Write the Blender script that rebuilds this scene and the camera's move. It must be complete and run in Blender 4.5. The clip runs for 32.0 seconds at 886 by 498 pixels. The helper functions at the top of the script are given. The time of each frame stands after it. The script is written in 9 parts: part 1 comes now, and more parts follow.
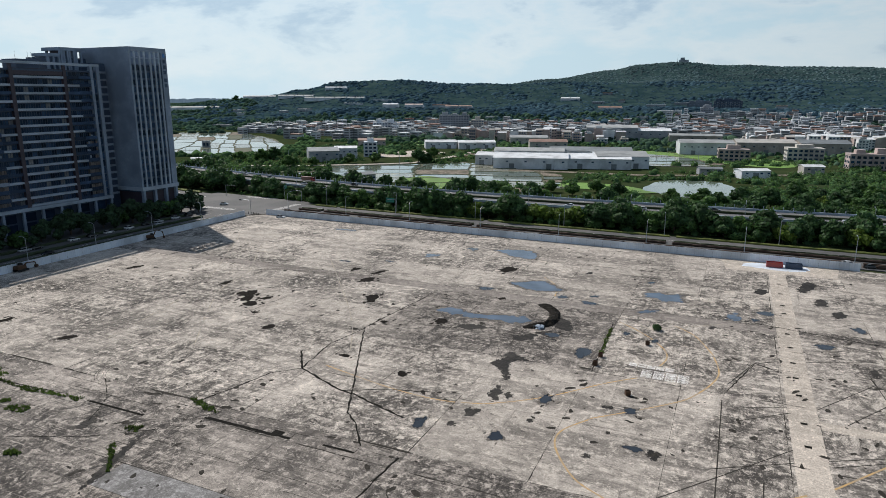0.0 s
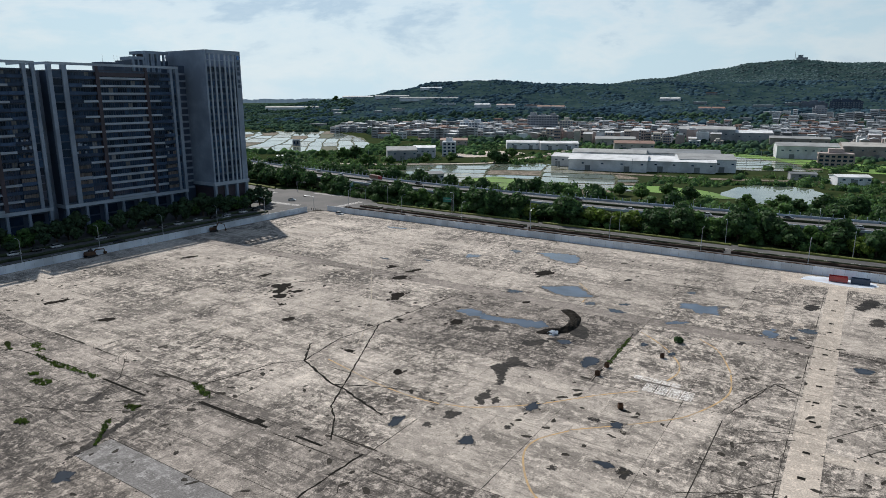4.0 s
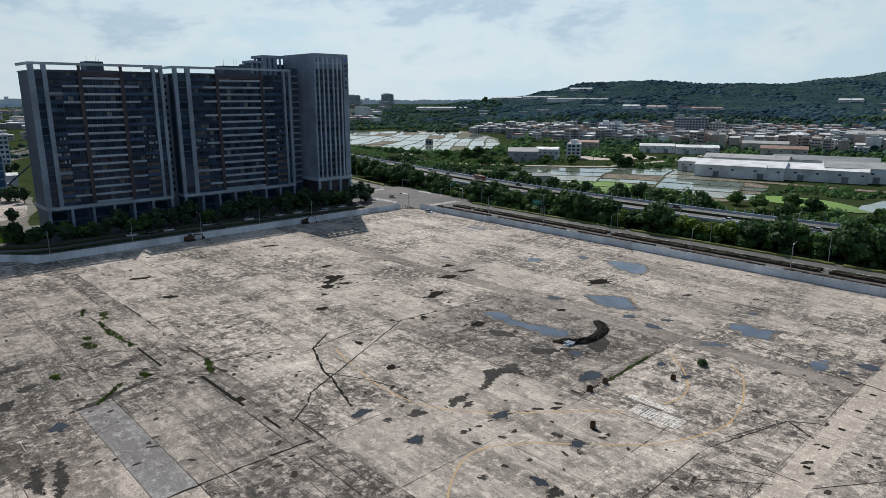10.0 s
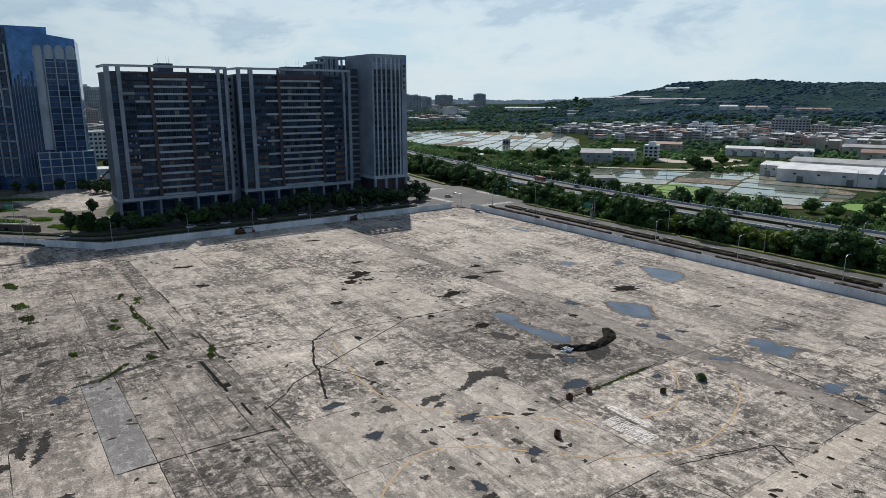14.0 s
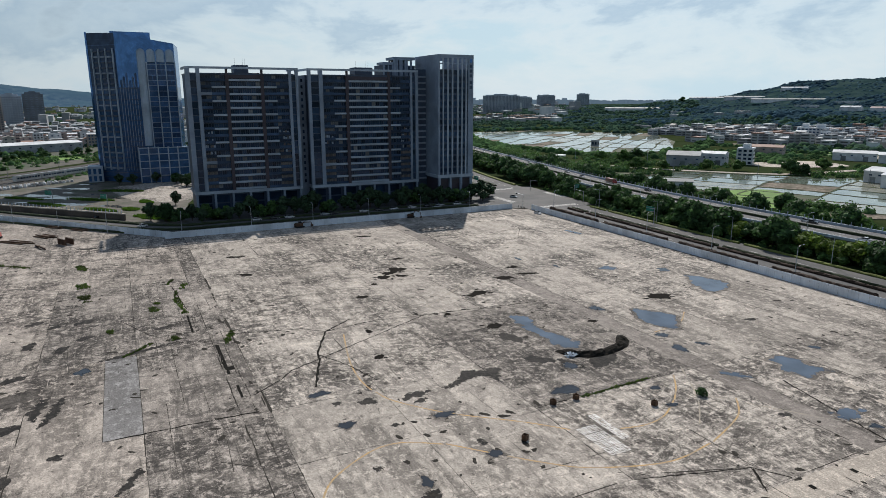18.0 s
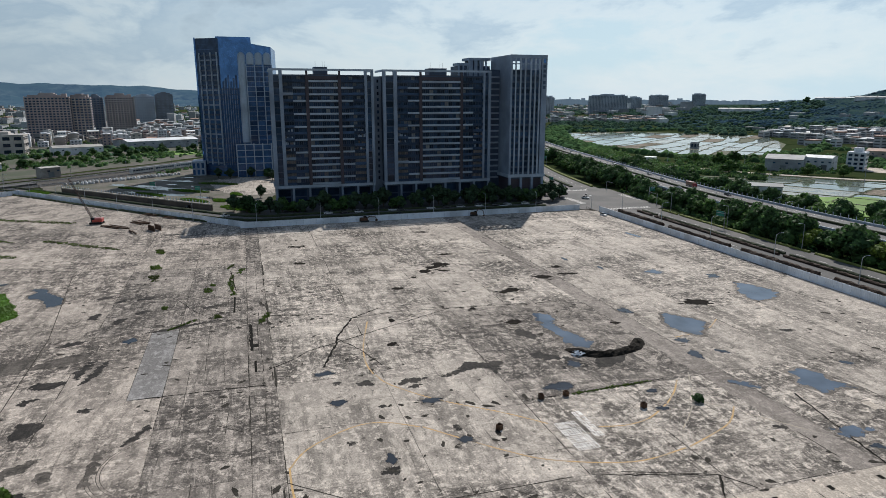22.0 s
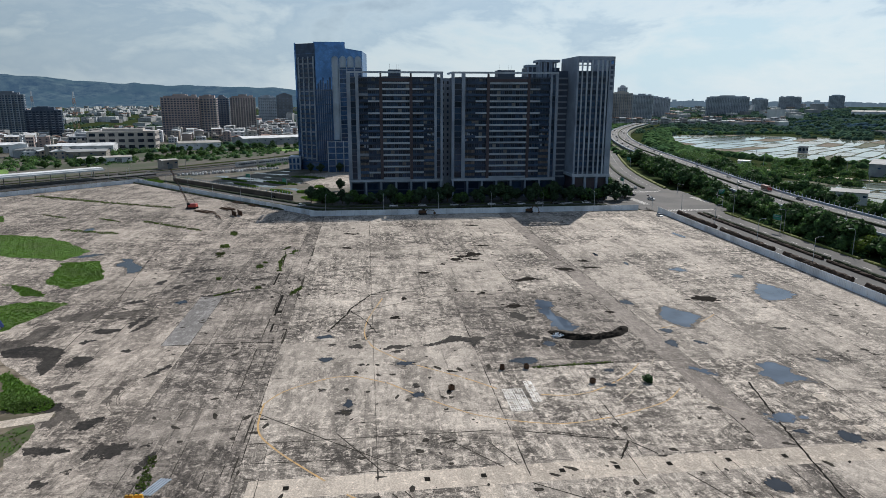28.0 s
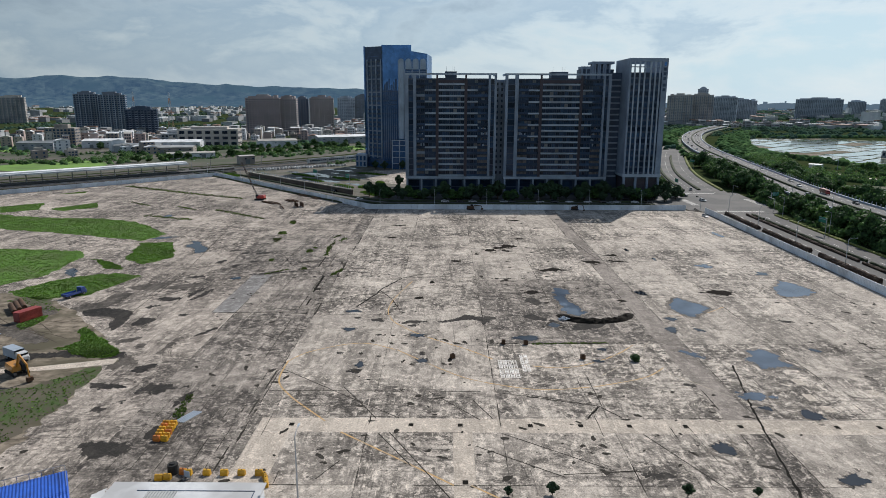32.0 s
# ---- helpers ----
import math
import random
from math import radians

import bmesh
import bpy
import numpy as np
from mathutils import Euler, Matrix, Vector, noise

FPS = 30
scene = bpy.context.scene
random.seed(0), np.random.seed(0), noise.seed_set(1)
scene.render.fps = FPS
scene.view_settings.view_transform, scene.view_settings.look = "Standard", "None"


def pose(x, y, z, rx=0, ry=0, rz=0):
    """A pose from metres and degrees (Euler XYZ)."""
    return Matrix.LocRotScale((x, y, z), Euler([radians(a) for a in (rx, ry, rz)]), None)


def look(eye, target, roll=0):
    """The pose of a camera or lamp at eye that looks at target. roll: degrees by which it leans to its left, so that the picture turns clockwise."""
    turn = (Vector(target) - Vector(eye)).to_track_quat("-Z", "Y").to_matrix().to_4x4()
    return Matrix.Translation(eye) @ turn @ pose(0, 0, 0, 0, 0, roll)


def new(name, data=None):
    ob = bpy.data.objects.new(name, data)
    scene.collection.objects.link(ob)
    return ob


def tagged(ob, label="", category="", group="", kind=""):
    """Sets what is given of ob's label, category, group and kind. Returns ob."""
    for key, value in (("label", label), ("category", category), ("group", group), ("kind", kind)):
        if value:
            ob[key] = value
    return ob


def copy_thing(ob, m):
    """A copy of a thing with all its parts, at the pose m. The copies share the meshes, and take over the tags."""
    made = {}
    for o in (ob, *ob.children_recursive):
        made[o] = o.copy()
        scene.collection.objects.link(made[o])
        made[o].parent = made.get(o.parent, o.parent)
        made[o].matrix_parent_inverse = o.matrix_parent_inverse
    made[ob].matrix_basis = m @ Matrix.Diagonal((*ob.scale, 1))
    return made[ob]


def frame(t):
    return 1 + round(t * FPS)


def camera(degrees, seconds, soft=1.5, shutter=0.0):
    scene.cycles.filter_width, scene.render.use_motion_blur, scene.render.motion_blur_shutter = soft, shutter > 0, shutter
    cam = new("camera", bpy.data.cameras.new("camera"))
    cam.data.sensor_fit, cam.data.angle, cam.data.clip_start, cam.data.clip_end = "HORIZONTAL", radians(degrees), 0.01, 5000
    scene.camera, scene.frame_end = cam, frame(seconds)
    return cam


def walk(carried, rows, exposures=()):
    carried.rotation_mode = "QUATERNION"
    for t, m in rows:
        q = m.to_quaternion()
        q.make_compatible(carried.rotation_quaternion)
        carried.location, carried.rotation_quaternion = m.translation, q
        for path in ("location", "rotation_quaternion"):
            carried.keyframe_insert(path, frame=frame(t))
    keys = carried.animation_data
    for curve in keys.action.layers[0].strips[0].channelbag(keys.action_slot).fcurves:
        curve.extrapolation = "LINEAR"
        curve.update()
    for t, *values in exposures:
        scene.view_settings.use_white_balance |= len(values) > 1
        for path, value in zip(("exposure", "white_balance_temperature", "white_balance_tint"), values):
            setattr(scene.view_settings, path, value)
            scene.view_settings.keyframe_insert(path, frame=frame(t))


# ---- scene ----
cam = camera(68.4, 32.0, soft=0.8)
METRES, EYE, TILT, LEAN, TURN = 168.8, 56.0, 0.0, 0.0, 24.2
ROWS = [
    (0.0, 0.0, 0.0, 0.0, 0.01, -13.27, -0.02),
    (0.5, 0.014, 0.0007, -0.0002, 1.32, -13.26, -0.01),
    (1.0, 0.028, 0.0016, -0.0004, 2.57, -13.26, -0.02),
    (1.5, 0.0425, 0.0028, -0.0003, 3.74, -13.26, -0.0),
    (2.0, 0.057, 0.0042, -0.0004, 4.89, -13.26, 0.0),
    (2.5, 0.0718, 0.0058, -0.0004, 5.94, -13.26, -0.0),
    (3.0, 0.0868, 0.0076, -0.0005, 6.86, -13.25, 0.01),
    (3.5, 0.102, 0.0098, -0.0006, 7.77, -13.25, 0.02),
    (5.5, 0.1641, 0.0208, -0.0013, 11.39, -13.21, 0.07),
    (6.0, 0.1795, 0.0239, -0.0013, 12.43, -13.2, 0.08),
    (6.5, 0.1948, 0.0275, -0.0014, 13.58, -13.2, 0.06),
    (7.0, 0.2102, 0.0314, -0.0014, 14.78, -13.18, 0.07),
    (7.5, 0.2251, 0.0357, -0.0015, 16.0, -13.17, 0.05),
    (8.0, 0.2402, 0.0402, -0.0014, 17.18, -13.18, 0.05),
    (8.5, 0.2552, 0.0448, -0.0015, 18.37, -13.16, 0.04),
    (9.0, 0.27, 0.05, -0.0015, 19.64, -13.17, 0.03),
    (9.5, 0.2846, 0.0555, -0.0017, 20.98, -13.16, 0.01),
    (10.0, 0.2992, 0.0613, -0.0016, 22.3, -13.16, 0.02),
    (10.5, 0.3137, 0.0674, -0.0017, 23.5, -13.15, 0.0),
    (11.0, 0.328, 0.0737, -0.0017, 24.52, -13.15, 0.01),
    (11.5, 0.3423, 0.0804, -0.0019, 25.44, -13.14, 0.02),
    (12.0, 0.3564, 0.0871, -0.0019, 26.38, -13.15, 0.01),
    (12.5, 0.3705, 0.0941, -0.002, 27.37, -13.15, -0.0),
    (13.0, 0.3846, 0.1014, -0.002, 28.41, -13.15, 0.0),
    (13.5, 0.3984, 0.1089, -0.002, 29.46, -13.16, -0.0),
    (14.0, 0.412, 0.1167, -0.0021, 30.54, -13.16, -0.0),
    (14.5, 0.4257, 0.1246, -0.0022, 31.7, -13.15, -0.01),
    (16.5, 0.4789, 0.1578, -0.0026, 36.13, -13.15, 0.01),
    (17.0, 0.4922, 0.1663, -0.0024, 37.19, -13.16, 0.02),
    (17.5, 0.5054, 0.1748, -0.0024, 38.34, -13.17, -0.01),
    (18.0, 0.5188, 0.1832, -0.0026, 39.58, -13.16, -0.0),
    (18.5, 0.5321, 0.1914, -0.0025, 40.86, -13.17, -0.02),
    (19.0, 0.5456, 0.1995, -0.0025, 42.1, -13.16, -0.01),
    (19.5, 0.5592, 0.2074, -0.0026, 43.26, -13.15, -0.01),
    (20.0, 0.5728, 0.2148, -0.0027, 44.44, -13.15, -0.02),
    (20.5, 0.5866, 0.2222, -0.0027, 45.61, -13.16, -0.01),
    (21.0, 0.6003, 0.2298, -0.0026, 46.76, -13.18, -0.01),
    (21.5, 0.614, 0.2375, -0.0027, 47.92, -13.17, -0.0),
    (22.0, 0.6278, 0.2453, -0.0031, 49.05, -13.14, 0.01),
    (22.5, 0.6413, 0.253, -0.003, 50.09, -13.13, -0.01),
    (23.0, 0.6548, 0.261, -0.003, 51.12, -13.11, 0.0),
    (23.5, 0.6686, 0.2684, -0.0031, 52.12, -13.1, -0.01),
    (24.0, 0.6825, 0.2753, -0.0033, 53.07, -13.08, -0.01),
    (24.5, 0.6968, 0.2818, -0.0034, 53.89, -13.07, -0.02),
    (25.0, 0.7111, 0.2878, -0.0035, 54.66, -13.07, -0.03),
    (25.5, 0.7258, 0.2933, -0.0038, 55.39, -13.06, -0.05),
    (27.5, 0.7862, 0.3136, -0.0045, 58.4, -13.04, -0.06),
    (28.0, 0.8012, 0.3187, -0.0047, 59.15, -13.04, -0.07),
    (28.5, 0.8164, 0.3236, -0.005, 59.97, -13.04, -0.08),
    (29.0, 0.8316, 0.3286, -0.0052, 60.9, -13.04, -0.1),
    (29.5, 0.8468, 0.3338, -0.0054, 61.75, -13.02, -0.13),
    (30.0, 0.8621, 0.3384, -0.0056, 62.54, -13.01, -0.15),
    (30.5, 0.8776, 0.3425, -0.0058, 63.36, -13.0, -0.18),
    (31.0, 0.8931, 0.346, -0.006, 64.26, -12.98, -0.19),
    (31.5, 0.9082, 0.3488, -0.0062, 65.12, -12.98, -0.21),
    (32.0, 0.9239, 0.3514, -0.0065, 66.04, -12.95, -0.24),
]
walk(cam, [(t, pose(0, 0, EYE, TILT, LEAN, TURN) @ pose(METRES * x, METRES * y, METRES * z, 90 + pitch, roll, yaw)) for t, x, y, z, yaw, pitch, roll in ROWS], [(0.0, 0.0), (4.0, -0.02), (8.0, -0.09), (14.0, -0.09), (20.0, -0.05), (26.0, -0.02), (32.0, -0.02)])

# ---- light ----
SUN = Vector((-0.645, 0.391, 0.657)).normalized()
world = bpy.data.worlds.new("world")
scene.world = world
world.use_nodes = True
wn, wl = world.node_tree.nodes, world.node_tree.links
wn.clear()
w_out = wn.new("ShaderNodeOutputWorld")
w_bg = wn.new("ShaderNodeBackground")
w_sky = wn.new("ShaderNodeTexSky")
w_sky.sky_type = "NISHITA"
w_sky.sun_disc = False
w_sky.sun_elevation = math.asin(SUN.z)
w_sky.sun_rotation = math.atan2(SUN.x, SUN.y)
w_sky.air_density, w_sky.dust_density, w_sky.ozone_density = 1.0, 0.5, 1.5
w_co = wn.new("ShaderNodeTexCoord")
w_sep = wn.new("ShaderNodeSeparateXYZ")
wl.new(w_co.outputs["Generated"], w_sep.inputs[0])
# cumulus: more of it higher up and towards the south-west
def w_math(op, a, b):
    q = wn.new("ShaderNodeMath")
    q.operation = op
    for k, v in enumerate((a, b)):
        if isinstance(v, float):
            q.inputs[k].default_value = v
        else:
            wl.new(v, q.inputs[k])
    return q.outputs[0]


def w_range(v, a, b, lo, hi):
    q = wn.new("ShaderNodeMapRange")
    for key, x in (("From Min", a), ("From Max", b), ("To Min", lo), ("To Max", hi)):
        q.inputs[key].default_value = x
    wl.new(v, q.inputs[0])
    return q.outputs[0]


w_map = wn.new("ShaderNodeMapping")
w_map.inputs["Scale"].default_value = (1, 1, 2.6)
wl.new(w_co.outputs["Generated"], w_map.inputs[0])
w_no = wn.new("ShaderNodeTexNoise")
w_no.inputs["Scale"].default_value = 5.2
w_no.inputs["Detail"].default_value = 8
w_no.inputs["Roughness"].default_value = 0.58
w_no.inputs["Distortion"].default_value = 0.25
wl.new(w_map.outputs[0], w_no.inputs["Vector"])
w_up = w_range(w_sep.outputs["Z"], 0.02, 0.30, 0.0, 0.26)
w_sw = w_range(w_sep.outputs["Y"], 0.75, -0.6, 0.0, 0.15)
w_calm = w_math("MULTIPLY", w_math("SUBTRACT", w_no.outputs["Fac"], 0.5), w_range(w_sep.outputs["Z"], 0.0, 0.12, 0.35, 1.0))
w_cov = w_math("ADD", w_math("ADD", w_math("ADD", w_calm, 0.5), w_up), w_sw)
w_rp = wn.new("ShaderNodeValToRGB")
w_rp.color_ramp.elements[0].position, w_rp.color_ramp.elements[0].color = 0.48, (6.9, 9.1, 10.5, 1)
w_rp.color_ramp.elements[1].position, w_rp.color_ramp.elements[1].color = 0.90, (4.6, 6.0, 7.4, 1)
for w_p, w_c in ((0.57, (8.4, 9.8, 10.7, 1)), (0.61, (7.9, 9.5, 10.6, 1)), (0.68, (5.6, 7.4, 9.1, 1)), (0.76, (6.7, 8.4, 9.8, 1))):
    w_rp.color_ramp.elements.new(w_p).color = w_c
wl.new(w_cov, w_rp.inputs[0])
# haze whitens the low sky; the zenith stays deep blue
w_mx = wn.new("ShaderNodeMix")
w_mx.data_type = "RGBA"
wl.new(w_range(w_sep.outputs["Z"], 0.0, 0.75, 0.95, 0.26), w_mx.inputs["Factor"])
wl.new(w_sky.outputs[0], w_mx.inputs["A"])
# the hazy sky is brightest in the north-west
w_sc = wn.new("ShaderNodeVectorMath")
w_sc.operation = "SCALE"
wl.new(w_rp.outputs[0], w_sc.inputs[0])
w_dot = wn.new("ShaderNodeVectorMath")
w_dot.operation = "DOT_PRODUCT"
wl.new(w_co.outputs["Generated"], w_dot.inputs[0])
w_dot.inputs[1].default_value = (-0.682, 0.731, 0.0)
wl.new(w_range(w_dot.outputs["Value"], 0.15, 1.0, 0.54, 0.92), w_sc.inputs["Scale"])
wl.new(w_sc.outputs[0], w_mx.inputs["B"])
wl.new(w_mx.outputs["Result"], w_bg.inputs["Color"])
w_bg.inputs["Strength"].default_value = 0.09
wl.new(w_bg.outputs[0], w_out.inputs[0])
sun_lamp = bpy.data.lights.new("sun", "SUN")
sun_lamp.energy, sun_lamp.angle, sun_lamp.color = 4.3, radians(0.6), (1.0, 0.95, 0.89)
sun_ob = new("sun", sun_lamp)
sun_ob.matrix_world = look(SUN * 400, (0, 0, 0))
scene.view_settings.exposure = 0.0

# ---- materials ----
def mat(name, a, b, s1=1.0, s2=0.05, rough=0.8, metal=0.0, bump=0.25, rnd=0.0, c=None, stretch=(1, 1, 1), lo=0.35, hi=0.65, spec=0.5, dist=0.1, island=0.0):
    """Two colours by fine grain (s1), a third (c) by large patches (s2), tone by object (rnd) or by island."""
    m = bpy.data.materials.new(name)
    m.use_nodes = True
    n, l = m.node_tree.nodes, m.node_tree.links
    p = n["Principled BSDF"]
    geo = n.new("ShaderNodeNewGeometry")
    mp = n.new("ShaderNodeMapping")
    mp.inputs["Scale"].default_value = stretch
    l.new(geo.outputs["Position"], mp.inputs[0])
    n1 = n.new("ShaderNodeTexNoise")
    n1.inputs["Scale"].default_value, n1.inputs["Detail"].default_value, n1.inputs["Roughness"].default_value = s1, 6, 0.65
    l.new(mp.outputs[0], n1.inputs["Vector"])
    r1 = n.new("ShaderNodeValToRGB")
    r1.color_ramp.elements[0].position, r1.color_ramp.elements[1].position = lo, hi
    r1.color_ramp.elements[0].color, r1.color_ramp.elements[1].color = (*a, 1), (*b, 1)
    l.new(n1.outputs["Fac"], r1.inputs[0])
    col = r1.outputs[0]
    n2 = n.new("ShaderNodeTexNoise")
    n2.inputs["Scale"].default_value, n2.inputs["Detail"].default_value = s2, 5
    l.new(mp.outputs[0], n2.inputs["Vector"])
    r2 = n.new("ShaderNodeMapRange")
    r2.inputs["From Min"].default_value, r2.inputs["From Max"].default_value = 0.45, 0.62
    l.new(n2.outputs["Fac"], r2.inputs[0])
    if c is None:
        c = tuple(0.72 * (u + v) / 2 for u, v in zip(a, b))
    mx = n.new("ShaderNodeMix")
    mx.data_type = "RGBA"
    l.new(r2.outputs[0], mx.inputs["Factor"])
    l.new(col, mx.inputs["A"])
    mx.inputs["B"].default_value = (*c, 1)
    col = mx.outputs["Result"]
    if rnd or island:
        hs = n.new("ShaderNodeHueSaturation")
        mr = n.new("ShaderNodeMapRange")
        k = rnd or island
        mr.inputs["To Min"].default_value, mr.inputs["To Max"].default_value = 1 - k, 1 + k
        src = n.new("ShaderNodeObjectInfo").outputs["Random"] if rnd else geo.outputs["Random Per Island"]
        l.new(src, mr.inputs[0])
        l.new(mr.outputs[0], hs.inputs["Value"])
        l.new(col, hs.inputs["Color"])
        col = hs.outputs[0]
    l.new(col, p.inputs["Base Color"])
    p.inputs["Roughness"].default_value, p.inputs["Metallic"].default_value = rough, metal
    p.inputs["Specular IOR Level"].default_value = spec
    if bump:
        bp = n.new("ShaderNodeBump")
        bp.inputs["Strength"].default_value, bp.inputs["Distance"].default_value = bump, dist
        l.new(n1.outputs["Fac"], bp.inputs["Height"])
        l.new(bp.outputs[0], p.inputs["Normal"])
    return m


def concrete_mat(name, light, mid, dark, rnd=0.0, shift=0.0, vary=0.05, bias=0.0):
    """Weathered slab: pale cement, broad grey weathering, brown-black mould blotches and tyre-wide streaks."""
    m = bpy.data.materials.new(name)
    m.use_nodes = True
    n, l = m.node_tree.nodes, m.node_tree.links
    p = n["Principled BSDF"]
    geo = n.new("ShaderNodeNewGeometry")

    def noisy(scale, detail, rough, stretch=(1, 1, 1), rot=0.0, distort=0.0):
        mp = n.new("ShaderNodeMapping")
        mp.inputs["Scale"].default_value = stretch
        mp.inputs["Rotation"].default_value = (0, 0, rot)
        mp.inputs["Location"].default_value = (shift, shift * 0.7, 0)
        l.new(geo.outputs["Position"], mp.inputs[0])
        t = n.new("ShaderNodeTexNoise")
        t.inputs["Scale"].default_value, t.inputs["Detail"].default_value, t.inputs["Roughness"].default_value = scale, detail, rough
        t.inputs["Distortion"].default_value = distort
        l.new(mp.outputs[0], t.inputs["Vector"])
        return t.outputs["Fac"]

    def span(v, lo, hi, to=1.0):
        r = n.new("ShaderNodeMapRange")
        r.inputs["From Min"].default_value, r.inputs["From Max"].default_value, r.inputs["To Max"].default_value = lo, hi, to
        l.new(v, r.inputs[0])
        return r.outputs[0]

    def mix(f, a, b):
        x = n.new("ShaderNodeMix")
        x.data_type = "RGBA"
        l.new(f, x.inputs["Factor"])
        for key, v in (("A", a), ("B", b)):
            if isinstance(v, tuple):
                x.inputs[key].default_value = (*v, 1)
            else:
                l.new(v, x.inputs[key])
        return x.outputs["Result"]

    def times(u, v):
        x = n.new("ShaderNodeMath")
        x.operation = "MULTIPLY"
        l.new(u, x.inputs[0])
        l.new(v, x.inputs[1])
        return x.outputs[0]

    grain = noisy(3.4, 8, 0.75)
    rand = n.new("ShaderNodeObjectInfo").outputs["Random"]
    zone = noisy(0.03, 7, 0.62, (1, 0.6, 1), 0.3, 0.6)
    if rnd:
        # each bay has weathered in its own way
        lift = n.new("ShaderNodeMapRange")
        lift.inputs["To Min"].default_value, lift.inputs["To Max"].default_value = bias - 1.5 * vary, bias + vary
        l.new(rand, lift.inputs[0])
        add = n.new("ShaderNodeMath")
        l.new(zone, add.inputs[0])
        l.new(lift.outputs[0], add.inputs[1])
        zone = add.outputs[0]
    heavy = span(zone, 0.42, 0.58)
    heavy.node.inputs["To Min"].default_value = 0.15
    pale = tuple(min(1, 1.3 * q) for q in light)
    c = mix(span(noisy(0.16, 12, 0.72, distort=0.5), 0.44, 0.56), light, mid)
    c = mix(times(span(noisy(0.22, 14, 0.78, (1, 0.6, 1), 0.2, 1.0), 0.47, 0.55, 0.86), heavy), c, dark)
    c = mix(times(span(noisy(0.95, 14, 0.84, (1, 0.5, 1), 0.1, 1.2), 0.49, 0.57, 0.60), heavy), c, dark)
    c = mix(times(span(noisy(2.4, 10, 0.85, (1, 0.7, 1), 0.0, 0.8), 0.51, 0.58, 0.5), heavy), c, dark)
    c = mix(span(noisy(0.07, 12, 0.74, (0.3, 1, 1), 0.35), 0.50, 0.56, 0.50), c, dark)
    c = mix(times(span(noisy(0.35, 10, 0.76, (0.12, 1, 1), 0.1, 0.6), 0.50, 0.56, 0.66), heavy), c, dark)
    c = mix(span(noisy(0.6, 12, 0.76), 0.53, 0.585, 0.62), c, pale)
    c = mix(span(noisy(2.0, 10, 0.82, (1, 0.6, 1), 0.4), 0.55, 0.60, 0.5), c, pale)
    c = mix(times(span(noisy(4.2, 7, 0.82), 0.54, 0.60, 0.5), heavy), c, dark)
    c = mix(span(noisy(0.75, 14, 0.84, (0.8, 1, 1), 0.5), 0.555, 0.585, 0.62), c, dark)
    # scuffs, scrapes and hairline crazing
    c = mix(span(noisy(0.9, 6, 0.7, (0.05, 1, 1), 0.42), 0.60, 0.66, 0.55), c, dark)
    c = mix(span(noisy(0.8, 6, 0.7, (1, 0.05, 1), -0.12), 0.61, 0.67, 0.5), c, dark)
    c = mix(span(noisy(1.4, 5, 0.7, (0.06, 1, 1), -0.5), 0.62, 0.68, 0.6), c, tuple(min(1, 1.3 * q) for q in light))
    wob = n.new("ShaderNodeVectorMath")
    wob.operation = "SCALE"
    wn3 = n.new("ShaderNodeTexNoise")
    wn3.inputs["Scale"].default_value, wn3.inputs["Detail"].default_value = 0.25, 5
    l.new(geo.outputs["Position"], wn3.inputs["Vector"])
    l.new(wn3.outputs["Color"], wob.inputs[0])
    wob.inputs["Scale"].default_value = 6.0
    wad = n.new("ShaderNodeVectorMath")
    l.new(geo.outputs["Position"], wad.inputs[0])
    l.new(wob.outputs[0], wad.inputs[1])
    vor = n.new("ShaderNodeTexVoronoi")
    vor.feature = "DISTANCE_TO_EDGE"
    vor.inputs["Scale"].default_value = 0.045
    l.new(wad.outputs[0], vor.inputs["Vector"])
    hair = n.new("ShaderNodeMapRange")
    hair.inputs["From Min"].default_value, hair.inputs["From Max"].default_value = 0.007, 0.0015
    l.new(vor.outputs["Distance"], hair.inputs[0])
    c = mix(times(hair.outputs[0], span(noisy(0.06, 4, 0.6), 0.50, 0.58, 0.45)), c, dark)
    speck = n.new("ShaderNodeHueSaturation")
    sp = n.new("ShaderNodeMapRange")
    sp.inputs["From Min"].default_value, sp.inputs["From Max"].default_value = 0.34, 0.66
    sp.inputs["To Min"].default_value, sp.inputs["To Max"].default_value = 0.58, 1.34
    l.new(grain, sp.inputs[0])
    l.new(sp.outputs[0], speck.inputs["Value"])
    l.new(c, speck.inputs["Color"])
    c = speck.outputs[0]
    if rnd:
        hs = n.new("ShaderNodeHueSaturation")
        mr = n.new("ShaderNodeMapRange")
        mr.inputs["To Min"].default_value, mr.inputs["To Max"].default_value = 1 - rnd, 1 + rnd
        l.new(rand, mr.inputs[0])
        l.new(mr.outputs[0], hs.inputs["Value"])
        l.new(c, hs.inputs["Color"])
        c = hs.outputs[0]
    l.new(c, p.inputs["Base Color"])
    p.inputs["Roughness"].default_value = 0.85
    p.inputs["Specular IOR Level"].default_value = 0.14
    bp = n.new("ShaderNodeBump")
    bp.inputs["Strength"].default_value, bp.inputs["Distance"].default_value = 0.3, 0.05
    l.new(grain, bp.inputs["Height"])
    l.new(bp.outputs[0], p.inputs["Normal"])
    return m


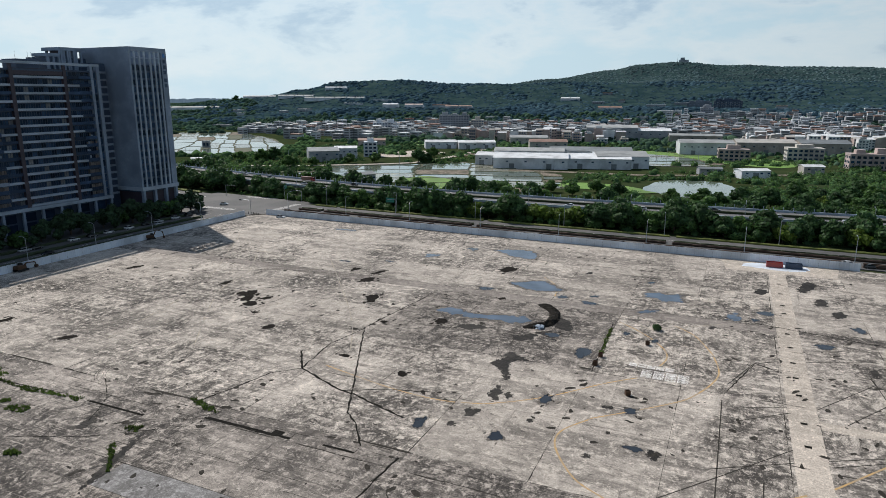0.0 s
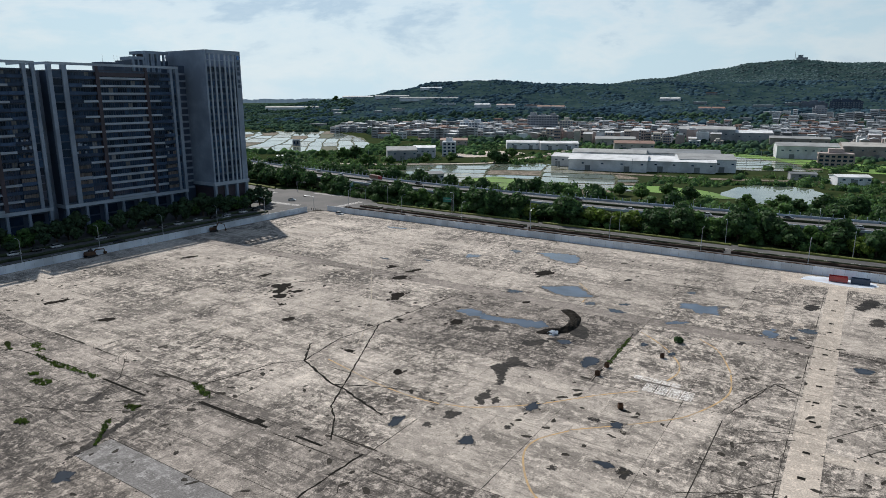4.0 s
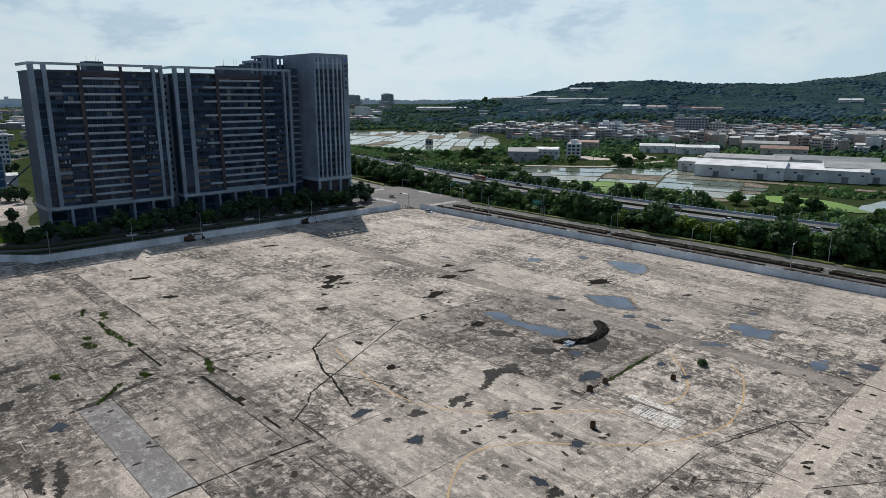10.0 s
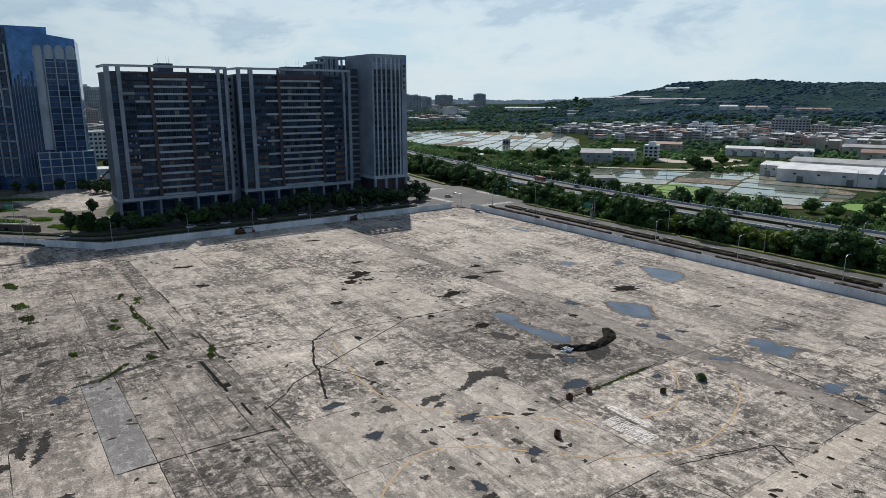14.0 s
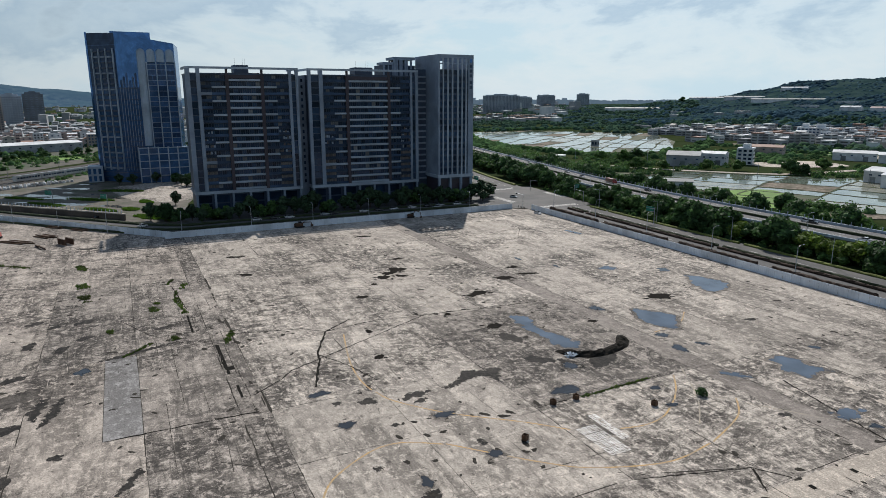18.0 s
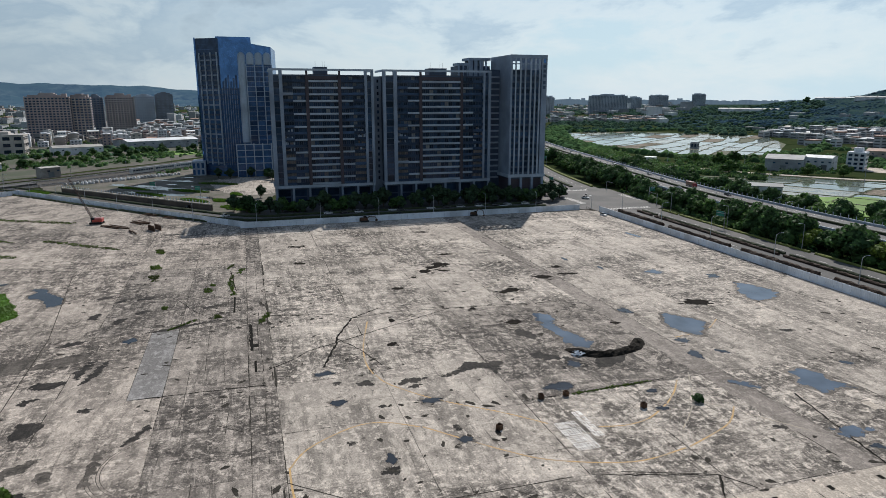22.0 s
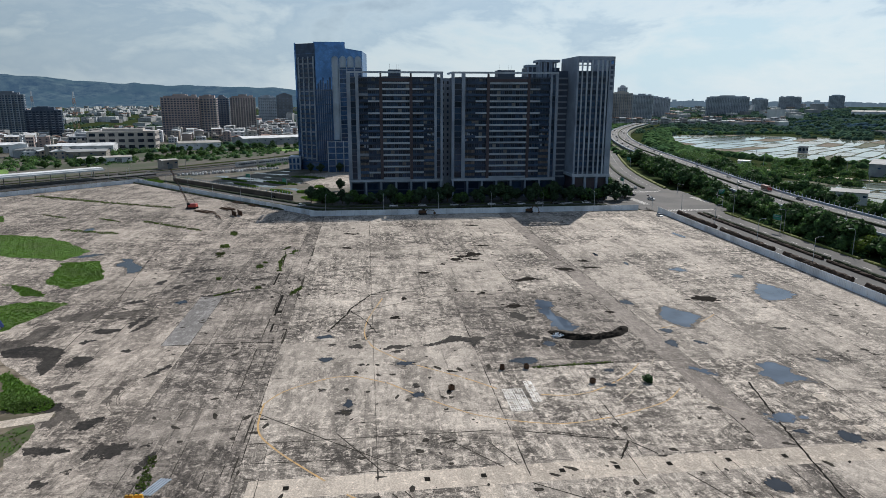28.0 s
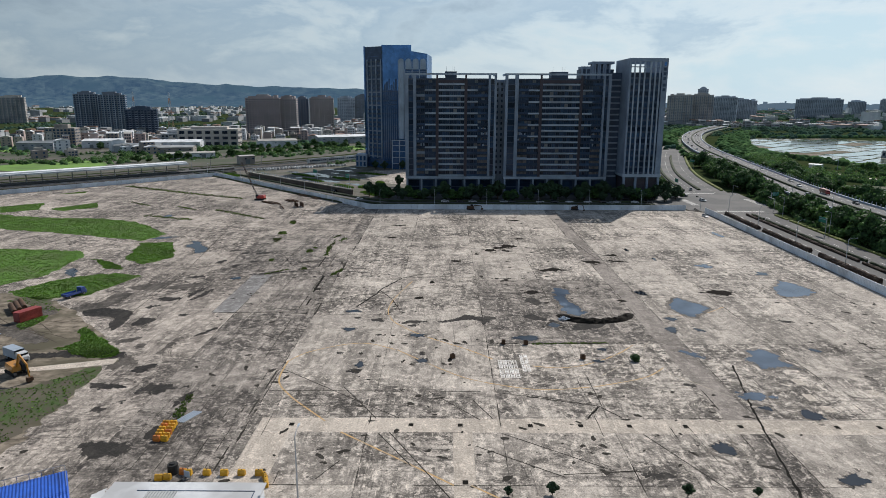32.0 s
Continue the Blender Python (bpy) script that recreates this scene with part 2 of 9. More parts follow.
def water_mat(name, tint, rough=0.03, ripple=0.02, scale=2.0):
    m = bpy.data.materials.new(name)
    m.use_nodes = True
    n, l = m.node_tree.nodes, m.node_tree.links
    p = n["Principled BSDF"]
    geo = n.new("ShaderNodeNewGeometry")
    t = n.new("ShaderNodeTexNoise")
    t.inputs["Scale"].default_value, t.inputs["Detail"].default_value = scale, 3
    l.new(geo.outputs["Position"], t.inputs["Vector"])
    t2 = n.new("ShaderNodeTexNoise")
    t2.inputs["Scale"].default_value, t2.inputs["Detail"].default_value = 0.12, 5
    l.new(geo.outputs["Position"], t2.inputs["Vector"])
    r = n.new("ShaderNodeValToRGB")
    r.color_ramp.elements[0].position, r.color_ramp.elements[1].position = 0.35, 0.65
    r.color_ramp.elements[0].color = (*tint, 1)
    r.color_ramp.elements[1].color = (*[q * 1.7 for q in tint], 1)
    l.new(t2.outputs["Fac"], r.inputs[0])
    l.new(r.outputs[0], p.inputs["Base Color"])
    p.inputs["Roughness"].default_value = rough
    p.inputs["IOR"].default_value = 1.33
    bp = n.new("ShaderNodeBump")
    bp.inputs["Strength"].default_value, bp.inputs["Distance"].default_value = ripple, 0.05
    l.new(t.outputs["Fac"], bp.inputs["Height"])
    l.new(bp.outputs[0], p.inputs["Normal"])
    return m


def ragged_edge(m, scale, bite, cut_at):
    """The sheet breaks up towards its rim: its 'core' value and a fine noise decide where it shows."""
    n, l = m.node_tree.nodes, m.node_tree.links
    at = n.new("ShaderNodeAttribute")
    at.attribute_name = "core"
    geo = n.new("ShaderNodeNewGeometry")
    t = n.new("ShaderNodeTexNoise")
    t.inputs["Scale"].default_value, t.inputs["Detail"].default_value, t.inputs["Roughness"].default_value = scale, 7, 0.7
    l.new(geo.outputs["Position"], t.inputs["Vector"])
    mu = n.new("ShaderNodeMath")
    mu.operation = "MULTIPLY_ADD"
    l.new(t.outputs["Fac"], mu.inputs[0])
    mu.inputs[1].default_value = bite
    l.new(at.outputs["Fac"], mu.inputs[2])
    r = n.new("ShaderNodeMapRange")
    r.inputs["From Min"].default_value, r.inputs["From Max"].default_value = cut_at + bite * 0.5, cut_at + bite * 0.5 + 0.09
    l.new(mu.outputs[0], r.inputs[0])
    tr, ms = n.new("ShaderNodeBsdfTransparent"), n.new("ShaderNodeMixShader")
    l.new(r.outputs[0], ms.inputs[0])
    l.new(tr.outputs[0], ms.inputs[1])
    l.new(n["Principled BSDF"].outputs[0], ms.inputs[2])
    l.new(ms.outputs[0], n["Material Output"].inputs["Surface"])
    return m


def glass_mat(name, tint, rough=0.06, rnd=0.35):
    """Dark window glass over a dim room: a glossy coat on a deep base."""
    m = mat(name, tint, tuple(1.6 * q for q in tint), 0.4, 0.15, rough, 0, 0.0, rnd)
    m.node_tree.nodes["Principled BSDF"].inputs["Specular IOR Level"].default_value = 0.24
    return m


M_SLAB = concrete_mat("slab_concrete", (0.585, 0.520, 0.450), (0.435, 0.386, 0.336), (0.045, 0.040, 0.036), rnd=0.18, vary=0.10)
M_SLAB_GREY = concrete_mat("old_grey_concrete", (0.445, 0.392, 0.342), (0.27, 0.238, 0.208), (0.038, 0.034, 0.031), rnd=0.14, shift=40, vary=0.04, bias=0.05)
M_SLAB_WEST = concrete_mat("bleached_grey_concrete", (0.545, 0.476, 0.41), (0.40, 0.350, 0.302), (0.042, 0.037, 0.034), rnd=0.18, shift=140, vary=0.07, bias=0.05)
M_STRIP = concrete_mat("newer_pale_concrete", (0.60, 0.525, 0.445), (0.53, 0.46, 0.39), (0.33, 0.29, 0.245), shift=90)
M_TRENCH = concrete_mat("brown_grey_trench_fill", (0.34, 0.30, 0.265), (0.275, 0.242, 0.214), (0.14, 0.122, 0.108), shift=260)
M_DAMP = concrete_mat("damp_concrete", (0.27, 0.235, 0.20), (0.20, 0.174, 0.15), (0.07, 0.062, 0.055), shift=33)
M_JOINT = mat("joint_dirt", (0.022, 0.02, 0.017), (0.075, 0.068, 0.058), 2.0, 0.2, 0.95, spec=0.05)
M_STAIN = concrete_mat("wet_dark_concrete", (0.058, 0.052, 0.046), (0.036, 0.033, 0.03), (0.016, 0.015, 0.0145), shift=20)
M_STAIN = ragged_edge(M_STAIN, 0.7, 2.6, 0.04)
M_WET = ragged_edge(concrete_mat("wet_brown_grey_concrete", (0.15, 0.132, 0.115), (0.10, 0.088, 0.077), (0.03, 0.027, 0.024), shift=52), 0.6, 3.0, 0.06)
M_DAMP = ragged_edge(M_DAMP, 1.0, 1.6, 0.20)
M_PUDDLE = ragged_edge(water_mat("puddle_water", (0.016, 0.019, 0.024), 0.03, 0.015, 3.0), 0.6, 0.9, 0.16)
# the blue base colour paints in part of the sky's reflection
M_POOL_SKY = ragged_edge(water_mat("sky_tinted_shallow_water", (0.060, 0.078, 0.105), 0.03, 0.012, 2.0), 0.42, 2.8, 0.22)
# near-black in place of the shade inside cracks, pits and drains
M_CRACK = mat("crack_shadow", (0.010, 0.010, 0.009), (0.03, 0.028, 0.024), 3.0, 0.3, 0.95, spec=0.03)
M_YELLOW = mat("worn_yellow_line", (0.56, 0.34, 0.11), (0.44, 0.30, 0.15), 0.9, 0.30, 0.8, c=(0.36, 0.27, 0.17), bump=0.1)
M_OCHRE = mat("faded_line", (0.40, 0.34, 0.25), (0.32, 0.28, 0.23), 0.8, 0.2, 0.85, c=(0.26, 0.235, 0.205), bump=0.1)
M_WHITEPAINT = mat("worn_white_paint", (0.72, 0.71, 0.68), (0.5, 0.48, 0.45), 1.5, 0.3, 0.7, bump=0.1)
M_ASPHALT = mat("asphalt", (0.06, 0.06, 0.062), (0.095, 0.093, 0.09), 2.0, 0.04, 0.9, c=(0.115, 0.11, 0.105))
M_HIGHWAY = mat("highway_paving", (0.105, 0.105, 0.106), (0.142, 0.141, 0.14), 1.5, 0.03, 0.9, c=(0.092, 0.092, 0.093))
M_GROUND = mat("open_land", (0.055, 0.075, 0.028), (0.11, 0.11, 0.055), 0.12, 0.008, 0.95, c=(0.06, 0.085, 0.03), dist=0.5)
M_FOREST = mat("hill_forest", (0.018, 0.036, 0.020), (0.045, 0.072, 0.034), 0.035, 0.004, 0.95, c=(0.035, 0.06, 0.03), bump=1.0, dist=6.0)
M_GRASS = mat("weedy_grass", (0.038, 0.100, 0.008), (0.108, 0.235, 0.018), 0.9, 0.11, 0.9, c=(0.075, 0.125, 0.022), bump=0.8, dist=0.3)
M_BLADE = mat("grass_blades", (0.046, 0.115, 0.010), (0.13, 0.26, 0.024), 0.5, 0.09, 0.8, c=(0.075, 0.14, 0.02), bump=0, island=0.35)
M_WEED = mat("dull_weeds", (0.045, 0.085, 0.014), (0.12, 0.185, 0.035), 0.5, 0.09, 0.85, c=(0.06, 0.075, 0.024), bump=0, island=0.35)
M_FIELD = mat("young_rice", (0.11, 0.23, 0.03), (0.165, 0.29, 0.045), 0.35, 0.03, 0.9, c=(0.10, 0.18, 0.035))
M_MUD = mat("bare_soil", (0.085, 0.07, 0.053), (0.32, 0.27, 0.21), 0.5, 0.11, 0.95, c=(0.10, 0.09, 0.062), bump=0.6, stretch=(1, 0.6, 1), spec=0.15)
M_LOTSOIL = mat("pressed_damp_soil", (0.06, 0.05, 0.038), (0.12, 0.10, 0.078), 1.2, 0.3, 0.95, spec=0.1)
M_BUND = mat("paddy_bund", (0.055, 0.065, 0.03), (0.105, 0.10, 0.06), 0.6, 0.05, 0.95, c=(0.05, 0.075, 0.025))
M_SHALLOW = water_mat("muddy_shallow_water", (0.19, 0.185, 0.14), 0.18, 0.05, 0.8)
M_PADDY = water_mat("paddy_water", (0.12, 0.145, 0.118), 0.06, 0.012, 1.2)
M_BARK = mat("bark", (0.07, 0.05, 0.035), (0.13, 0.1, 0.07), 4.0, 0.6, 0.95)
M_LEAF = [mat("leaves_" + w, a, b, 0.7, 0.12, 0.7, bump=0.0, island=0.45, spec=0.3) for w, a, b in (
    ("deep", (0.030, 0.076, 0.028), (0.085, 0.165, 0.052)), ("mid", (0.048, 0.112, 0.032), (0.12, 0.215, 0.058)), ("yellowish", (0.08, 0.14, 0.022), (0.17, 0.25, 0.04)))]
for lm in M_LEAF + [M_BLADE, M_WEED]:
    # thin leaves let some light through
    ln, ll = lm.node_tree.nodes, lm.node_tree.links
    tl, ms, pb = ln.new("ShaderNodeBsdfTranslucent"), ln.new("ShaderNodeMixShader"), ln["Principled BSDF"]
    ll.new(pb.inputs["Base Color"].links[0].from_socket, tl.inputs["Color"])
    ms.inputs[0].default_value = 0.4
    ll.new(pb.outputs[0], ms.inputs[1])
    ll.new(tl.outputs[0], ms.inputs[2])
    ll.new(ms.outputs[0], ln["Material Output"].inputs["Surface"])
M_HEDGE = mat("clipped_hedge", (0.022, 0.034, 0.012), (0.045, 0.06, 0.02), 1.6, 0.2, 0.9, bump=0.8, dist=0.3)
M_HEDGE_RED = mat("brown_red_hedge", (0.04, 0.024, 0.016), (0.075, 0.043, 0.026), 1.4, 0.15, 0.9, bump=0.8, dist=0.3)
M_HEDGE_LIME = mat("lime_hedge", (0.12, 0.15, 0.03), (0.22, 0.23, 0.05), 1.4, 0.15, 0.9, bump=0.8, dist=0.3)
M_FENCE = mat("white_site_hoarding", (0.64, 0.70, 0.78), (0.74, 0.79, 0.84), 0.7, 0.1, 0.5, 0.0, 0.05, rnd=0.06)
M_FENCE_CAP = mat("galvanised_rail", (0.42, 0.45, 0.5), (0.52, 0.55, 0.58), 2, 0.3, 0.45, 0.6, 0.05)
M_FW = mat("facade_white_tile", (0.33, 0.40, 0.48), (0.40, 0.465, 0.545), 0.8, 0.08, 0.6, bump=0.03)
M_FG = mat("facade_grey_tile", (0.215, 0.275, 0.36), (0.275, 0.335, 0.42), 0.8, 0.08, 0.55, bump=0.03)
M_PAVE = mat("dark_paving", (0.07, 0.07, 0.07), (0.11, 0.108, 0.105), 1.5, 0.1, 0.85)
M_FD = mat("facade_dark_tile", (0.032, 0.056, 0.100), (0.052, 0.082, 0.135), 0.8, 0.1, 0.5, bump=0.03)
M_FB = mat("facade_brown_tile", (0.046, 0.037, 0.050), (0.064, 0.050, 0.064), 0.9, 0.1, 0.55, bump=0.03)
M_LOUVRE = mat("tan_louvre_screen", (0.095, 0.084, 0.078), (0.15, 0.132, 0.12), 1.2, 0.2, 0.7, bump=0.05, rnd=0.35)
M_GLASS = glass_mat("dark_window_glass", (0.020, 0.039, 0.072), 0.08, 0.6)
M_CURTAIN = mat("drawn_curtain", (0.10, 0.115, 0.13), (0.19, 0.20, 0.21), 0.8, 0.2, 0.5, bump=0.0, rnd=0.4)
M_GLASS_BLUE = glass_mat("blue_curtain_glass", (0.06, 0.14, 0.31), 0.05, 0.15)
M_GLASS_NAVY = glass_mat("navy_curtain_glass", (0.034, 0.074, 0.155), 0.06, 0.45)
M_GLASS_BLUE.node_tree.nodes["Principled BSDF"].inputs["Metallic"].default_value = 0.75
M_RAIL = glass_mat("smoked_balcony_glass", (0.028, 0.052, 0.096), 0.45, 0.5)
M_RAIL.node_tree.nodes["Principled BSDF"].inputs["Specular IOR Level"].default_value = 0.2
M_METAL = mat("grey_steel", (0.3, 0.31, 0.32), (0.4, 0.41, 0.42), 2, 0.3, 0.4, 0.8, 0.05)
M_ROOF = [mat("roof_" + w, a, b, 0.8, 0.1, 0.7, bump=0.1, rnd=0.12) for w, a, b in (
    ("grey", (0.30, 0.31, 0.31), (0.40, 0.41, 0.40)), ("white", (0.66, 0.68, 0.69), (0.76, 0.77, 0.77)), ("rust", (0.25, 0.14, 0.10), (0.33, 0.2, 0.15)), ("slate", (0.17, 0.19, 0.20), (0.24, 0.26, 0.27)), ("cement", (0.38, 0.36, 0.33), (0.46, 0.44, 0.40)))]
M_WALL = [mat("wall_" + w, a, b, 0.6, 0.1, 0.85, bump=0.05, rnd=0.1) for w, a, b in (
    ("cream", (0.46, 0.44, 0.40), (0.55, 0.52, 0.47)), ("white", (0.62, 0.65, 0.68), (0.72, 0.74, 0.76)), ("grey", (0.30, 0.32, 0.35), (0.40, 0.42, 0.44)), ("pink", (0.40, 0.32, 0.30), (0.48, 0.39, 0.36)), ("tan", (0.30, 0.27, 0.24), (0.40, 0.36, 0.32)))]

M_BLOCKPAINT = mat("flaking_white_paint", (0.80, 0.78, 0.75), (0.55, 0.52, 0.48), 1.1, 0.35, 0.8, c=(0.55, 0.52, 0.48), bump=0.1, lo=0.42, hi=0.58)
M_ROUGH = mat("thin_grass_on_soil", (0.075, 0.062, 0.042), (0.045, 0.085, 0.014), 0.45, 0.07, 0.95, c=(0.10, 0.085, 0.06), lo=0.4, hi=0.6)

# ---- building blocks ----
def mesh(name, verts, faces, smooth=False):
    me = bpy.data.meshes.new(name)
    me.from_pydata([tuple(v) for v in verts], [], faces)
    if smooth:
        me.polygons.foreach_set("use_smooth", [True] * len(me.polygons))
    me.update()
    return me


def boxes(*bs):
    """Vertices and faces of boxes (x0, x1, y0, y1, z0, z1)."""
    v, f = [], []
    for x0, x1, y0, y1, z0, z1 in bs:
        k = len(v)
        v += [(x0, y0, z0), (x1, y0, z0), (x1, y1, z0), (x0, y1, z0), (x0, y0, z1), (x1, y0, z1), (x1, y1, z1), (x0, y1, z1)]
        f += [tuple(k + i for i in q) for q in ((3, 2, 1, 0), (4, 5, 6, 7), (0, 1, 5, 4), (1, 2, 6, 5), (2, 3, 7, 6), (3, 0, 4, 7))]
    return v, f


def prism(pts, z0, z1):
    """An upright prism on the outline pts (counter-clockwise)."""
    n = len(pts)
    v = [(x, y, z0) for x, y in pts] + [(x, y, z1) for x, y in pts]
    return v, [tuple(range(n - 1, -1, -1)), tuple(range(n, 2 * n))] + [(i, (i + 1) % n, n + (i + 1) % n, n + i) for i in range(n)]


def tube(p, q, r0, r1, n=8):
    """A tapered round bar from p to q."""
    p, q = Vector(p), Vector(q)
    w = (q - p).normalized()
    u = w.orthogonal().normalized()
    s = w.cross(u)
    v = [c + (u * math.cos(2 * math.pi * i / n) + s * math.sin(2 * math.pi * i / n)) * r for c, r in ((p, r0), (q, r1)) for i in range(n)]
    return v, [tuple(range(n - 1, -1, -1)), tuple(range(n, 2 * n))] + [(i, (i + 1) % n, n + (i + 1) % n, n + i) for i in range(n)]


def joined(*vfs):
    v, f = [], []
    for a, b in vfs:
        k = len(v)
        v += list(a)
        f += [tuple(k + i for i in q) for q in b]
    return v, f


def set_core(me, values):
    me.attributes.new("core", "FLOAT", "POINT").data.foreach_set("value", values)


def thing(name, vf, material, label="", category="", group="", kind="", m=None, smooth=False):
    """A top-level mesh object, or an Empty where vf is None."""
    ob = new(name, mesh(name, *vf[:2], smooth=smooth) if vf else None)
    if vf:
        ob.data.materials.append(material)
        if len(vf) == 3:
            set_core(ob.data, vf[2])
    if m is not None:
        ob.matrix_basis = m
    return tagged(ob, label, category, group, kind)


def part(name, vf, material, parent, label="", smooth=False, m=None):
    """One mesh object under a thing or a part; vf may be a mesh to share."""
    if isinstance(vf, tuple):
        me = mesh(name, *vf[:2], smooth=smooth)
        me.materials.append(material)
        if len(vf) == 3:
            set_core(me, vf[2])
        vf = me
    ob = new(name, vf)
    ob.parent = parent
    if m is not None:
        ob.matrix_basis = m
    return tagged(ob, label)


def along(pts, step):
    """Points each step along a polyline, with headings."""
    out, left = [], 0.0
    for (x0, y0), (x1, y1) in zip(pts, pts[1:]):
        d = math.hypot(x1 - x0, y1 - y0)
        a = math.atan2(y1 - y0, x1 - x0)
        s = left
        while s < d:
            out.append((x0 + (x1 - x0) * s / d, y0 + (y1 - y0) * s / d, a))
            s += step
        left = s - d
    return out


def smooth_line(pts, n=10):
    """A Catmull-Rom curve through control points."""
    p = [Vector(q) for q in ([pts[0]] + list(pts) + [pts[-1]])]
    out = []
    for i in range(1, len(p) - 2):
        for k in range(n):
            t = k / n
            a, b, c, d = p[i - 1], p[i], p[i + 1], p[i + 2]
            out.append(tuple(0.5 * (2 * b + (c - a) * t + (2 * a - 5 * b + 4 * c - d) * t * t + (3 * b - a - 3 * c + d) * t ** 3)))
    return out + [tuple(p[-2])]


def ribbon(pts, width, z, thick=0.0, off=0.0):
    """A flat band along a polyline of 2D or 3D points; off: to its left; thick: depth of its sides."""
    L, R = [], []
    for i, q in enumerate(pts):
        a, b = Vector(pts[max(0, i - 1)][:2]), Vector(pts[min(len(pts) - 1, i + 1)][:2])
        d = (b - a).normalized()
        nrm = Vector((-d.y, d.x))
        w = width[i] if isinstance(width, (list, tuple)) else width
        zz = z + (q[2] if len(q) > 2 else 0)
        for side, s in ((L, off + w / 2), (R, off - w / 2)):
            c = Vector(q[:2]) + nrm * s
            side.append((c.x, c.y, zz))
    n = len(pts)
    v = L + R
    f = [(i + 1, i, n + i, n + i + 1) for i in range(n - 1)]
    if thick:
        v += [(x, y, h - thick) for x, y, h in L + R]
        f += [(i, i + 1, 2 * n + i + 1, 2 * n + i) for i in range(n - 1)] + [(n + i + 1, n + i, 3 * n + i, 3 * n + i + 1) for i in range(n - 1)]
        f += [(0, 2 * n, 3 * n, n), (n - 1, 2 * n - 1, 4 * n - 1, 3 * n - 1)]
        f += [(2 * n + i, 2 * n + i + 1, 3 * n + i + 1, 3 * n + i) for i in range(n - 1)]
    return v, [tuple(q) for q in f]


def blob(cx, cy, rx, ry, rot, seed, z, n=64, rough=0.45, specks=0):
    """A ragged flat patch with a fractal outline and small specks round it."""
    r = random.Random(seed)
    ox, oy = r.uniform(0, 90), r.uniform(0, 90)
    out, val = [], []
    todo = [(0, 0, rx, ry, n)]
    for _ in range(specks):
        a, q = r.uniform(0, 6.28), r.uniform(0.95, 1.5)
        e = min(rx, ry) * r.uniform(0.08, 0.28)
        todo.append((rx * q * math.cos(a), ry * q * math.sin(a) * 1.2, e * r.uniform(1, 2.2), e, 14))
    for m, (ux, uy, ax, ay, k) in enumerate(todo):
        v = []
        for i in range(k):
            a = 2 * math.pi * i / k
            s = max(0.25, 1 + rough * 0.95 * noise.fractal(Vector((ox + 0.75 * math.cos(a) + 3 * m, oy + 0.75 * math.sin(a), 0.3)), 1.05, 2.1, 6))
            x, y = ux + ax * s * math.cos(a), uy + ay * s * math.sin(a)
            gx, gy = cx + x * math.cos(rot) - y * math.sin(rot), cy + x * math.sin(rot) + y * math.cos(rot)
            e = 0.30 * min(ax, ay) + 0.10 if m == 0 else 0.05
            w = noise.noise_vector(Vector((gx * 0.7, gy * 0.7, seed))) + 0.55 * noise.noise_vector(Vector((gx * 2.0, gy * 2.0, seed + 3)))
            v.append((gx + e * w.x, gy + e * w.y, z + 2e-5 * m))
        v.append((cx + ux * math.cos(rot) - uy * math.sin(rot), cy + ux * math.sin(rot) + uy * math.cos(rot), z + 2e-5 * m))
        out.append((v, [(i, (i + 1) % k, k) for i in range(k)]))
        val += [0.0] * k + [1.0]
    return *joined(*out), val


# ---- land and hills ----
def bump_fn(v, knots):
    for (a, za), (b, zb) in zip(knots, knots[1:]):
        if a <= v <= b:
            t = (v - a) / (b - a)
            t = t * t * (3 - 2 * t)
            return za + (zb - za) * t
    return knots[0][1] if v < knots[0][0] else knots[-1][1]


# crest heights by compass bearing (degrees from +y, to the right positive)
NEAR_CREST = [(-62, 0), (-54, 10), (-47, 22), (-42, 38), (-39, 52), (-36, 68), (-33, 92), (-28, 98), (-22, 90), (-17, 88), (-10, 92), (0, 88), (20, 84), (45, 70), (90, 20), (120, 0)]
FAR_CREST = [(-30, 0), (-20, 100), (-15, 132), (-10, 172), (-8, 196), (-5, 206), (-1, 188), (4, 174), (12, 158), (40, 150), (90, 60), (120, 0)]
WEST_CREST = [(-160, 60), (-140, 120), (-128, 150), (-124, 158), (-118, 172), (-114, 160), (-110, 144), (-104, 126), (-97, 114), (-88, 70), (-80, 22), (-60, 0)]


def land(x, y):
    d, b = math.hypot(x, y), math.degrees(math.atan2(x, y))
    z = 0.0
    if d > 700:
        n = noise.fractal(Vector((x * 0.0028, y * 0.0028, 0)), 0.9, 2.1, 5)
        rise = bump_fn(d, [(1050, 0), (1500, 0.34), (2000, 1.0), (2350, 0.85), (2700, 0.6), (4900, 0.3)])
        z = max(z, bump_fn(b, NEAR_CREST) * rise * (1 + 0.10 * n))
        rise = bump_fn(d, [(2000, 0), (2800, 0.55), (3300, 1.0), (4000, 0.9), (4900, 0.75)])
        z = max(z, bump_fn(b, FAR_CREST) * rise * (1 + 0.05 * n))
    return z


def land_mesh():
    radii = [0, 200, 400, 600, 800, 1000] + [1000 + 40 * i for i in range(1, 64)] + [3600 + 110 * i for i in range(1, 13)]
    na = 480
    v, f = [(0, 0, -0.4)], []
    for r in radii[1:]:
        for i in range(na):
            a = 2 * math.pi * i / na
            x, y = r * math.sin(a), r * math.cos(a)
            v.append((x, y, land(x, y) - 0.4))
    f += [(0, 1 + (i + 1) % na, 1 + i) for i in range(na)]
    for k in range(len(radii) - 2):
        for i in range(na):
            a, b = 1 + k * na + i, 1 + k * na + (i + 1) % na
            f.append((a, b, b + na, a + na))
    return v, f


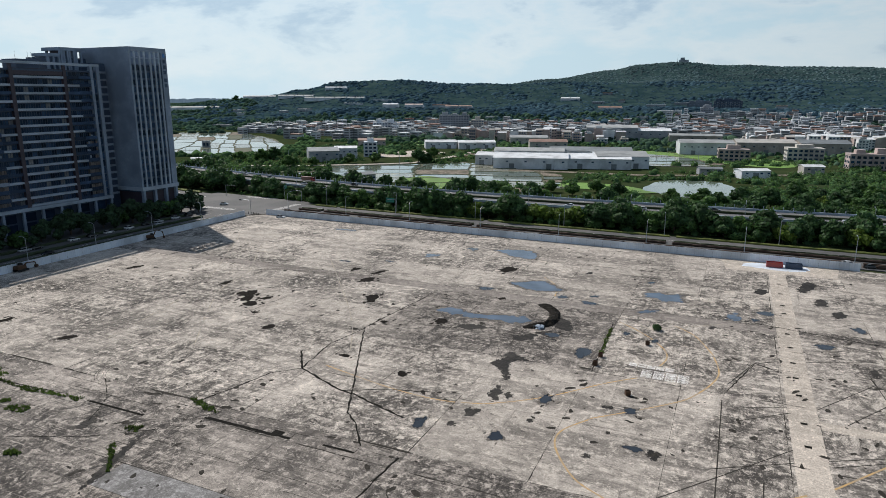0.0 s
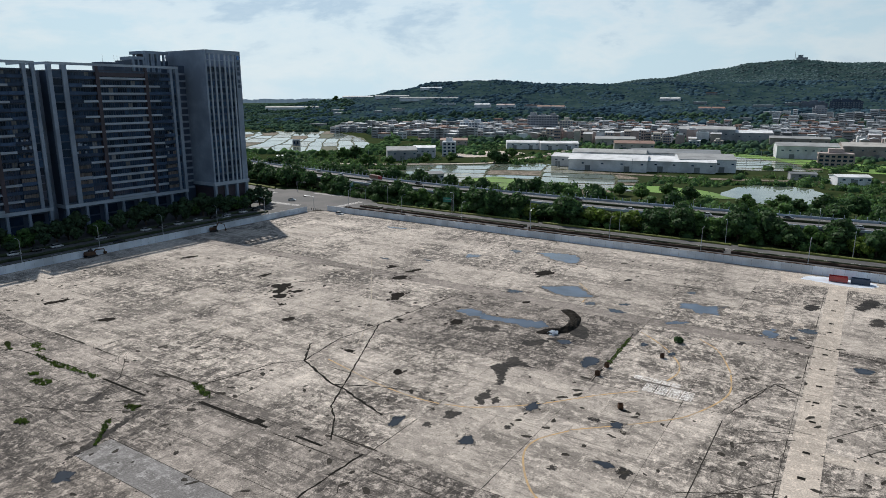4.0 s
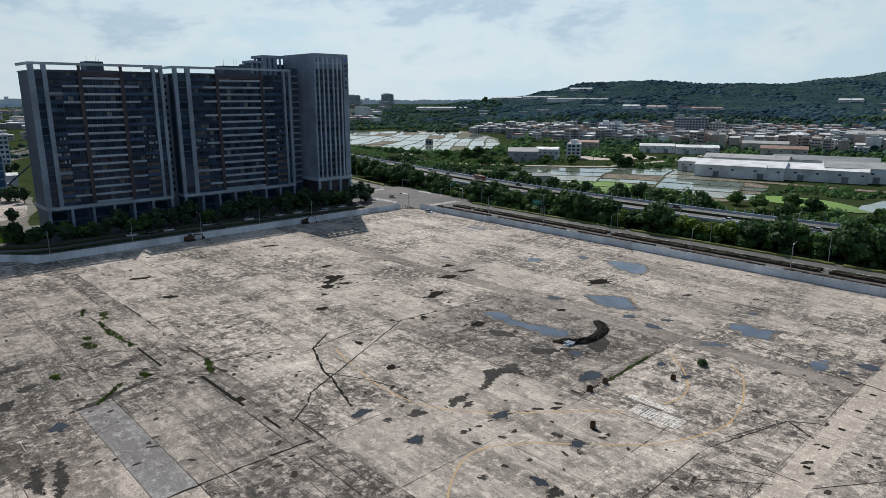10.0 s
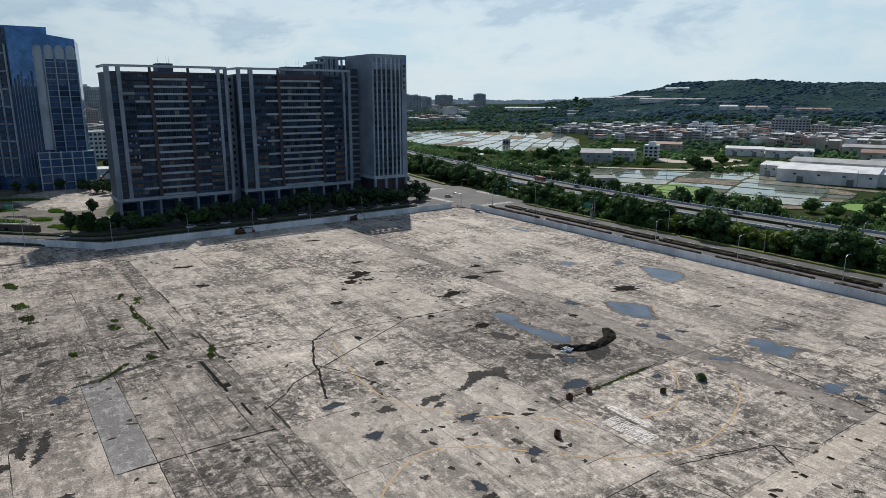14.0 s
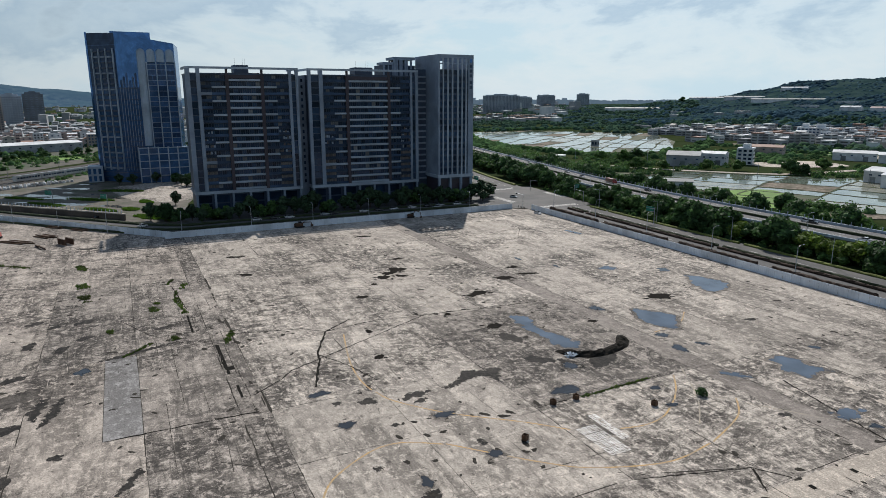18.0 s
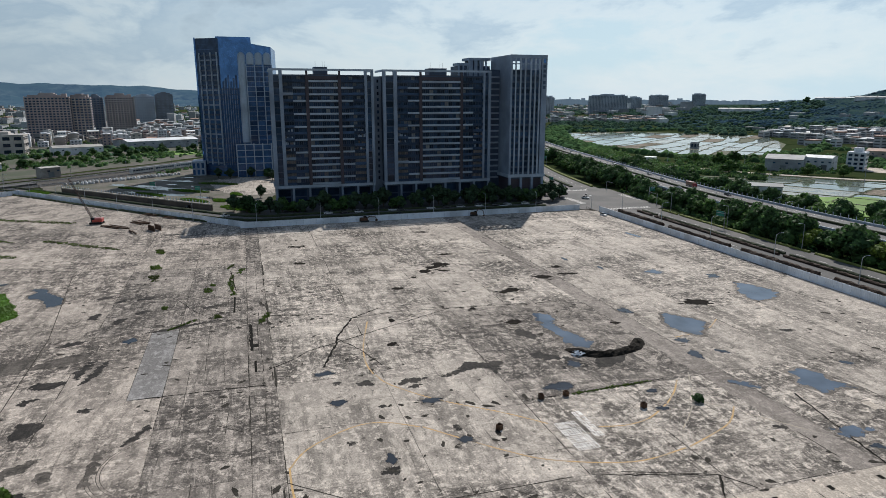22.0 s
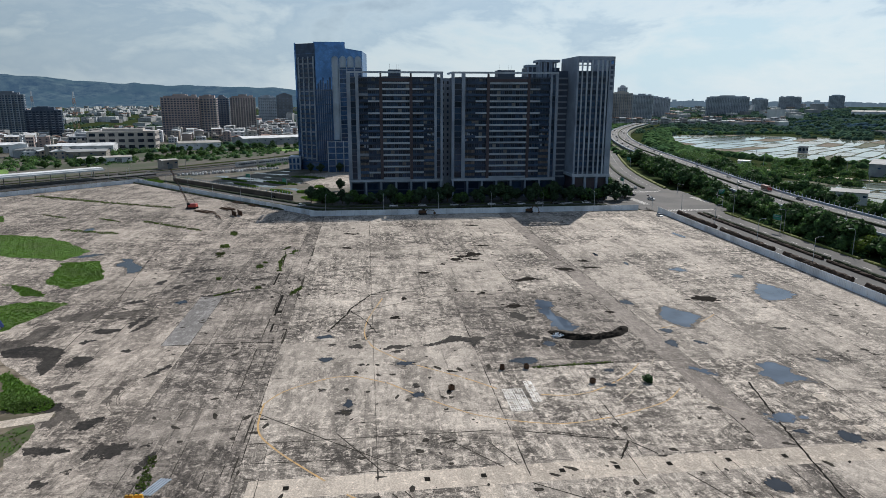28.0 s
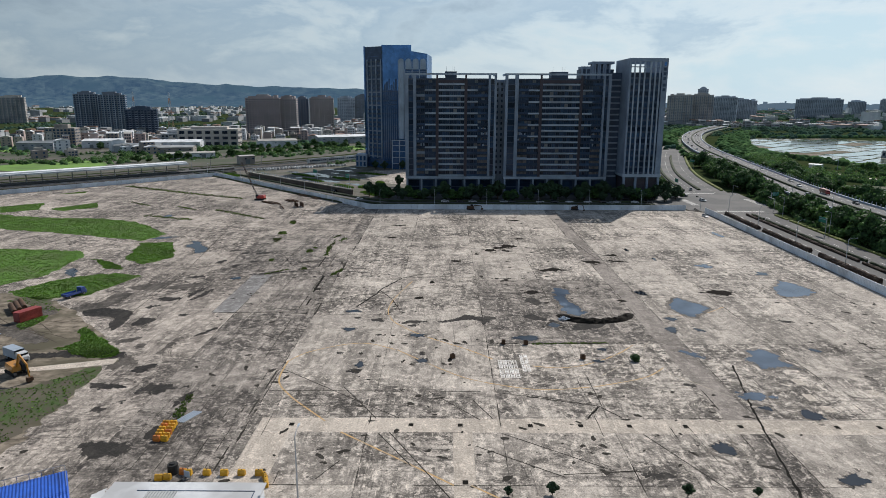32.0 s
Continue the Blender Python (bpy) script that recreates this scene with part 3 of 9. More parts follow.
def ground_material():
    """Open green land low down, forest on the slopes, tinted blue there for haze."""
    m = mat("land", (0.02, 0.036, 0.014), (0.058, 0.068, 0.03), 0.06, 0.012, 0.95, c=(0.04, 0.056, 0.026), dist=1.0)
    n, l = m.node_tree.nodes, m.node_tree.links
    geo = n.new("ShaderNodeNewGeometry")
    sep = n.new("ShaderNodeSeparateXYZ")
    l.new(geo.outputs["Position"], sep.inputs[0])
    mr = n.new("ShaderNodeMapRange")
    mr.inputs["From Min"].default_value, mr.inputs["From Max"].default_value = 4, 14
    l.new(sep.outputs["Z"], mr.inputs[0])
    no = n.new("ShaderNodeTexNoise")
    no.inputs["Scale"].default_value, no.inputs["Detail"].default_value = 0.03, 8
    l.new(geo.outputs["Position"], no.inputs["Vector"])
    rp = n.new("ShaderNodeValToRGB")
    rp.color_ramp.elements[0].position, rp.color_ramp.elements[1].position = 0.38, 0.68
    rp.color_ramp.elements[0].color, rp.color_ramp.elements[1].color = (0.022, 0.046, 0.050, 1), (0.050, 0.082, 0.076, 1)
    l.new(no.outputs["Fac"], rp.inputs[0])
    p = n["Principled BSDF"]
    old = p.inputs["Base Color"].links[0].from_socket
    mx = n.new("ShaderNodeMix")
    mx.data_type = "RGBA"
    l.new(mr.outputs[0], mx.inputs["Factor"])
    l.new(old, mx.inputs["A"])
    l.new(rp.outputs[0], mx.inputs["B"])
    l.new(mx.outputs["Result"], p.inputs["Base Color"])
    p.inputs["Specular IOR Level"].default_value = 0.0
    return m


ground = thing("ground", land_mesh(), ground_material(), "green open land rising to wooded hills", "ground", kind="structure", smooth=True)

# ---- far backdrop: the ridge to the west, pale with painted haze ----
# the blue emission stands in for distance haze over the ridge
M_HAZE = mat("hazed_far_ridge", (0.010, 0.020, 0.022), (0.075, 0.10, 0.085), 0.02, 0.004, 1.0, c=(0.03, 0.05, 0.042), bump=0.0, spec=0.0)
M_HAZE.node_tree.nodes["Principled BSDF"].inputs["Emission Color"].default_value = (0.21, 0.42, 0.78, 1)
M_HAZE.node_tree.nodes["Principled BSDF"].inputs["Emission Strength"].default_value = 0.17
rv, rf = [], []
for i in range(181):
    for k in range(13):
        b = radians(-160 + i * 0.6)
        d = 4150 + 55 * k
        h = 56 + (bump_fn(math.degrees(b), WEST_CREST) - 56) * 1.18
        w = bump_fn(k / 12, [(0, 0), (0.35, 0.22), (1, 1)])
        x, y = d * math.sin(b), d * math.cos(b)
        n = noise.fractal(Vector((x * 0.005, y * 0.005, 2)), 0.6, 2.1, 5)
        rv.append((x, y, -1.5 + max(0, h) * w * (1 + 0.09 * n) + 60 * n * w * (1 - w)))
for i in range(180):
    for k in range(12):
        a = 13 * i + k
        rf.append((a, a + 1, a + 14, a + 13))
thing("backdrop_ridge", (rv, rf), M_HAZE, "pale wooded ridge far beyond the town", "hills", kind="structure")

# the low skyline of the plain; a pale blue glow paints its distance haze
pv, pf = [], []
pr = random.Random(12)
for i in range(1400):
    b0 = radians(-165 + i * 0.1)
    w, h = pr.uniform(0.0006, 0.004), 30 + 16 * noise.noise(Vector((i * 0.04, 0, 0))) + pr.uniform(-3, 6) + (14 if pr.random() < 0.03 else 0)
    k = len(pv)
    for b in (b0 - w, b0 + w):
        for d in (4780, 4800):
            for z in (-1.5, h):
                pv.append((d * math.sin(b), d * math.cos(b), z))
    pf += [(k, k + 4, k + 5, k + 1), (k + 1, k + 5, k + 7, k + 3), (k + 2, k, k + 1, k + 3), (k + 4, k + 6, k + 7, k + 5)]
M_HORIZON = mat("hazed_skyline", (0.05, 0.07, 0.075), (0.10, 0.12, 0.125), 0.01, 0.002, 1.0, bump=0.0, spec=0.0, island=0.3)
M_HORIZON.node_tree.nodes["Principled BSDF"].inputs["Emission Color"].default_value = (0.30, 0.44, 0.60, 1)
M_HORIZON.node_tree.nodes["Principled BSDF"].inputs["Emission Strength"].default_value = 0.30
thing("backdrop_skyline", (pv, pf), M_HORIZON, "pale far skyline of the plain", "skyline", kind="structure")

# ---- the levelled site ----
CORNER = (-212, 241)
SITE = [(-212, 62 + 17), (-352, -47), (-140, -250), (140, -250), (140, 243), (-205, 248), (-212, 248)]
slab = thing("pavement", prism(SITE, -0.39, -0.06), M_JOINT, "bare weathered concrete slab of a cleared site", "concrete slab", kind="structure")

# ---- hoarding ----
FENCE_LINES = [
    ("west", [(-212, 241), (-211, 80)]), ("diagonal", [(-211, 80), (-352, -47)]), ("south", [(-352, -47), (-150, -240)]), ("north", [(-205, 248), (40, 243.5)])]
FENCE_H = 2.7


def fence_panel_mesh(w, h):
    """One corrugated sheet with a top rail."""
    v, f = [], []
    n = 8
    for i in range(n + 1):
        x, y = w * i / n * 0.985, 0.03 if i % 2 else -0.03
        v += [(x, y, 0.02), (x, y, h)]
    f = [(2 * i, 2 * i + 2, 2 * i + 3, 2 * i + 1) for i in range(n)]
    rail = boxes((0, w * 0.985, -0.06, 0.06, h, h + 0.09), (0, w * 0.985, -0.07, 0.07, 0, 0.18))
    return mesh("panel", *joined((v, f), rail))


panel_me = fence_panel_mesh(3.0, FENCE_H - 0.1)
panel_me.materials.append(M_FENCE)
for tag, line in FENCE_LINES:
    fence = thing("site_fence", None, None, "white corrugated metal hoarding round the cleared site", "fence", group="site hoarding")
    run = math.dist(*line)
    for x, y, a in along(line, run / round(run / 3.0)):
        part("panel", panel_me, None, fence, m=Matrix.Translation((x, y, -0.06)) @ Matrix.Rotation(a, 4, "Z"))

# ---- roads round the site ----
def strip(name, pts, width, z, material, label, category, off=0.0, thick=0.0):
    return thing(name, ribbon(pts, width, z, thick, off), material, label, category, kind="structure")


NORTH_AXIS = smooth_line([(150, 259.0), (40, 261.5), (-60, 263.5), (-160, 266.5), (-225, 270), (-290, 279), (-370, 294), (-450, 316), (-560, 352), (-720, 410)], 8)
STREET_AXIS = smooth_line([(-228, 252), (-229.5, 180), (-228.5, 110), (-231, 78), (-262, 44), (-305, 4), (-345, -32), (-400, -85)], 8)
strip("road", NORTH_AXIS, 27, -0.22, M_ASPHALT, "grey asphalt dual carriageway beside the site", "road", thick=0.3)
strip("road_west", STREET_AXIS, 20, -0.20, M_ASPHALT, "asphalt street between the site and the apartment blocks", "road", thick=0.3)
thing("road_junction", prism([(-275, 246), (-214, 243), (-205, 250), (-205, 288), (-280, 296)], -0.5, -0.185), M_ASPHALT, "wide asphalt road junction", "road", kind="structure")
strip("pavement_kerb", [p for p in NORTH_AXIS if -200 < p[0] < 150], 3.0, -0.06, M_PAVE, "dark paved footway along the hoarding", "pavement", off=12.6, thick=0.3)
strip("pavement_blocks", [(-241, 246), (-241.5, 180), (-240.5, 110), (-243, 84)], 7.0, -0.05, M_PAVE, "paved footway before the apartment blocks", "pavement", thick=0.3)
thing("pavement_plaza", prism([(-272, 246), (-290, 246), (-290, 90), (-262, 86), (-244, 90), (-244, 246)], -0.3, -0.08), M_PAVE, "paved forecourt of the apartment blocks", "pavement", kind="structure")


def dashes(axis, offs, z, length, gap, w, name, label):
    vf = []
    for off in offs:
        pts = along([p[:2] for p in axis], length + gap)
        for x, y, a in pts:
            c, s = math.cos(a), math.sin(a)
            x, y = x - s * off, y + c * off
            k = [(x + c * u - s * q, y + s * u + c * q, z) for u, q in ((0, -w / 2), (length, -w / 2), (length, w / 2), (0, w / 2))]
            vf.append((k, [(0, 1, 2, 3)]))
    return thing(name, joined(*vf), M_WHITEPAINT, label, "road marking", kind="stuff")


dashes([p for p in NORTH_AXIS if p[0] > -205 or p[0] < -285], (6.6, -5.6), -0.205, 4, 6, 0.25, "lane_dashes", "white lane dashes on the dual carriageway")
dashes(STREET_AXIS[2:], (3.4, -3.4), -0.185, 4, 6, 0.25, "lane_dashes", "white lane dashes on the street")
# zebra crossings at the junction
for cx, cy, turn, n in ((-240, 253, 0, 15), (-276, 268, 90, 18), (-210, 268, 90, 17), (-242, 290, 0, 14)):
    vf = []
    for i in range(n):
        u = (i - n / 2) * 1.5
        b = (u, u + 0.6, -1.9, 1.9, 0, 0.004)
        vf.append(boxes(b))
    z = thing("zebra_crossing", joined(*vf), M_WHITEPAINT, "worn white zebra crossing at the junction", "road marking", kind="stuff", m=pose(cx, cy, -0.178, 0, 0, turn))


def hedge(name, pts, w, h, material, label, z=-0.2, off=0.0, seed=0, group=""):
    """A clipped hedge with a lumpy top."""
    q = along([p[:2] for p in pts], 1.3)
    r = random.Random(seed)
    v, f = [], []
    for x, y, a in q:
        c, s = math.cos(a), math.sin(a)
        for d, hh in ((-0.5, 0), (-0.55, 0.62), (-0.3, 1.0), (0.0, 1.05), (0.3, 1.0), (0.55, 0.6), (0.5, 0)):
            dd = off + d * w * r.uniform(0.88, 1.1)
            v.append((x - s * dd + r.uniform(-.2, .2), y + c * dd, z + hh * h * r.uniform(0.82, 1.12)))
    for i in range(len(q) - 1):
        for k in range(6):
            f.append((7 * i + k, 7 * i + 7 + k, 7 * i + 8 + k, 7 * i + 1 + k))
    f += [tuple(range(7)), tuple(range(7 * len(q) - 1, 7 * len(q) - 8, -1))]
    return thing(name, (v, f), material, label, "hedge", group=group)


N1 = [p for p in NORTH_AXIS if -203 < p[0] < 150]
N2 = [p for p in NORTH_AXIS if -560 < p[0] < -282]
for k, (off, w, h, mt, lb) in enumerate(((11.2, 1.5, 1.6, M_HEDGE_RED, "dark brown clipped hedge behind the hoarding"), (1.5, 1.0, 0.9, M_HEDGE_RED, "dark brown clipped median hedge"), (-1.2, 1.0, 0.9, M_HEDGE, "dark green clipped median hedge"), (-12.2, 1.0, 0.7, M_HEDGE_LIME, "yellow-green clipped verge hedge"))):
    # clipped runs with gaps between
    line = along([p[:2] for p in N1], 2.0)
    i0, gap = 0, random.Random(k)
    while i0 < len(line) - 6:
        run = gap.randint(11, 24) if k == 0 else 40
        if len(line) - i0 - run < 8:
            run = len(line) - i0 - 1
        hedge("hedge", [(x, y) for x, y, _ in line[i0:i0 + run + 1]], w, h, mt, lb, off=off, seed=k * 50 + i0, group="roadside hedges")
        i0 += run + (gap.randint(2, 4) if k == 0 else 1)
for off, mt, lb in ((1.5, M_HEDGE, "dark clipped median hedge"), (-12, M_HEDGE_LIME, "yellow-green clipped verge hedge"), (12, M_HEDGE, "dark clipped hedge beside the corner tower")):
    hedge("hedge", N2, 1.8, 1.0, mt, lb, off=off, seed=7, group="roadside hedges")
S1 = [p for p in STREET_AXIS if p[1] < 238]
for off, mt, lb in ((8.6, M_HEDGE, "dark clipped hedge beside the hoarding"), (0.0, M_HEDGE, "dark clipped hedge on the street median"), (-9.4, M_HEDGE, "dark clipped hedge before the apartment blocks")):
    hedge("hedge", S1, 1.6, 0.9, mt, lb, off=off, seed=8, group="roadside hedges")

# ---- raised expressway ----
HW = smooth_line([(330, 330), (150, 317), (20, 309), (-80, 305.5), (-165, 308.5), (-250, 319), (-380, 345), (-470, 364), (-560, 384), (-700, 424), (-850, 480), (-1000, 552), (-1190, 662)], 8)
HZ = 5.6
strip("expressway_bank", HW, 34, HZ - 2.2, M_GROUND, "planted bank of the expressway", "embankment", thick=2.6)
strip("expressway", HW, 24, HZ, M_HIGHWAY, "pale grey concrete expressway with two carriageways", "road", thick=2.0)
for off, name, lb in ((12, "barrier_south", "concrete parapet of the expressway"), (0, "median_barrier", "dark median barrier with a planted strip"), (-12, "barrier_north", "concrete parapet of the expressway")):
    b = thing(name, ribbon(HW, 0.5 if off else 1.0, HZ + 0.95, 0.95, off), M_FW if off else M_HEDGE, lb, "road barrier", group="expressway barriers")
    posts = along([p[:2] for p in HW if -420 < p[0] < 60], 4.0)
    if off == -12:
        pm = mesh("post", *boxes((-0.12, 0.12, -0.12, 0.12, 0, 1.4)))
        pm.materials.append(M_FW)
        for x, y, a in posts[:120]:
            part("post", pm, None, b, m=pose(x + math.sin(a) * 12, y - math.cos(a) * 12, HZ + 0.9))
dashes(HW, (6.0, 9.4, -6.0, -9.4, 2.6, -2.6), HZ + 0.006, 5, 7, 0.22, "expressway_dashes", "white lane dashes on the expressway")
sw = thing("noise_screen", None, None, "blue-green steel noise screen beside the expressway", "noise barrier")
M_SCREEN = mat("blue_green_screen", (0.14, 0.27, 0.30), (0.2, 0.34, 0.36), 0.6, 0.1, 0.5, bump=0.03, rnd=0.12)
spm = mesh("screen_panel", *boxes((0, 3.9, -0.08, 0.08, 0, 2.6), (0, 0.12, -0.14, 0.14, 0, 2.8)))
spm.materials.append(M_SCREEN)
for x, y, a in along([p[:2] for p in HW if -110 < p[0] < 150], 4.0):
    part("screen_panel", spm, None, sw, m=pose(x - math.sin(a) * -12.8, y + math.cos(a) * -12.8, HZ - 1.9, 0, 0, math.degrees(a)) @ Matrix.Translation((0, 0.0, 0)))

# ---- the two apartment slabs and the corner tower ----
FLOORS, Z0, FH = 17, 11.0, 3.24


def slab_block(y0, cols, depth, seed):
    """An apartment slab facing +x at x = 0; cols: (kind, width) from low y to high y."""
    r = random.Random(seed)
    W = sum(w for _, w in cols)
    b = thing("apartment_block", None, None, "tall dark apartment block with pale floor bands and brown piers", "apartment building", group="apartment blocks by the site", m=pose(-264, y0, 0))
    top = Z0 + FLOORS * FH
    part("wall", boxes((-depth, -1.6, 0.6, W - 0.6, 8.5, top - 0.4)), M_FD, b, "dark tiled core wall")
    part("podium", boxes((-depth, -3.2, 0.8, W - 0.8, -0.3, 9.0)), M_FD, b, "dark recessed ground floors")
    part("podium_beam", boxes((-depth, 0.25, 0, W, 9.4, 10.8)), M_FW, b, "pale beam over the ground floors")
    part("roof", boxes((-depth, -1.2, 0.3, W - 0.3, top - 0.4, top + 0.1)), M_ROOF[3], b)
    k = 0.9
    while k < W:
        part("column", boxes((-1.0, 0.05, k - 0.5, k + 0.5, -0.3, 9.4)), M_FG, b)
        part("shop_glass", boxes((-3.25, -3.1, k + 0.9, min(W - 1, k + 6.9), 0.4, 4.1), (-3.25, -3.1, k + 0.9, min(W - 1, k + 6.9), 4.8, 8.4)), M_GLASS, b)
        k += 8.35 if W > 55 else 8.4
    y = 0.0
    for kind, w in cols:
        a, e = y, y + w
        if kind == "post":
            part("frame_post", boxes((-1.5, 0.25, a, e, 10.8, 68.3)), M_FG, b, "pale full-height post")
        elif kind == "pier":
            part("pier", boxes((-1.5, 0.0, a, e, 10.8, 66.2)), M_FB, b, "brown tiled pier")
        elif kind == "glass":
            for i in range(FLOORS):
                z = Z0 + i * FH
                part("window", boxes((-1.55, -0.5, a + 0.02, e - 0.02, z + 0.45, z + FH - 0.02)), M_GLASS, b)
                part("spandrel", boxes((-1.5, -0.42, a + 0.02, e - 0.02, z, z + 0.42)), M_FD, b)
        elif kind in ("band", "centre", "dark"):
            nb = max(1, round(w / 2.1))
            bars = [(-1.5, -1.42, a + j * w / (2 * nb) - 0.05, a + j * w / (2 * nb) + 0.05, Z0 + i * FH + 0.9, Z0 + i * FH + 2.8) for i in range(FLOORS) for j in range(1, 2 * nb)]
            bars += [(-1.5, -1.4, a, e, Z0 + i * FH + 2.76, Z0 + i * FH + 2.88) for i in range(FLOORS)]
            part("window_frame", boxes(*bars), M_FD, b, "thin dark window frames")
            for i in range(FLOORS):
                z = Z0 + i * FH
                if kind != "dark" and (kind == "centre" or i % 2 == 1):
                    part("balcony_band", boxes((-1.6, -0.05, a + 0.01, e - 0.01, z - 0.05, z + 0.85)), M_FW, b, "pale balcony parapet")
                elif kind == "band":
                    part("balcony", boxes((-1.6, -0.3, a + 0.01, e - 0.01, z - 0.1, z + 0.15), (-0.36, -0.3, a + 0.01, e - 0.01, z + 0.15, z + 1.15)), M_RAIL, b)
                else:
                    # a rare pale rail for bright reflections and other light details here
                    part("balcony", boxes((-1.6, -0.1, a + 0.01, e - 0.01, z - 0.1, z + 0.16), (-0.18, -0.12, a + 0.01, e - 0.01, z + 0.2, z + 1.3)), M_FG if r.random() < 0.03 else M_RAIL, b, "smoked glass balcony rail")
                if kind == "dark" and i < 9:
                    # folding screens, closed low down; the part-height ones above stand in for glints
                    n = 6
                    for j in range(n):
                        if i < 5 or r.random() < 0.55:
                            u = a + 0.15 + j * (w - 0.3) / n
                            part("folding_screen", boxes((-0.34, -0.22, u, u + (w - 0.3) / n - 0.12, z + 1.32, z + (2.75 if i < 5 else r.uniform(1.9, 2.75)))), M_LOUVRE if i < 5 or r.random() < 0.5 else M_FG, b, "tan folding screen low down, glint panel above")
                for j in range(nb):
                    c = a + (j + 0.5) * w / nb
                    h = w / nb * 0.5 - 0.16
                    part("window", boxes((-1.62, -1.5, c - h, c + h, z + (0.3 if r.random() < 0.45 else 0.95), z + 2.75)), M_CURTAIN if r.random() < 0.09 else M_GLASS, b)
        y = e
    # open roof frame and roof house
    part("crown_beam", boxes((-1.2, 0.25, 0, W, 68.3, 69.3), (-depth, -1.2, 0, 0.9, 68.3, 69.3), (-depth, -1.2, W - 0.9, W, 68.3, 69.3)), M_FW, b, "pale open roof frame")
    y = 0.0
    for kind, w in cols:
        if kind == "pier":
            part("crown_post", boxes((-1.1, 0.0, y + w / 2 - 0.5, y + w / 2 + 0.5, 66.2, 68.3)), M_FB, b)
        if kind == "centre":
            part("roof_screen", boxes((-3.6, -0.3, y + 0.1, y + w - 0.1, 64.0, 66.6)), M_FB, b, "brown tiled roof parapet")
            part("roof_house", boxes((-14, -5, y + w * 0.25, y + w * 0.7, 66.0, 70.4)), M_FD, b)
            for q in (0.3, 0.55, 0.62):
                part("antenna", tube((-7, y + w * q, 70.0), (-7, y + w * q, 73.5), 0.06, 0.04, 6), M_METAL, b)
        y += w
    part("parapet", boxes((-1.4, -0.2, 2, W - 2, top - 0.4, 66.4)), M_FD, b)
    return b


slab_block(94.7, [("post", 2.0), ("glass", 2.7), ("post", 1.7), ("dark", 4.9), ("band", 6.3), ("pier", 1.6), ("centre", 14.8), ("pier", 1.6), ("band", 6.1), ("dark", 5.9), ("post", 1.4), ("glass", 2.0), ("post", 1.4)], 21, 1)
slab_block(151.9, [("post", 1.6), ("glass", 4.0), ("post", 2.0), ("dark", 5.8), ("band", 6.3), ("pier", 1.6), ("centre", 21.4), ("pier", 1.5), ("band", 5.7), ("dark", 5.7), ("post", 1.2), ("glass", 1.8), ("post", 1.6)], 21, 2)


def corner_tower():
    b = thing("corner_tower", None, None, "slender grey apartment tower with tall pale fins", "apartment building", group="apartment blocks by the site", m=pose(-252, 219, 0))
    W, D = 20.5, 30
    part("wall", boxes((-D, -0.6, 0.3, W - 0.2, 11.5, 69.6)), M_FD, b)
    part("side_wall", boxes((-30.0, 0.0, -0.4, 0.6, 13.9, 77.2)), M_FG, b, "blank grey tiled side wall")
    part("podium_beam", boxes((-D, 0.5, -0.8, W + 0.5, 12.3, 13.9)), M_FW, b)
    part("podium", boxes((-D, -1.5, 0.6, W - 0.8, -0.3, 12.3)), M_FB, b)
    for y in (0.0, 6.6, 13.2, 19.4):
        part("column", boxes((-1.2, 0.3, y - 0.3, y + 0.9, -0.3, 12.3)), M_FG, b)
    for y0, w in ((2.2, 0.8), (4.9, 1.0), (7.6, 1.0), (10.8, 1.1), (13.4, 1.0), (15.9, 1.0)):
        part("fin", boxes((-0.6, 0.1, y0, y0 + w * 0.85, 13.9, 75.6)), M_FW, b, "pale full-height fin")
    part("sign_wall", boxes((-D, 0.3, W - 3.1, W, 13.9, 77.2)), M_FG, b)
    for bb in ((-1.0, 0.35, 0.6, W - 3.1, 75.4, 77.2), (-D, -D + 1, 0.7, W - 3.1, 75.4, 77.2)):
        part("crown_beam", boxes(bb), M_FG, b)
    ys = [0.6, 2.2, 3.0, 4.9, 5.9, 7.6, 8.6, 10.8, 11.9, 13.4, 14.4, 15.9, 16.9, 17.4]
    for i in range(17):
        z = 14.3 + i * 3.24
        for a, e in zip(ys[::2], ys[1::2]):
            part("window", boxes((-0.7, -0.45, a + 0.03, e - 0.03, z + 0.9, z + 3.1)), M_GLASS, b)
    part("crown_rail", boxes((-0.9, 0.05, 0.6, W - 3.1, 72.3, 72.8)), M_FG, b)
    # vertical sign: plain marks in place of letters
    part("sign_mark", boxes((0.3, 0.42, W - 2.2, W - 0.9, 73.2, 75.0)), M_GLASS_BLUE, b, "blue sign emblem")
    for i in range(5):
        z = 70.6 - i * 2.5 - (1.0 if i > 2 else 0)
        part("sign_bar", boxes((0.3, 0.4, W - 2.3, W - 0.8, z, z + 1.6)), M_FD, b)
    return b


corner_tower()
link = thing("link_block", None, None, "recessed grey link between the apartment slabs", "apartment building", m=pose(-272, 146, 0))
part("wall", boxes((-12, 0, 0.6, 6.6, 4.2, 66.0), (-12, 0, 0.6, 4.2, -0.3, 4.2)), M_FG, link)
for i in range(17):
    part("window", boxes((-0.05, 0.08, 1.6, 2.6, 11.6 + 3.2 * i, 13.2 + 3.2 * i), (-0.05, 0.08, 4.2, 5.2, 11.6 + 3.2 * i, 13.2 + 3.2 * i)), M_GLASS, link)
link = thing("link_block", None, None, "dark recessed link beside the corner tower", "apartment building", m=pose(-268, 211, 0))
part("wall", boxes((-16, 0, 0.4, 8.2, -0.3, 70.0)), M_FD, link)
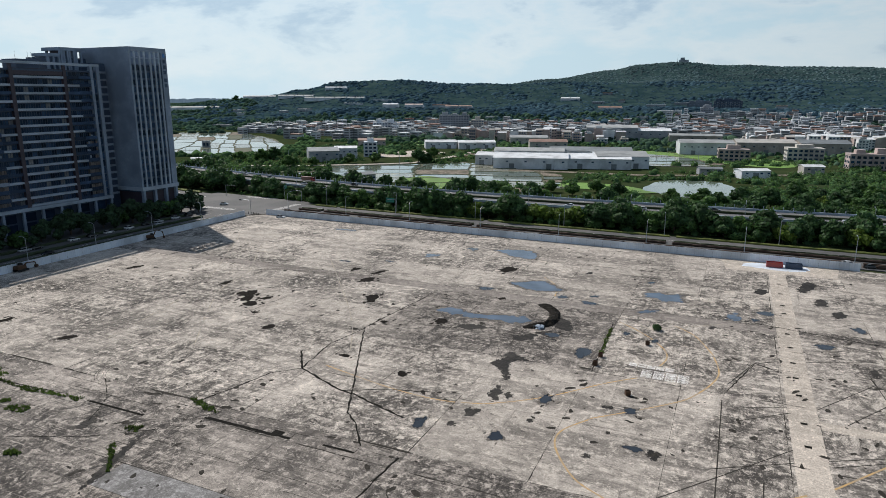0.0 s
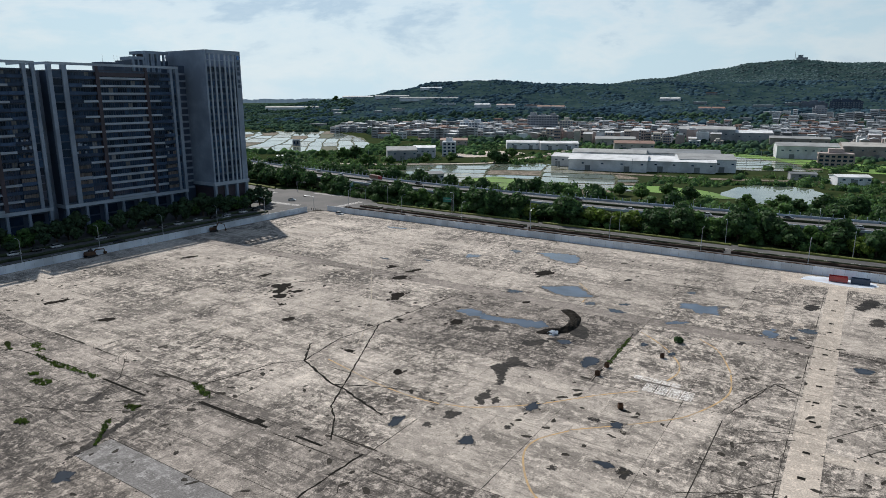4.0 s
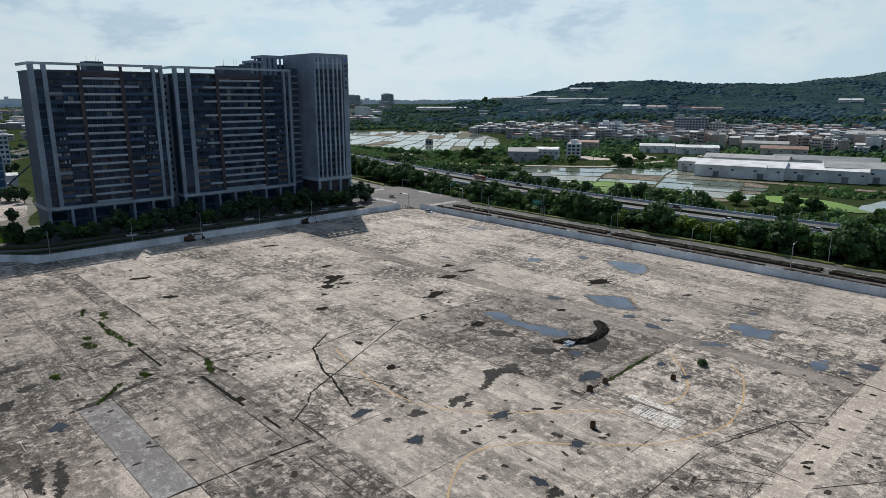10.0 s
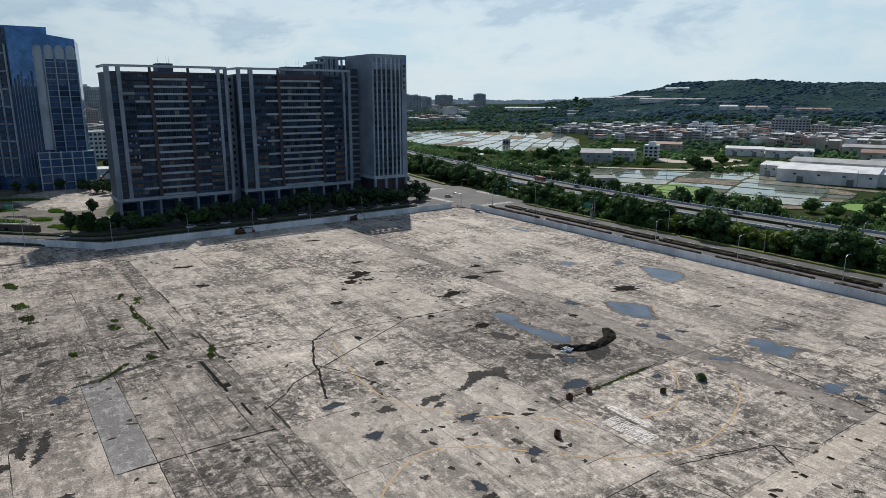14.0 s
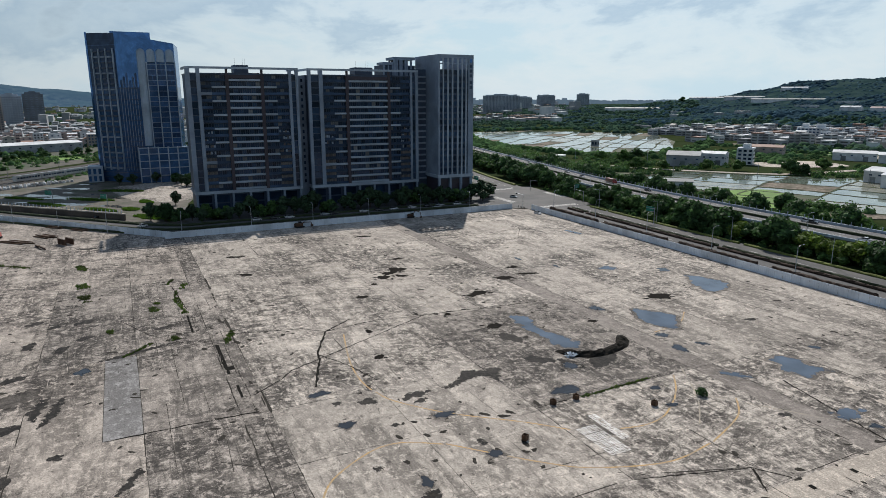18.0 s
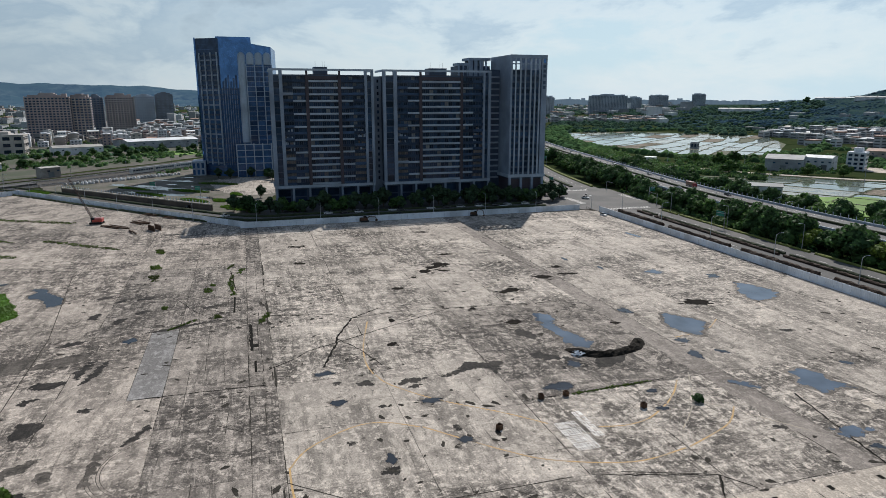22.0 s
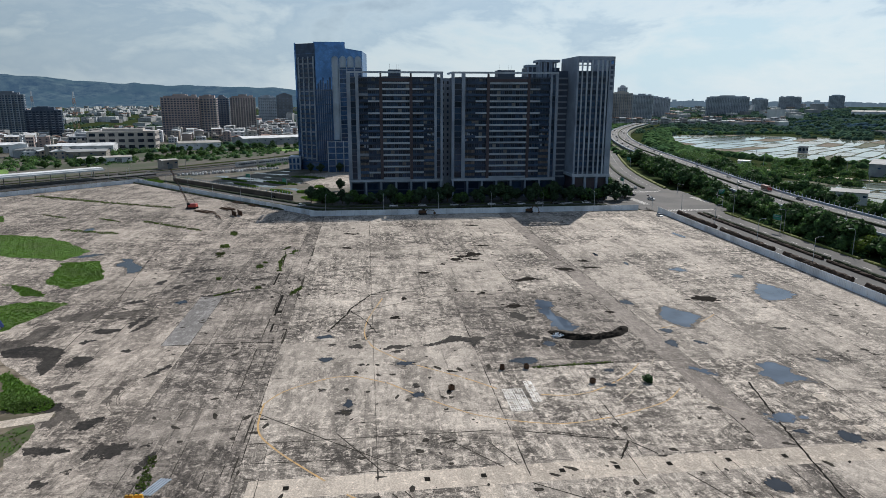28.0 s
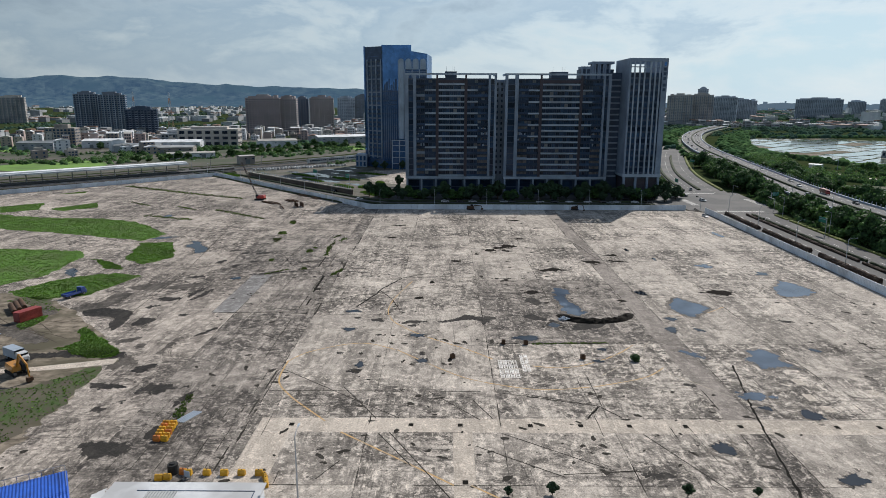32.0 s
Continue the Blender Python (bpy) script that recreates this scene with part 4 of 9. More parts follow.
for i in range(18):
    part("balcony", boxes((0, 0.9, 1.0, 7.4, 10.5 + 3.24 * i, 11.4 + 3.24 * i)), M_FG, link)
rear = thing("rear_tower", None, None, "grey stair and roof tower behind the apartment slab", "apartment building", m=pose(-276, 197, 0))
part("wall", boxes((-14, -0.6, 0, 19, -0.3, 72.2)), M_FD, rear)
for y in (7.6, 10.4, 13.6, 16.0):
    part("frame_post", boxes((-11.5, -10.8, y, y + 1.0, 72, 75.3)), M_FG, rear)
    part("frame_post", boxes((-0.6, 0.2, y, y + 0.9, 66, 75.3)), M_FG, rear)
part("roof_house", boxes((-9, -3, 8, 12, 72, 75.4)), M_FB, rear)
part("low_frame", boxes((-10, 0.2, 0, 6, 72.4, 73.8), (-1, 0.2, 0, 0.9, 66, 72.4), (-1, 0.2, 2.6, 3.3, 66, 72.4), (-1, 0.2, 5.1, 6, 66, 72.4)), M_FG, rear)
part("high_frame", boxes((-12, 0.3, 6.2, 19, 75.2, 76.6), (-1, 0.3, 6.2, 7.4, 66, 75.2), (-1, 0.3, 9.4, 10.2, 66, 75.2), (-1, 0.3, 12.5, 13.4, 66, 75.2), (-12, -8, 12, 18, 70, 75.2)), M_FG, rear)

# ---- slab bays ----
def clip(poly, region):
    """The part of a convex outline inside a convex counter-clockwise region."""
    for (ax, ay), (bx, by) in zip(region, region[1:] + region[:1]):
        out = []
        side = [(bx - ax) * (y - ay) - (by - ay) * (x - ax) for x, y in poly]
        for i, p in enumerate(poly):
            j = i - 1
            if (side[i] >= 0) != (side[j] >= 0):
                t = side[j] / (side[j] - side[i])
                q = poly[j]
                out.append((q[0] + (p[0] - q[0]) * t, q[1] + (p[1] - q[1]) * t))
            if side[i] >= 0:
                out.append(p)
        poly = out
        if len(poly) < 3:
            return []
    return poly


SITE_EAST = [(-211.4, 241), (-211.4, -178), (-140, -248), (139, -248), (139, 242.3), (-205, 247.2)]
SITE_WEST = [(-211.4, 79), (-350, -47), (-211.4, -178)]
XS = [-211.4, -187, -166, -145, -125, -103, -78, -61, -44, -24, -6, 12, 33, 54, 76, 98, 120, 139]
YS = [84, 105, 127.8, 147, 168, 173.5, 194, 215, 232, 250]
bays = []
for ys, xs, g in ((YS, XS, 0.035), ([79, 84], XS[::2] + [139], 0.035)):
    for x0, x1 in zip(xs, xs[1:]):
        for y0, y1 in zip(ys, ys[1:]):
            if x1 - x0 > 1:
                bays.append((x0 + g, x1 - g, y0 + g, y1 - g, M_SLAB if y0 >= 84 and not 167 < y0 < 169 and not (-80 < x0 < -40 and 126 < y0 < 160) else M_SLAB_GREY))
XW = [-360, -322, -286, -250, -211.4, -180, -145, -114, -83, -45, -12, 20, 50, 80, 110, 139]
YW = [-250, -210, -170, -130, -95, -60, -30, -6, 22, 44, 63, 79]
for x0, x1 in zip(XW, XW[1:]):
    for y0, y1 in zip(YW, YW[1:]):
        bays.append((x0 + 0.025, x1 - 0.025, y0 + 0.025, y1 - 0.025, M_SLAB_GREY if (-150 < x0 < 30 and 60 < y0) or (-150 < x0 < -100 and 40 < y0) else M_SLAB_WEST))
for x0, x1, y0, y1, mt in bays:
    poly = clip([(x0, y0), (x1, y0), (x1, y1), (x0, y1)], SITE_WEST if x1 < -211 else SITE_EAST)
    if len(poly) > 2:
        part("slab_bay", prism(poly, -0.05, 0.0), mt, slab)


def overlay(name, pts, material, label, z=0.006, category="concrete patch"):
    return thing(name, prism(pts, z - 0.004, z), material, label, category, kind="structure")


overlay("pavement_strip_long", [(12.6, 86), (17.5, 86), (17.5, 236), (12.6, 236)], M_STRIP, "pale newer concrete strip over buried pipes", 0.008)
overlay("pavement_strip_cross", [(17.6, 119.5), (70, 119.5), (70, 122.8), (17.6, 122.8)], M_STRIP, "pale newer concrete strip over buried pipes", 0.007)
overlay("pavement_strip_turn", [(17.6, 85.9), (60, 85.9), (60, 91.8), (17.6, 91.8)], M_STRIP, "pale newer concrete strip over buried pipes", 0.007)
M_SMOOTH = concrete_mat("smooth_grey_screed", (0.33, 0.318, 0.308), (0.262, 0.252, 0.245), (0.14, 0.132, 0.125), shift=200)
overlay("pavement_patch_grey", [(-83, 56.8), (-45, 56.8), (-45, 63), (-83, 63)], M_SMOOTH, "smooth grey concrete patch", 0.007)
overlay("pavement_band_dark", [(-201, 168.2), (12.5, 167.4), (12.5, 173.0), (-201, 172.8)], M_TRENCH, "darker grey patched trench across the slab", 0.006)
overlay("pavement_gate_pad", [(0, 229), (32, 229), (34, 242.6), (-2, 242.8)], M_STRIP, "pale cement pad inside the gate", 0.010)
for x0, y0, w, h in ((-5, 188, 3, 2), (2, 186.5, 3, 1.8), (7, 187, 2.4, 2.2), (0, 200, 3, 2), (-120, 205, 2.5, 2), (-60, 213, 3, 1.6)):
    overlay("pavement_mend", [(x0, y0), (x0 + w, y0), (x0 + w, y0 + h), (x0, y0 + h)], M_STRIP, "small pale cement mend", 0.006)


# ---- puddles and damp stains ----
PUD = "shallow dark rain puddle on the concrete"


def fray(ctrl, seed, amp):
    """A frayed closed outline round a few corners."""
    q = smooth_line(list(ctrl) + [ctrl[0]], 14)[:-1]
    out = []
    for i, (x, y) in enumerate(q):
        n = noise.noise_vector(Vector((x * 0.45, y * 0.45, seed))) + 0.6 * noise.noise_vector(Vector((x * 1.3, y * 1.3, seed + 7)))
        out.append((x + amp * n.x, y + amp * n.y))
    return out


def fan(o, z, grow=0.0):
    """A flat sheet of small cells on a closed outline; 'core' rises inward from its rim over a good metre."""
    p = np.array(o)
    step = min(0.4, max(0.12, float((p.max(0) - p.min(0)).min()) / 14))
    lo = p.min(0) - grow - step
    nx, ny = (int(q) + 2 for q in (p.max(0) + grow + step - lo) / step)
    gx, gy = np.meshgrid(lo[0] + step * np.arange(nx), lo[1] + step * np.arange(ny), indexing="ij")
    a, b = p, np.roll(p, -1, 0)
    near, inside = np.full(gx.shape, 1e9), np.zeros(gx.shape, bool)
    for (ax, ay), (bx, by) in zip(a, b):
        dx, dy = bx - ax, by - ay
        t = np.clip(((gx - ax) * dx + (gy - ay) * dy) / (dx * dx + dy * dy + 1e-9), 0, 1)
        near = np.minimum(near, np.hypot(gx - ax - t * dx, gy - ay - t * dy))
        cross = (ay > gy) != (by > gy)
        inside ^= cross & (gx < ax + dx * (gy - ay) / (dy if abs(dy) > 1e-9 else 1e-9))
    d = np.where(inside, near, -near) + grow
    v = [(float(x), float(y), z) for x, y in zip(gx.ravel(), gy.ravel())]
    f = [(i * ny + j, (i + 1) * ny + j, (i + 1) * ny + j + 1, i * ny + j + 1) for i in range(nx - 1) for j in range(ny - 1) if d[i:i + 2, j:j + 2].max() > 0]
    return v, f, [float(q) for q in np.clip(d.ravel() / 1.7, -0.3, 1)]


for i, ctrl in enumerate([
        [(-71, 150.6), (-66.5, 155), (-59.7, 152.6), (-54.6, 154), (-46.7, 155.6), (-43.9, 152.9), (-47.2, 149.6), (-54.8, 149.3), (-64.1, 149.2)],
        [(-20.7, 185), (-21, 189), (-18.6, 192.3), (-14.6, 191.6), (-9.0, 194), (-10.6, 189.6), (-9.6, 185), (-13, 184.8), (-14.6, 182.6), (-17, 185.4)],
        [(-60.5, 183.8), (-56, 187.4), (-51, 189.9), (-46.4, 186.4), (-42.9, 182.6), (-47.2, 179.6), (-51.6, 178.5), (-57, 180.7)],
        [(-79.5, 222.7), (-70.8, 226.8), (-64.1, 225.4), (-61.6, 215.6), (-70.1, 216.2)],
        [(-132, 18), (-132, 22), (-126, 25), (-121, 29), (-113, 30), (-112, 26.6), (-119, 24), (-123, 19), (-128, 20)]]):
    o = fray(ctrl, 3.1 * i, 0.8)
    p = thing("puddle", fan(o, 0.022), M_POOL_SKY if i != 4 else M_PUDDLE, "broad shallow rain puddle reflecting the sky", "puddle", group="rain puddles")
    part("damp_rim", fan(o, 0.015, 0.8), M_DAMP, p, "damp dark concrete rim")


def puddle(i, cx, cy, rx, ry, rot, rough=0.7):
    p = thing("puddle", blob(cx, cy, rx * 1.12, ry * 1.12, radians(rot), i, 0.020 + i * 1e-4, 72, rough), M_POOL_SKY if rx > 2.5 and cy > 150 else M_PUDDLE, PUD, "puddle", group="rain puddles")
    part("damp_rim", blob(cx, cy, rx * 1.25 + 0.2, ry * 1.3 + 0.2, radians(rot), i, 0.014 + i * 2e-5, 72, rough, 5), M_DAMP, p, "damp dark concrete rim")


PUDDLES_A = [
    (-41.8, 176.4, 1.8, 1.5, 65), (-33.6, 173.4, 1.8, 2.3, 75), (-17.5, 172.7, 2.6, 1.6, 34), (3, 176.8, 3.2, 1.9, 76), (22, 163, 2.0, 1.6, 30), (31, 179, 1.6, 2.6, 10),
    (10.4, 184, 1.6, 2.0, 88), (-28.8, 112.3, 2.0, 1.4, 83), (-32.5, 94.6, 1.3, 1.1, 95), (-46.6, 93.6, 1.9, 1.1, 93), (-27.3, 137.4, 3.0, 1.7, 94), (-13.5, 113.2, 1.1, 1.3, 72),
    (-11.2, 100, 1.6, 0.9, 0), (-78, 52.6, 2.2, 1.5, 0), (-64.6, 175.4, 2.0, 2.3, 80), (-96.8, 205.7, 3.3, 2.2, 52), (-86.8, 221, 2.1, 2.0, 97), (-150, 232, 4.5, 1.6, 0)]
PUDDLES_B = [
    (-20.5, 201.6, 1.4, 0.9, 59), (-33.3, 180.8, 1.7, 1.2, 57), (8.0, 177.0, 1.2, 1.2, 82), (-138.8, 5.8, 6, 2, 127), (-186, -14, 6, 2, 10), (-170, -60, 6, 2.4, 0),
    (-84, -2, 5, 2, 30), (-20.5, 153.7, 1.4, 1.0, 94), (-106, 192, 2.0, 0.8, 0), (-120, 186, 2.5, 0.8, 0), (-13.5, 151.4, 0.9, 0.9, 98), (-36.6, 145.5, 1.3, 1.6, 80)]
for i, q in enumerate(PUDDLES_A + PUDDLES_B):
    puddle(i + 11, *q)


def stain(i, cx, cy, rx, ry, rot, rough=0.55):
    o = [q[:2] for q in blob(cx, cy, rx * 1.15, ry * 1.3, radians(rot), 300 + i, 0, 72, rough)[0][:72]]
    thing("damp_stain", fan(o, 0.009 + i * 4e-5, 0.15), M_STAIN, "dark damp stain on the concrete", "stain", group="damp stains")


STAINS_WEST = [
    (-49.8, 39, 1.4, 0.8, 136), (-99.4, 41.2, 2.5, 0.8, 179), (-112, 45.5, 1.6, 0.7, 136), (-99.9, 52, 2, 0.9, 133), (-94.2, 47.8, 2.4, 1.1, 166), (-85.1, 62.8, 5.8, 0.5, 109), (-117, 40.6, 2, 0.8, 120), (-80.3, 40, 3, 1.0, 110), (-43, 50, 0.9, 0.6, 80)]
STAINS_NEAR = [
    (0.5, 52.6, 3.5, 0.9, 80), (1.4, 62.9, 2.7, 1.8, 118), (6.8, 58.2, 0.6, 0.7, 128), (10.2, 55.6, 1, 1, 147), (23.4, 63.6, 3.9, 2, 84), (0, 67.6, 0.6, 0.5, 124), (-30.8, 60.8, 3.2, 0.5, 150), (3.2, 59.8, 0.9, 0.4, 99), (5.4, 69.1, 3.7, 0.7, 168), (18, 70, 3.6, 1.2, 150)]
STAINS_FAR = [
    (-167.2, 97.7, 2.8, 0.9, 74), (-141.2, 96.4, 1.8, 0.9, 70), (-102.2, 122, 1.2, 0.8, 69), (-118.6, 135, 2.0, 1.2, 87), (-125.7, 141.6, 2.6, 1.4, 101), (-123.2, 138.4, 2.0, 1.2, 90), (-118.3, 140.6, 1.6, 0.9, 80), (-59, 110.6, 1.0, 0.8, 80), (-127.4, 141.5, 1.5, 1, 69), (-139.4, 148.3, 2, 0.9, 87), (-91, 152.9, 3.5, 1.3, 110), (-101.5, 169.3, 3, 1.2, 81),
    (-111.9, 178.4, 1.5, 0.8, 86), (-103, 178, 2.6, 0.9, 69), (-64.9, 143.4, 1.9, 1.0, 94), (-75.1, 114, 0.6, 0.9, 90), (-65.7, 198.3, 3.0, 1.5, 82), (-57.2, 167.4, 0.9, 0.7, 103), (-112.9, 129.4, 0.8, 0.6, 118), (-77.8, 137, 0.7, 0.6, 58), (-180.7, 150.2, 2.6, 0.9, 80)]
STAINS_MID = [
    (-17.5, 94.8, 0.6, 0.6, 104), (-17.6, 112.9, 0.7, 0.6, 86), (-38.2, 110.6, 2.4, 0.8, 98), (-39.3, 101.2, 1.7, 0.8, 87), (-35.8, 109.8, 0.9, 0.7, 114), (-39.8, 101.8, 1.1, 0.6, 22), (-7.8, 99.4, 1.2, 0.7, 95), (-41.1, 95.5, 0.8, 0.5, 85),
    (-29.1, 102.5, 0.7, 0.5, 80), (-183.7, 170.7, 1.5, 0.6, 80), (-147.6, 121.5, 1.1, 0.5, 80), (-143, 134.2, 0.9, 0.5, 80), (-1.7, 166.6, 1.0, 0.6, 70), (-180.6, 122.8, 1.4, 0.6, 80)]
STAINS_EAST = [
    (10, 205, 3, 1.2, 70), (25, 200, 3.5, 1.2, 80), (28, 190, 3, 1.0, 80), (40, 170, 3.2, 1.1, 80), (22, 215, 6, 1.5, 80), (30, 150, 2, 0.8, 80), (-40, 205, 2.0, 0.7, 80), (-100, 70, 2.2, 0.9, 120), (-113, 52, 2.0, 1.1, 130), (-204.7, 50.1, 3.0, 0.9, 80)]
for i, q in enumerate(STAINS_WEST + STAINS_NEAR + STAINS_MID + STAINS_EAST):
    stain(i, *q)
M_HOLLOW_BLACK = ragged_edge(mat("hollow_black", (0.010, 0.009, 0.008), (0.030, 0.026, 0.022), 1.5, 0.3, 0.9, bump=0.4, spec=0.02), 0.8, 0.9, -0.12)
for i, (cx, cy, rx, ry, rot) in enumerate(STAINS_FAR):
    # hollows broken out of the slab: flat patches, their dark depth painted black
    thing("broken_hollow", blob(cx, cy, rx * 1.2, ry * 1.5, radians(rot), 500 + i, 0.0125 + i * 4e-5, 64, 0.5, 6), M_HOLLOW_BLACK, "flat black patch for a broken hollow", "hollow", group="broken hollows")
# the snaking wet patch, and those round the earth ridge and its pools
for k, ctrl in enumerate((
        [(-39.1, 115.5), (-41.4, 121.0), (-44.1, 123.5), (-42.4, 127.4), (-43.1, 129.0), (-41.7, 131.1), (-39.3, 129.3), (-36.8, 127.9), (-38.4, 127.1), (-40.2, 126), (-40.0, 123.0), (-38.0, 118.3)],
        [(-38.8, 151.3), (-34.0, 149.4), (-33.2, 151.4), (-34.4, 155.4), (-37.3, 158.6), (-39.4, 155.5)],
        [(-45.6, 141.2), (-43.7, 138.5), (-41.2, 139.3), (-39.6, 143.1), (-41.4, 144.4), (-43.2, 142.1)],
        [(-41.6, 144.7), (-36.7, 143.2), (-34.9, 141.8), (-35.4, 143.9), (-34.1, 147.3), (-36.9, 147.8), (-40.4, 146.1)],
        [(-59.4, 141), (-56.1, 140.9), (-52.6, 143.5), (-55.8, 145), (-58.4, 143.9)])):
    thing("damp_stain", fan(fray(ctrl, 5 + k, 0.5), 0.0135, 0.1), M_STAIN, "dark damp snaking stain on the concrete" if not k else "ragged dark wet patch on the concrete", "stain", group="damp stains")
# broad wet runs towards the soil corner, brown-grey where they are thin
for k, (ctrl, thin) in enumerate((
        ([(-47.5, 18.2), (-52.3, 19.9), (-54.3, 23.4), (-60.7, 23.4), (-62.2, 28.1), (-53.2, 28.4), (-48.9, 26.7), (-45.9, 23.4), (-45.2, 20.7)], True),
        ([(-45.5, 22.6), (-48.3, 27.7), (-45.3, 35.3), (-39.8, 37.2), (-31.5, 37.7), (-34.8, 35.0), (-40.8, 33.2), (-41.8, 25.5)], False),
        ([(-68.3, 24.2), (-72.4, 30.4), (-76.2, 34.6), (-82.1, 35.3), (-68.6, 34.8), (-66.3, 33.1), (-65.2, 27.4)], True),
        ([(-66.7, 33.5), (-70.6, 37.6), (-73.4, 44.6), (-69.0, 44.5), (-65.7, 38.8)], True),
        ([(-60.4, 44.2), (-64, 45), (-68.0, 46.9), (-63, 46.8), (-58.2, 45.7)], False),
        ([(-55.0, 46.6), (-61, 47.8), (-67.0, 50.0), (-62.5, 49.7), (-57, 48.4)], False),
        ([(-56.2, 37.0), (-58.3, 39.1), (-57.1, 43.8), (-54.6, 40.6)], False),
        ([(-34.4, 40.3), (-40.1, 40.6), (-38.8, 45.0), (-35.5, 42.7)], False),
        ([(-23.9, 41.4), (-25.6, 43.8), (-27.1, 47.0), (-23.9, 45.7), (-21.8, 43.5)], True),
        ([(-20.3, 47.6), (-22.4, 48.5), (-21.7, 50.2), (-19.4, 49.4)], True),
        ([(-16.9, 54.8), (-25.1, 54.9), (-28.4, 56.2), (-24.4, 56.2), (-16.9, 56.1)], True),
        ([(-7.2, 52.9), (-10.1, 55.0), (-10.4, 57.6), (-6.6, 55.6)], False),
        ([(-10.2, 46.4), (-13.2, 47.7), (-15.5, 48.6), (-13.1, 51.7), (-10.7, 52.5), (-9.8, 50.3), (-7.3, 49.1)], True))):
    thing("damp_stain", fan(fray(ctrl, 40 + k, 0.5), 0.0128 + 3e-5 * k, 0.25), M_WET if thin else M_STAIN, "brown-grey wet run across the concrete" if thin else "dark damp stain on the concrete", "stain", group="damp stains")
# small mould flecks, gathered in drifts
fk = random.Random(19)
flecks = []
while len(flecks) < 700:
    x, y = fk.uniform(-200, 36), fk.uniform(10, 240)
    if noise.noise(Vector((x * 0.03, y * 0.03, 4))) > 0.05:
        e = fk.uniform(0.12, 0.5)
        flecks.append(blob(x, y, e * fk.uniform(1, 2.6), e, fk.uniform(0, 3.1), len(flecks), 0.0105 + 2e-6 * len(flecks), 12, 0.8)[:2])
thing("mould_flecks", joined(*flecks), M_JOINT, "small dark mould flecks on the concrete", "stain", kind="stuff")
# dirt gathered along the joints between bays and along old wheel paths
jd = random.Random(23)
dirt = []


def dirt_run(x0, y0, x1, y1, w, keep):
    q = along([(x0, y0), (x1, y1)], 1.0)
    k = 0
    while k < len(q) - 3:
        m = jd.randint(3, 16)
        seg = q[k:k + m]
        if jd.random() < keep and len(seg) > 2:
            ws = [0.55 * w * jd.uniform(0.6, 1.3) for _ in seg]
            ws[0] = ws[-1] = 0.04
            dirt.append(ribbon([(x + jd.uniform(-.04, .04), y + jd.uniform(-.04, .04)) for x, y, _ in seg], ws, 0.0085 + 1e-6 * len(dirt)))
        k += m + jd.randint(0, 6)


for x in XS[1:-1]:
    dirt_run(x, 84, x, 240, 0.30, 0.5)
for y in YS[:-1]:
    dirt_run(-205, y, 36, y, 0.34, 0.55)
for x in XW[5:-4]:
    dirt_run(x, 10, x, 79, 0.18, 0.5)
for y in YW[6:]:
    dirt_run(-205, y, 36, y, 0.3, 0.45)
for y, w in ((84.0, 0.9), (83.2, 0.5), (78.8, 0.35), (74.2, 0.2), (70.4, 0.2), (67, 0.2), (81.6, 0.25)):
    dirt_run(-150, y + jd.uniform(-1, 1), 30, y, w, 0.7)
for _ in range(46):
    x, y, a, L = jd.uniform(-190, 30), jd.uniform(20, 235), jd.choice((0.0, 0.06, -0.05, 0.35, 1.5, 1.2)), jd.uniform(8, 40)
    dirt_run(x, y, x + L * math.cos(a), y + L * math.sin(a), jd.uniform(0.12, 0.3), 0.8)
thing("joint_dirt_lines", joined(*dirt), M_JOINT, "dark dirt gathered along the slab joints", "dirt", kind="stuff")


# ---- cracks, joints and painted lines ----
def crack(pts, w0, seed, label="open dark crack across the slab"):
    r = random.Random(seed)
    w = 1.35 * w0 if seed < 46 else 0.85 * w0
    q = [(x + r.uniform(-0.13, 0.13), y + r.uniform(-0.13, 0.13)) for x, y, _ in along(pts, 1.1)] + [pts[-1]]
    thing("slab_crack", ribbon(q, [w * r.uniform(0.5, 1.5) for _ in q], 0.017), M_CRACK, label, "crack", group="slab cracks")


CRACKS_A = [
    (0.34, [(-85.5, 112.5), (-79.6, 104.6), (-66.8, 99), (-63.6, 98.6), (-50, 94)]), (0.22, [(-63.6, 98.6), (-68, 107.2), (-80.3, 131.3), (-77, 164)]), (0.26, [(-79.6, 104.6), (-84, 100), (-86.5, 90), (-88.3, 84)]), (0.22, [(-63.6, 98.6), (-60.2, 91.7), (-56.6, 88.7), (-52, 82.6)]), (0.24, [(-79.6, 104.6), (-82, 118), (-80, 131)]), (0.2, [(-66, 99), (-58, 103), (-48, 106)]),
    (0.3, [(-23.6, 128), (-24.6, 159)]), (0.2, [(-110, 60), (-96, 66), (-83, 76)]), (0.2, [(-113, 84), (-105, 78), (-100, 70)]), (0.3, [(-113, 76), (-138, 74), (-140, 70)]), (0.22, [(2, 128), (7.5, 146.5)]), (0.22, [(13, 143), (7.5, 146.5), (12, 149.5)])]
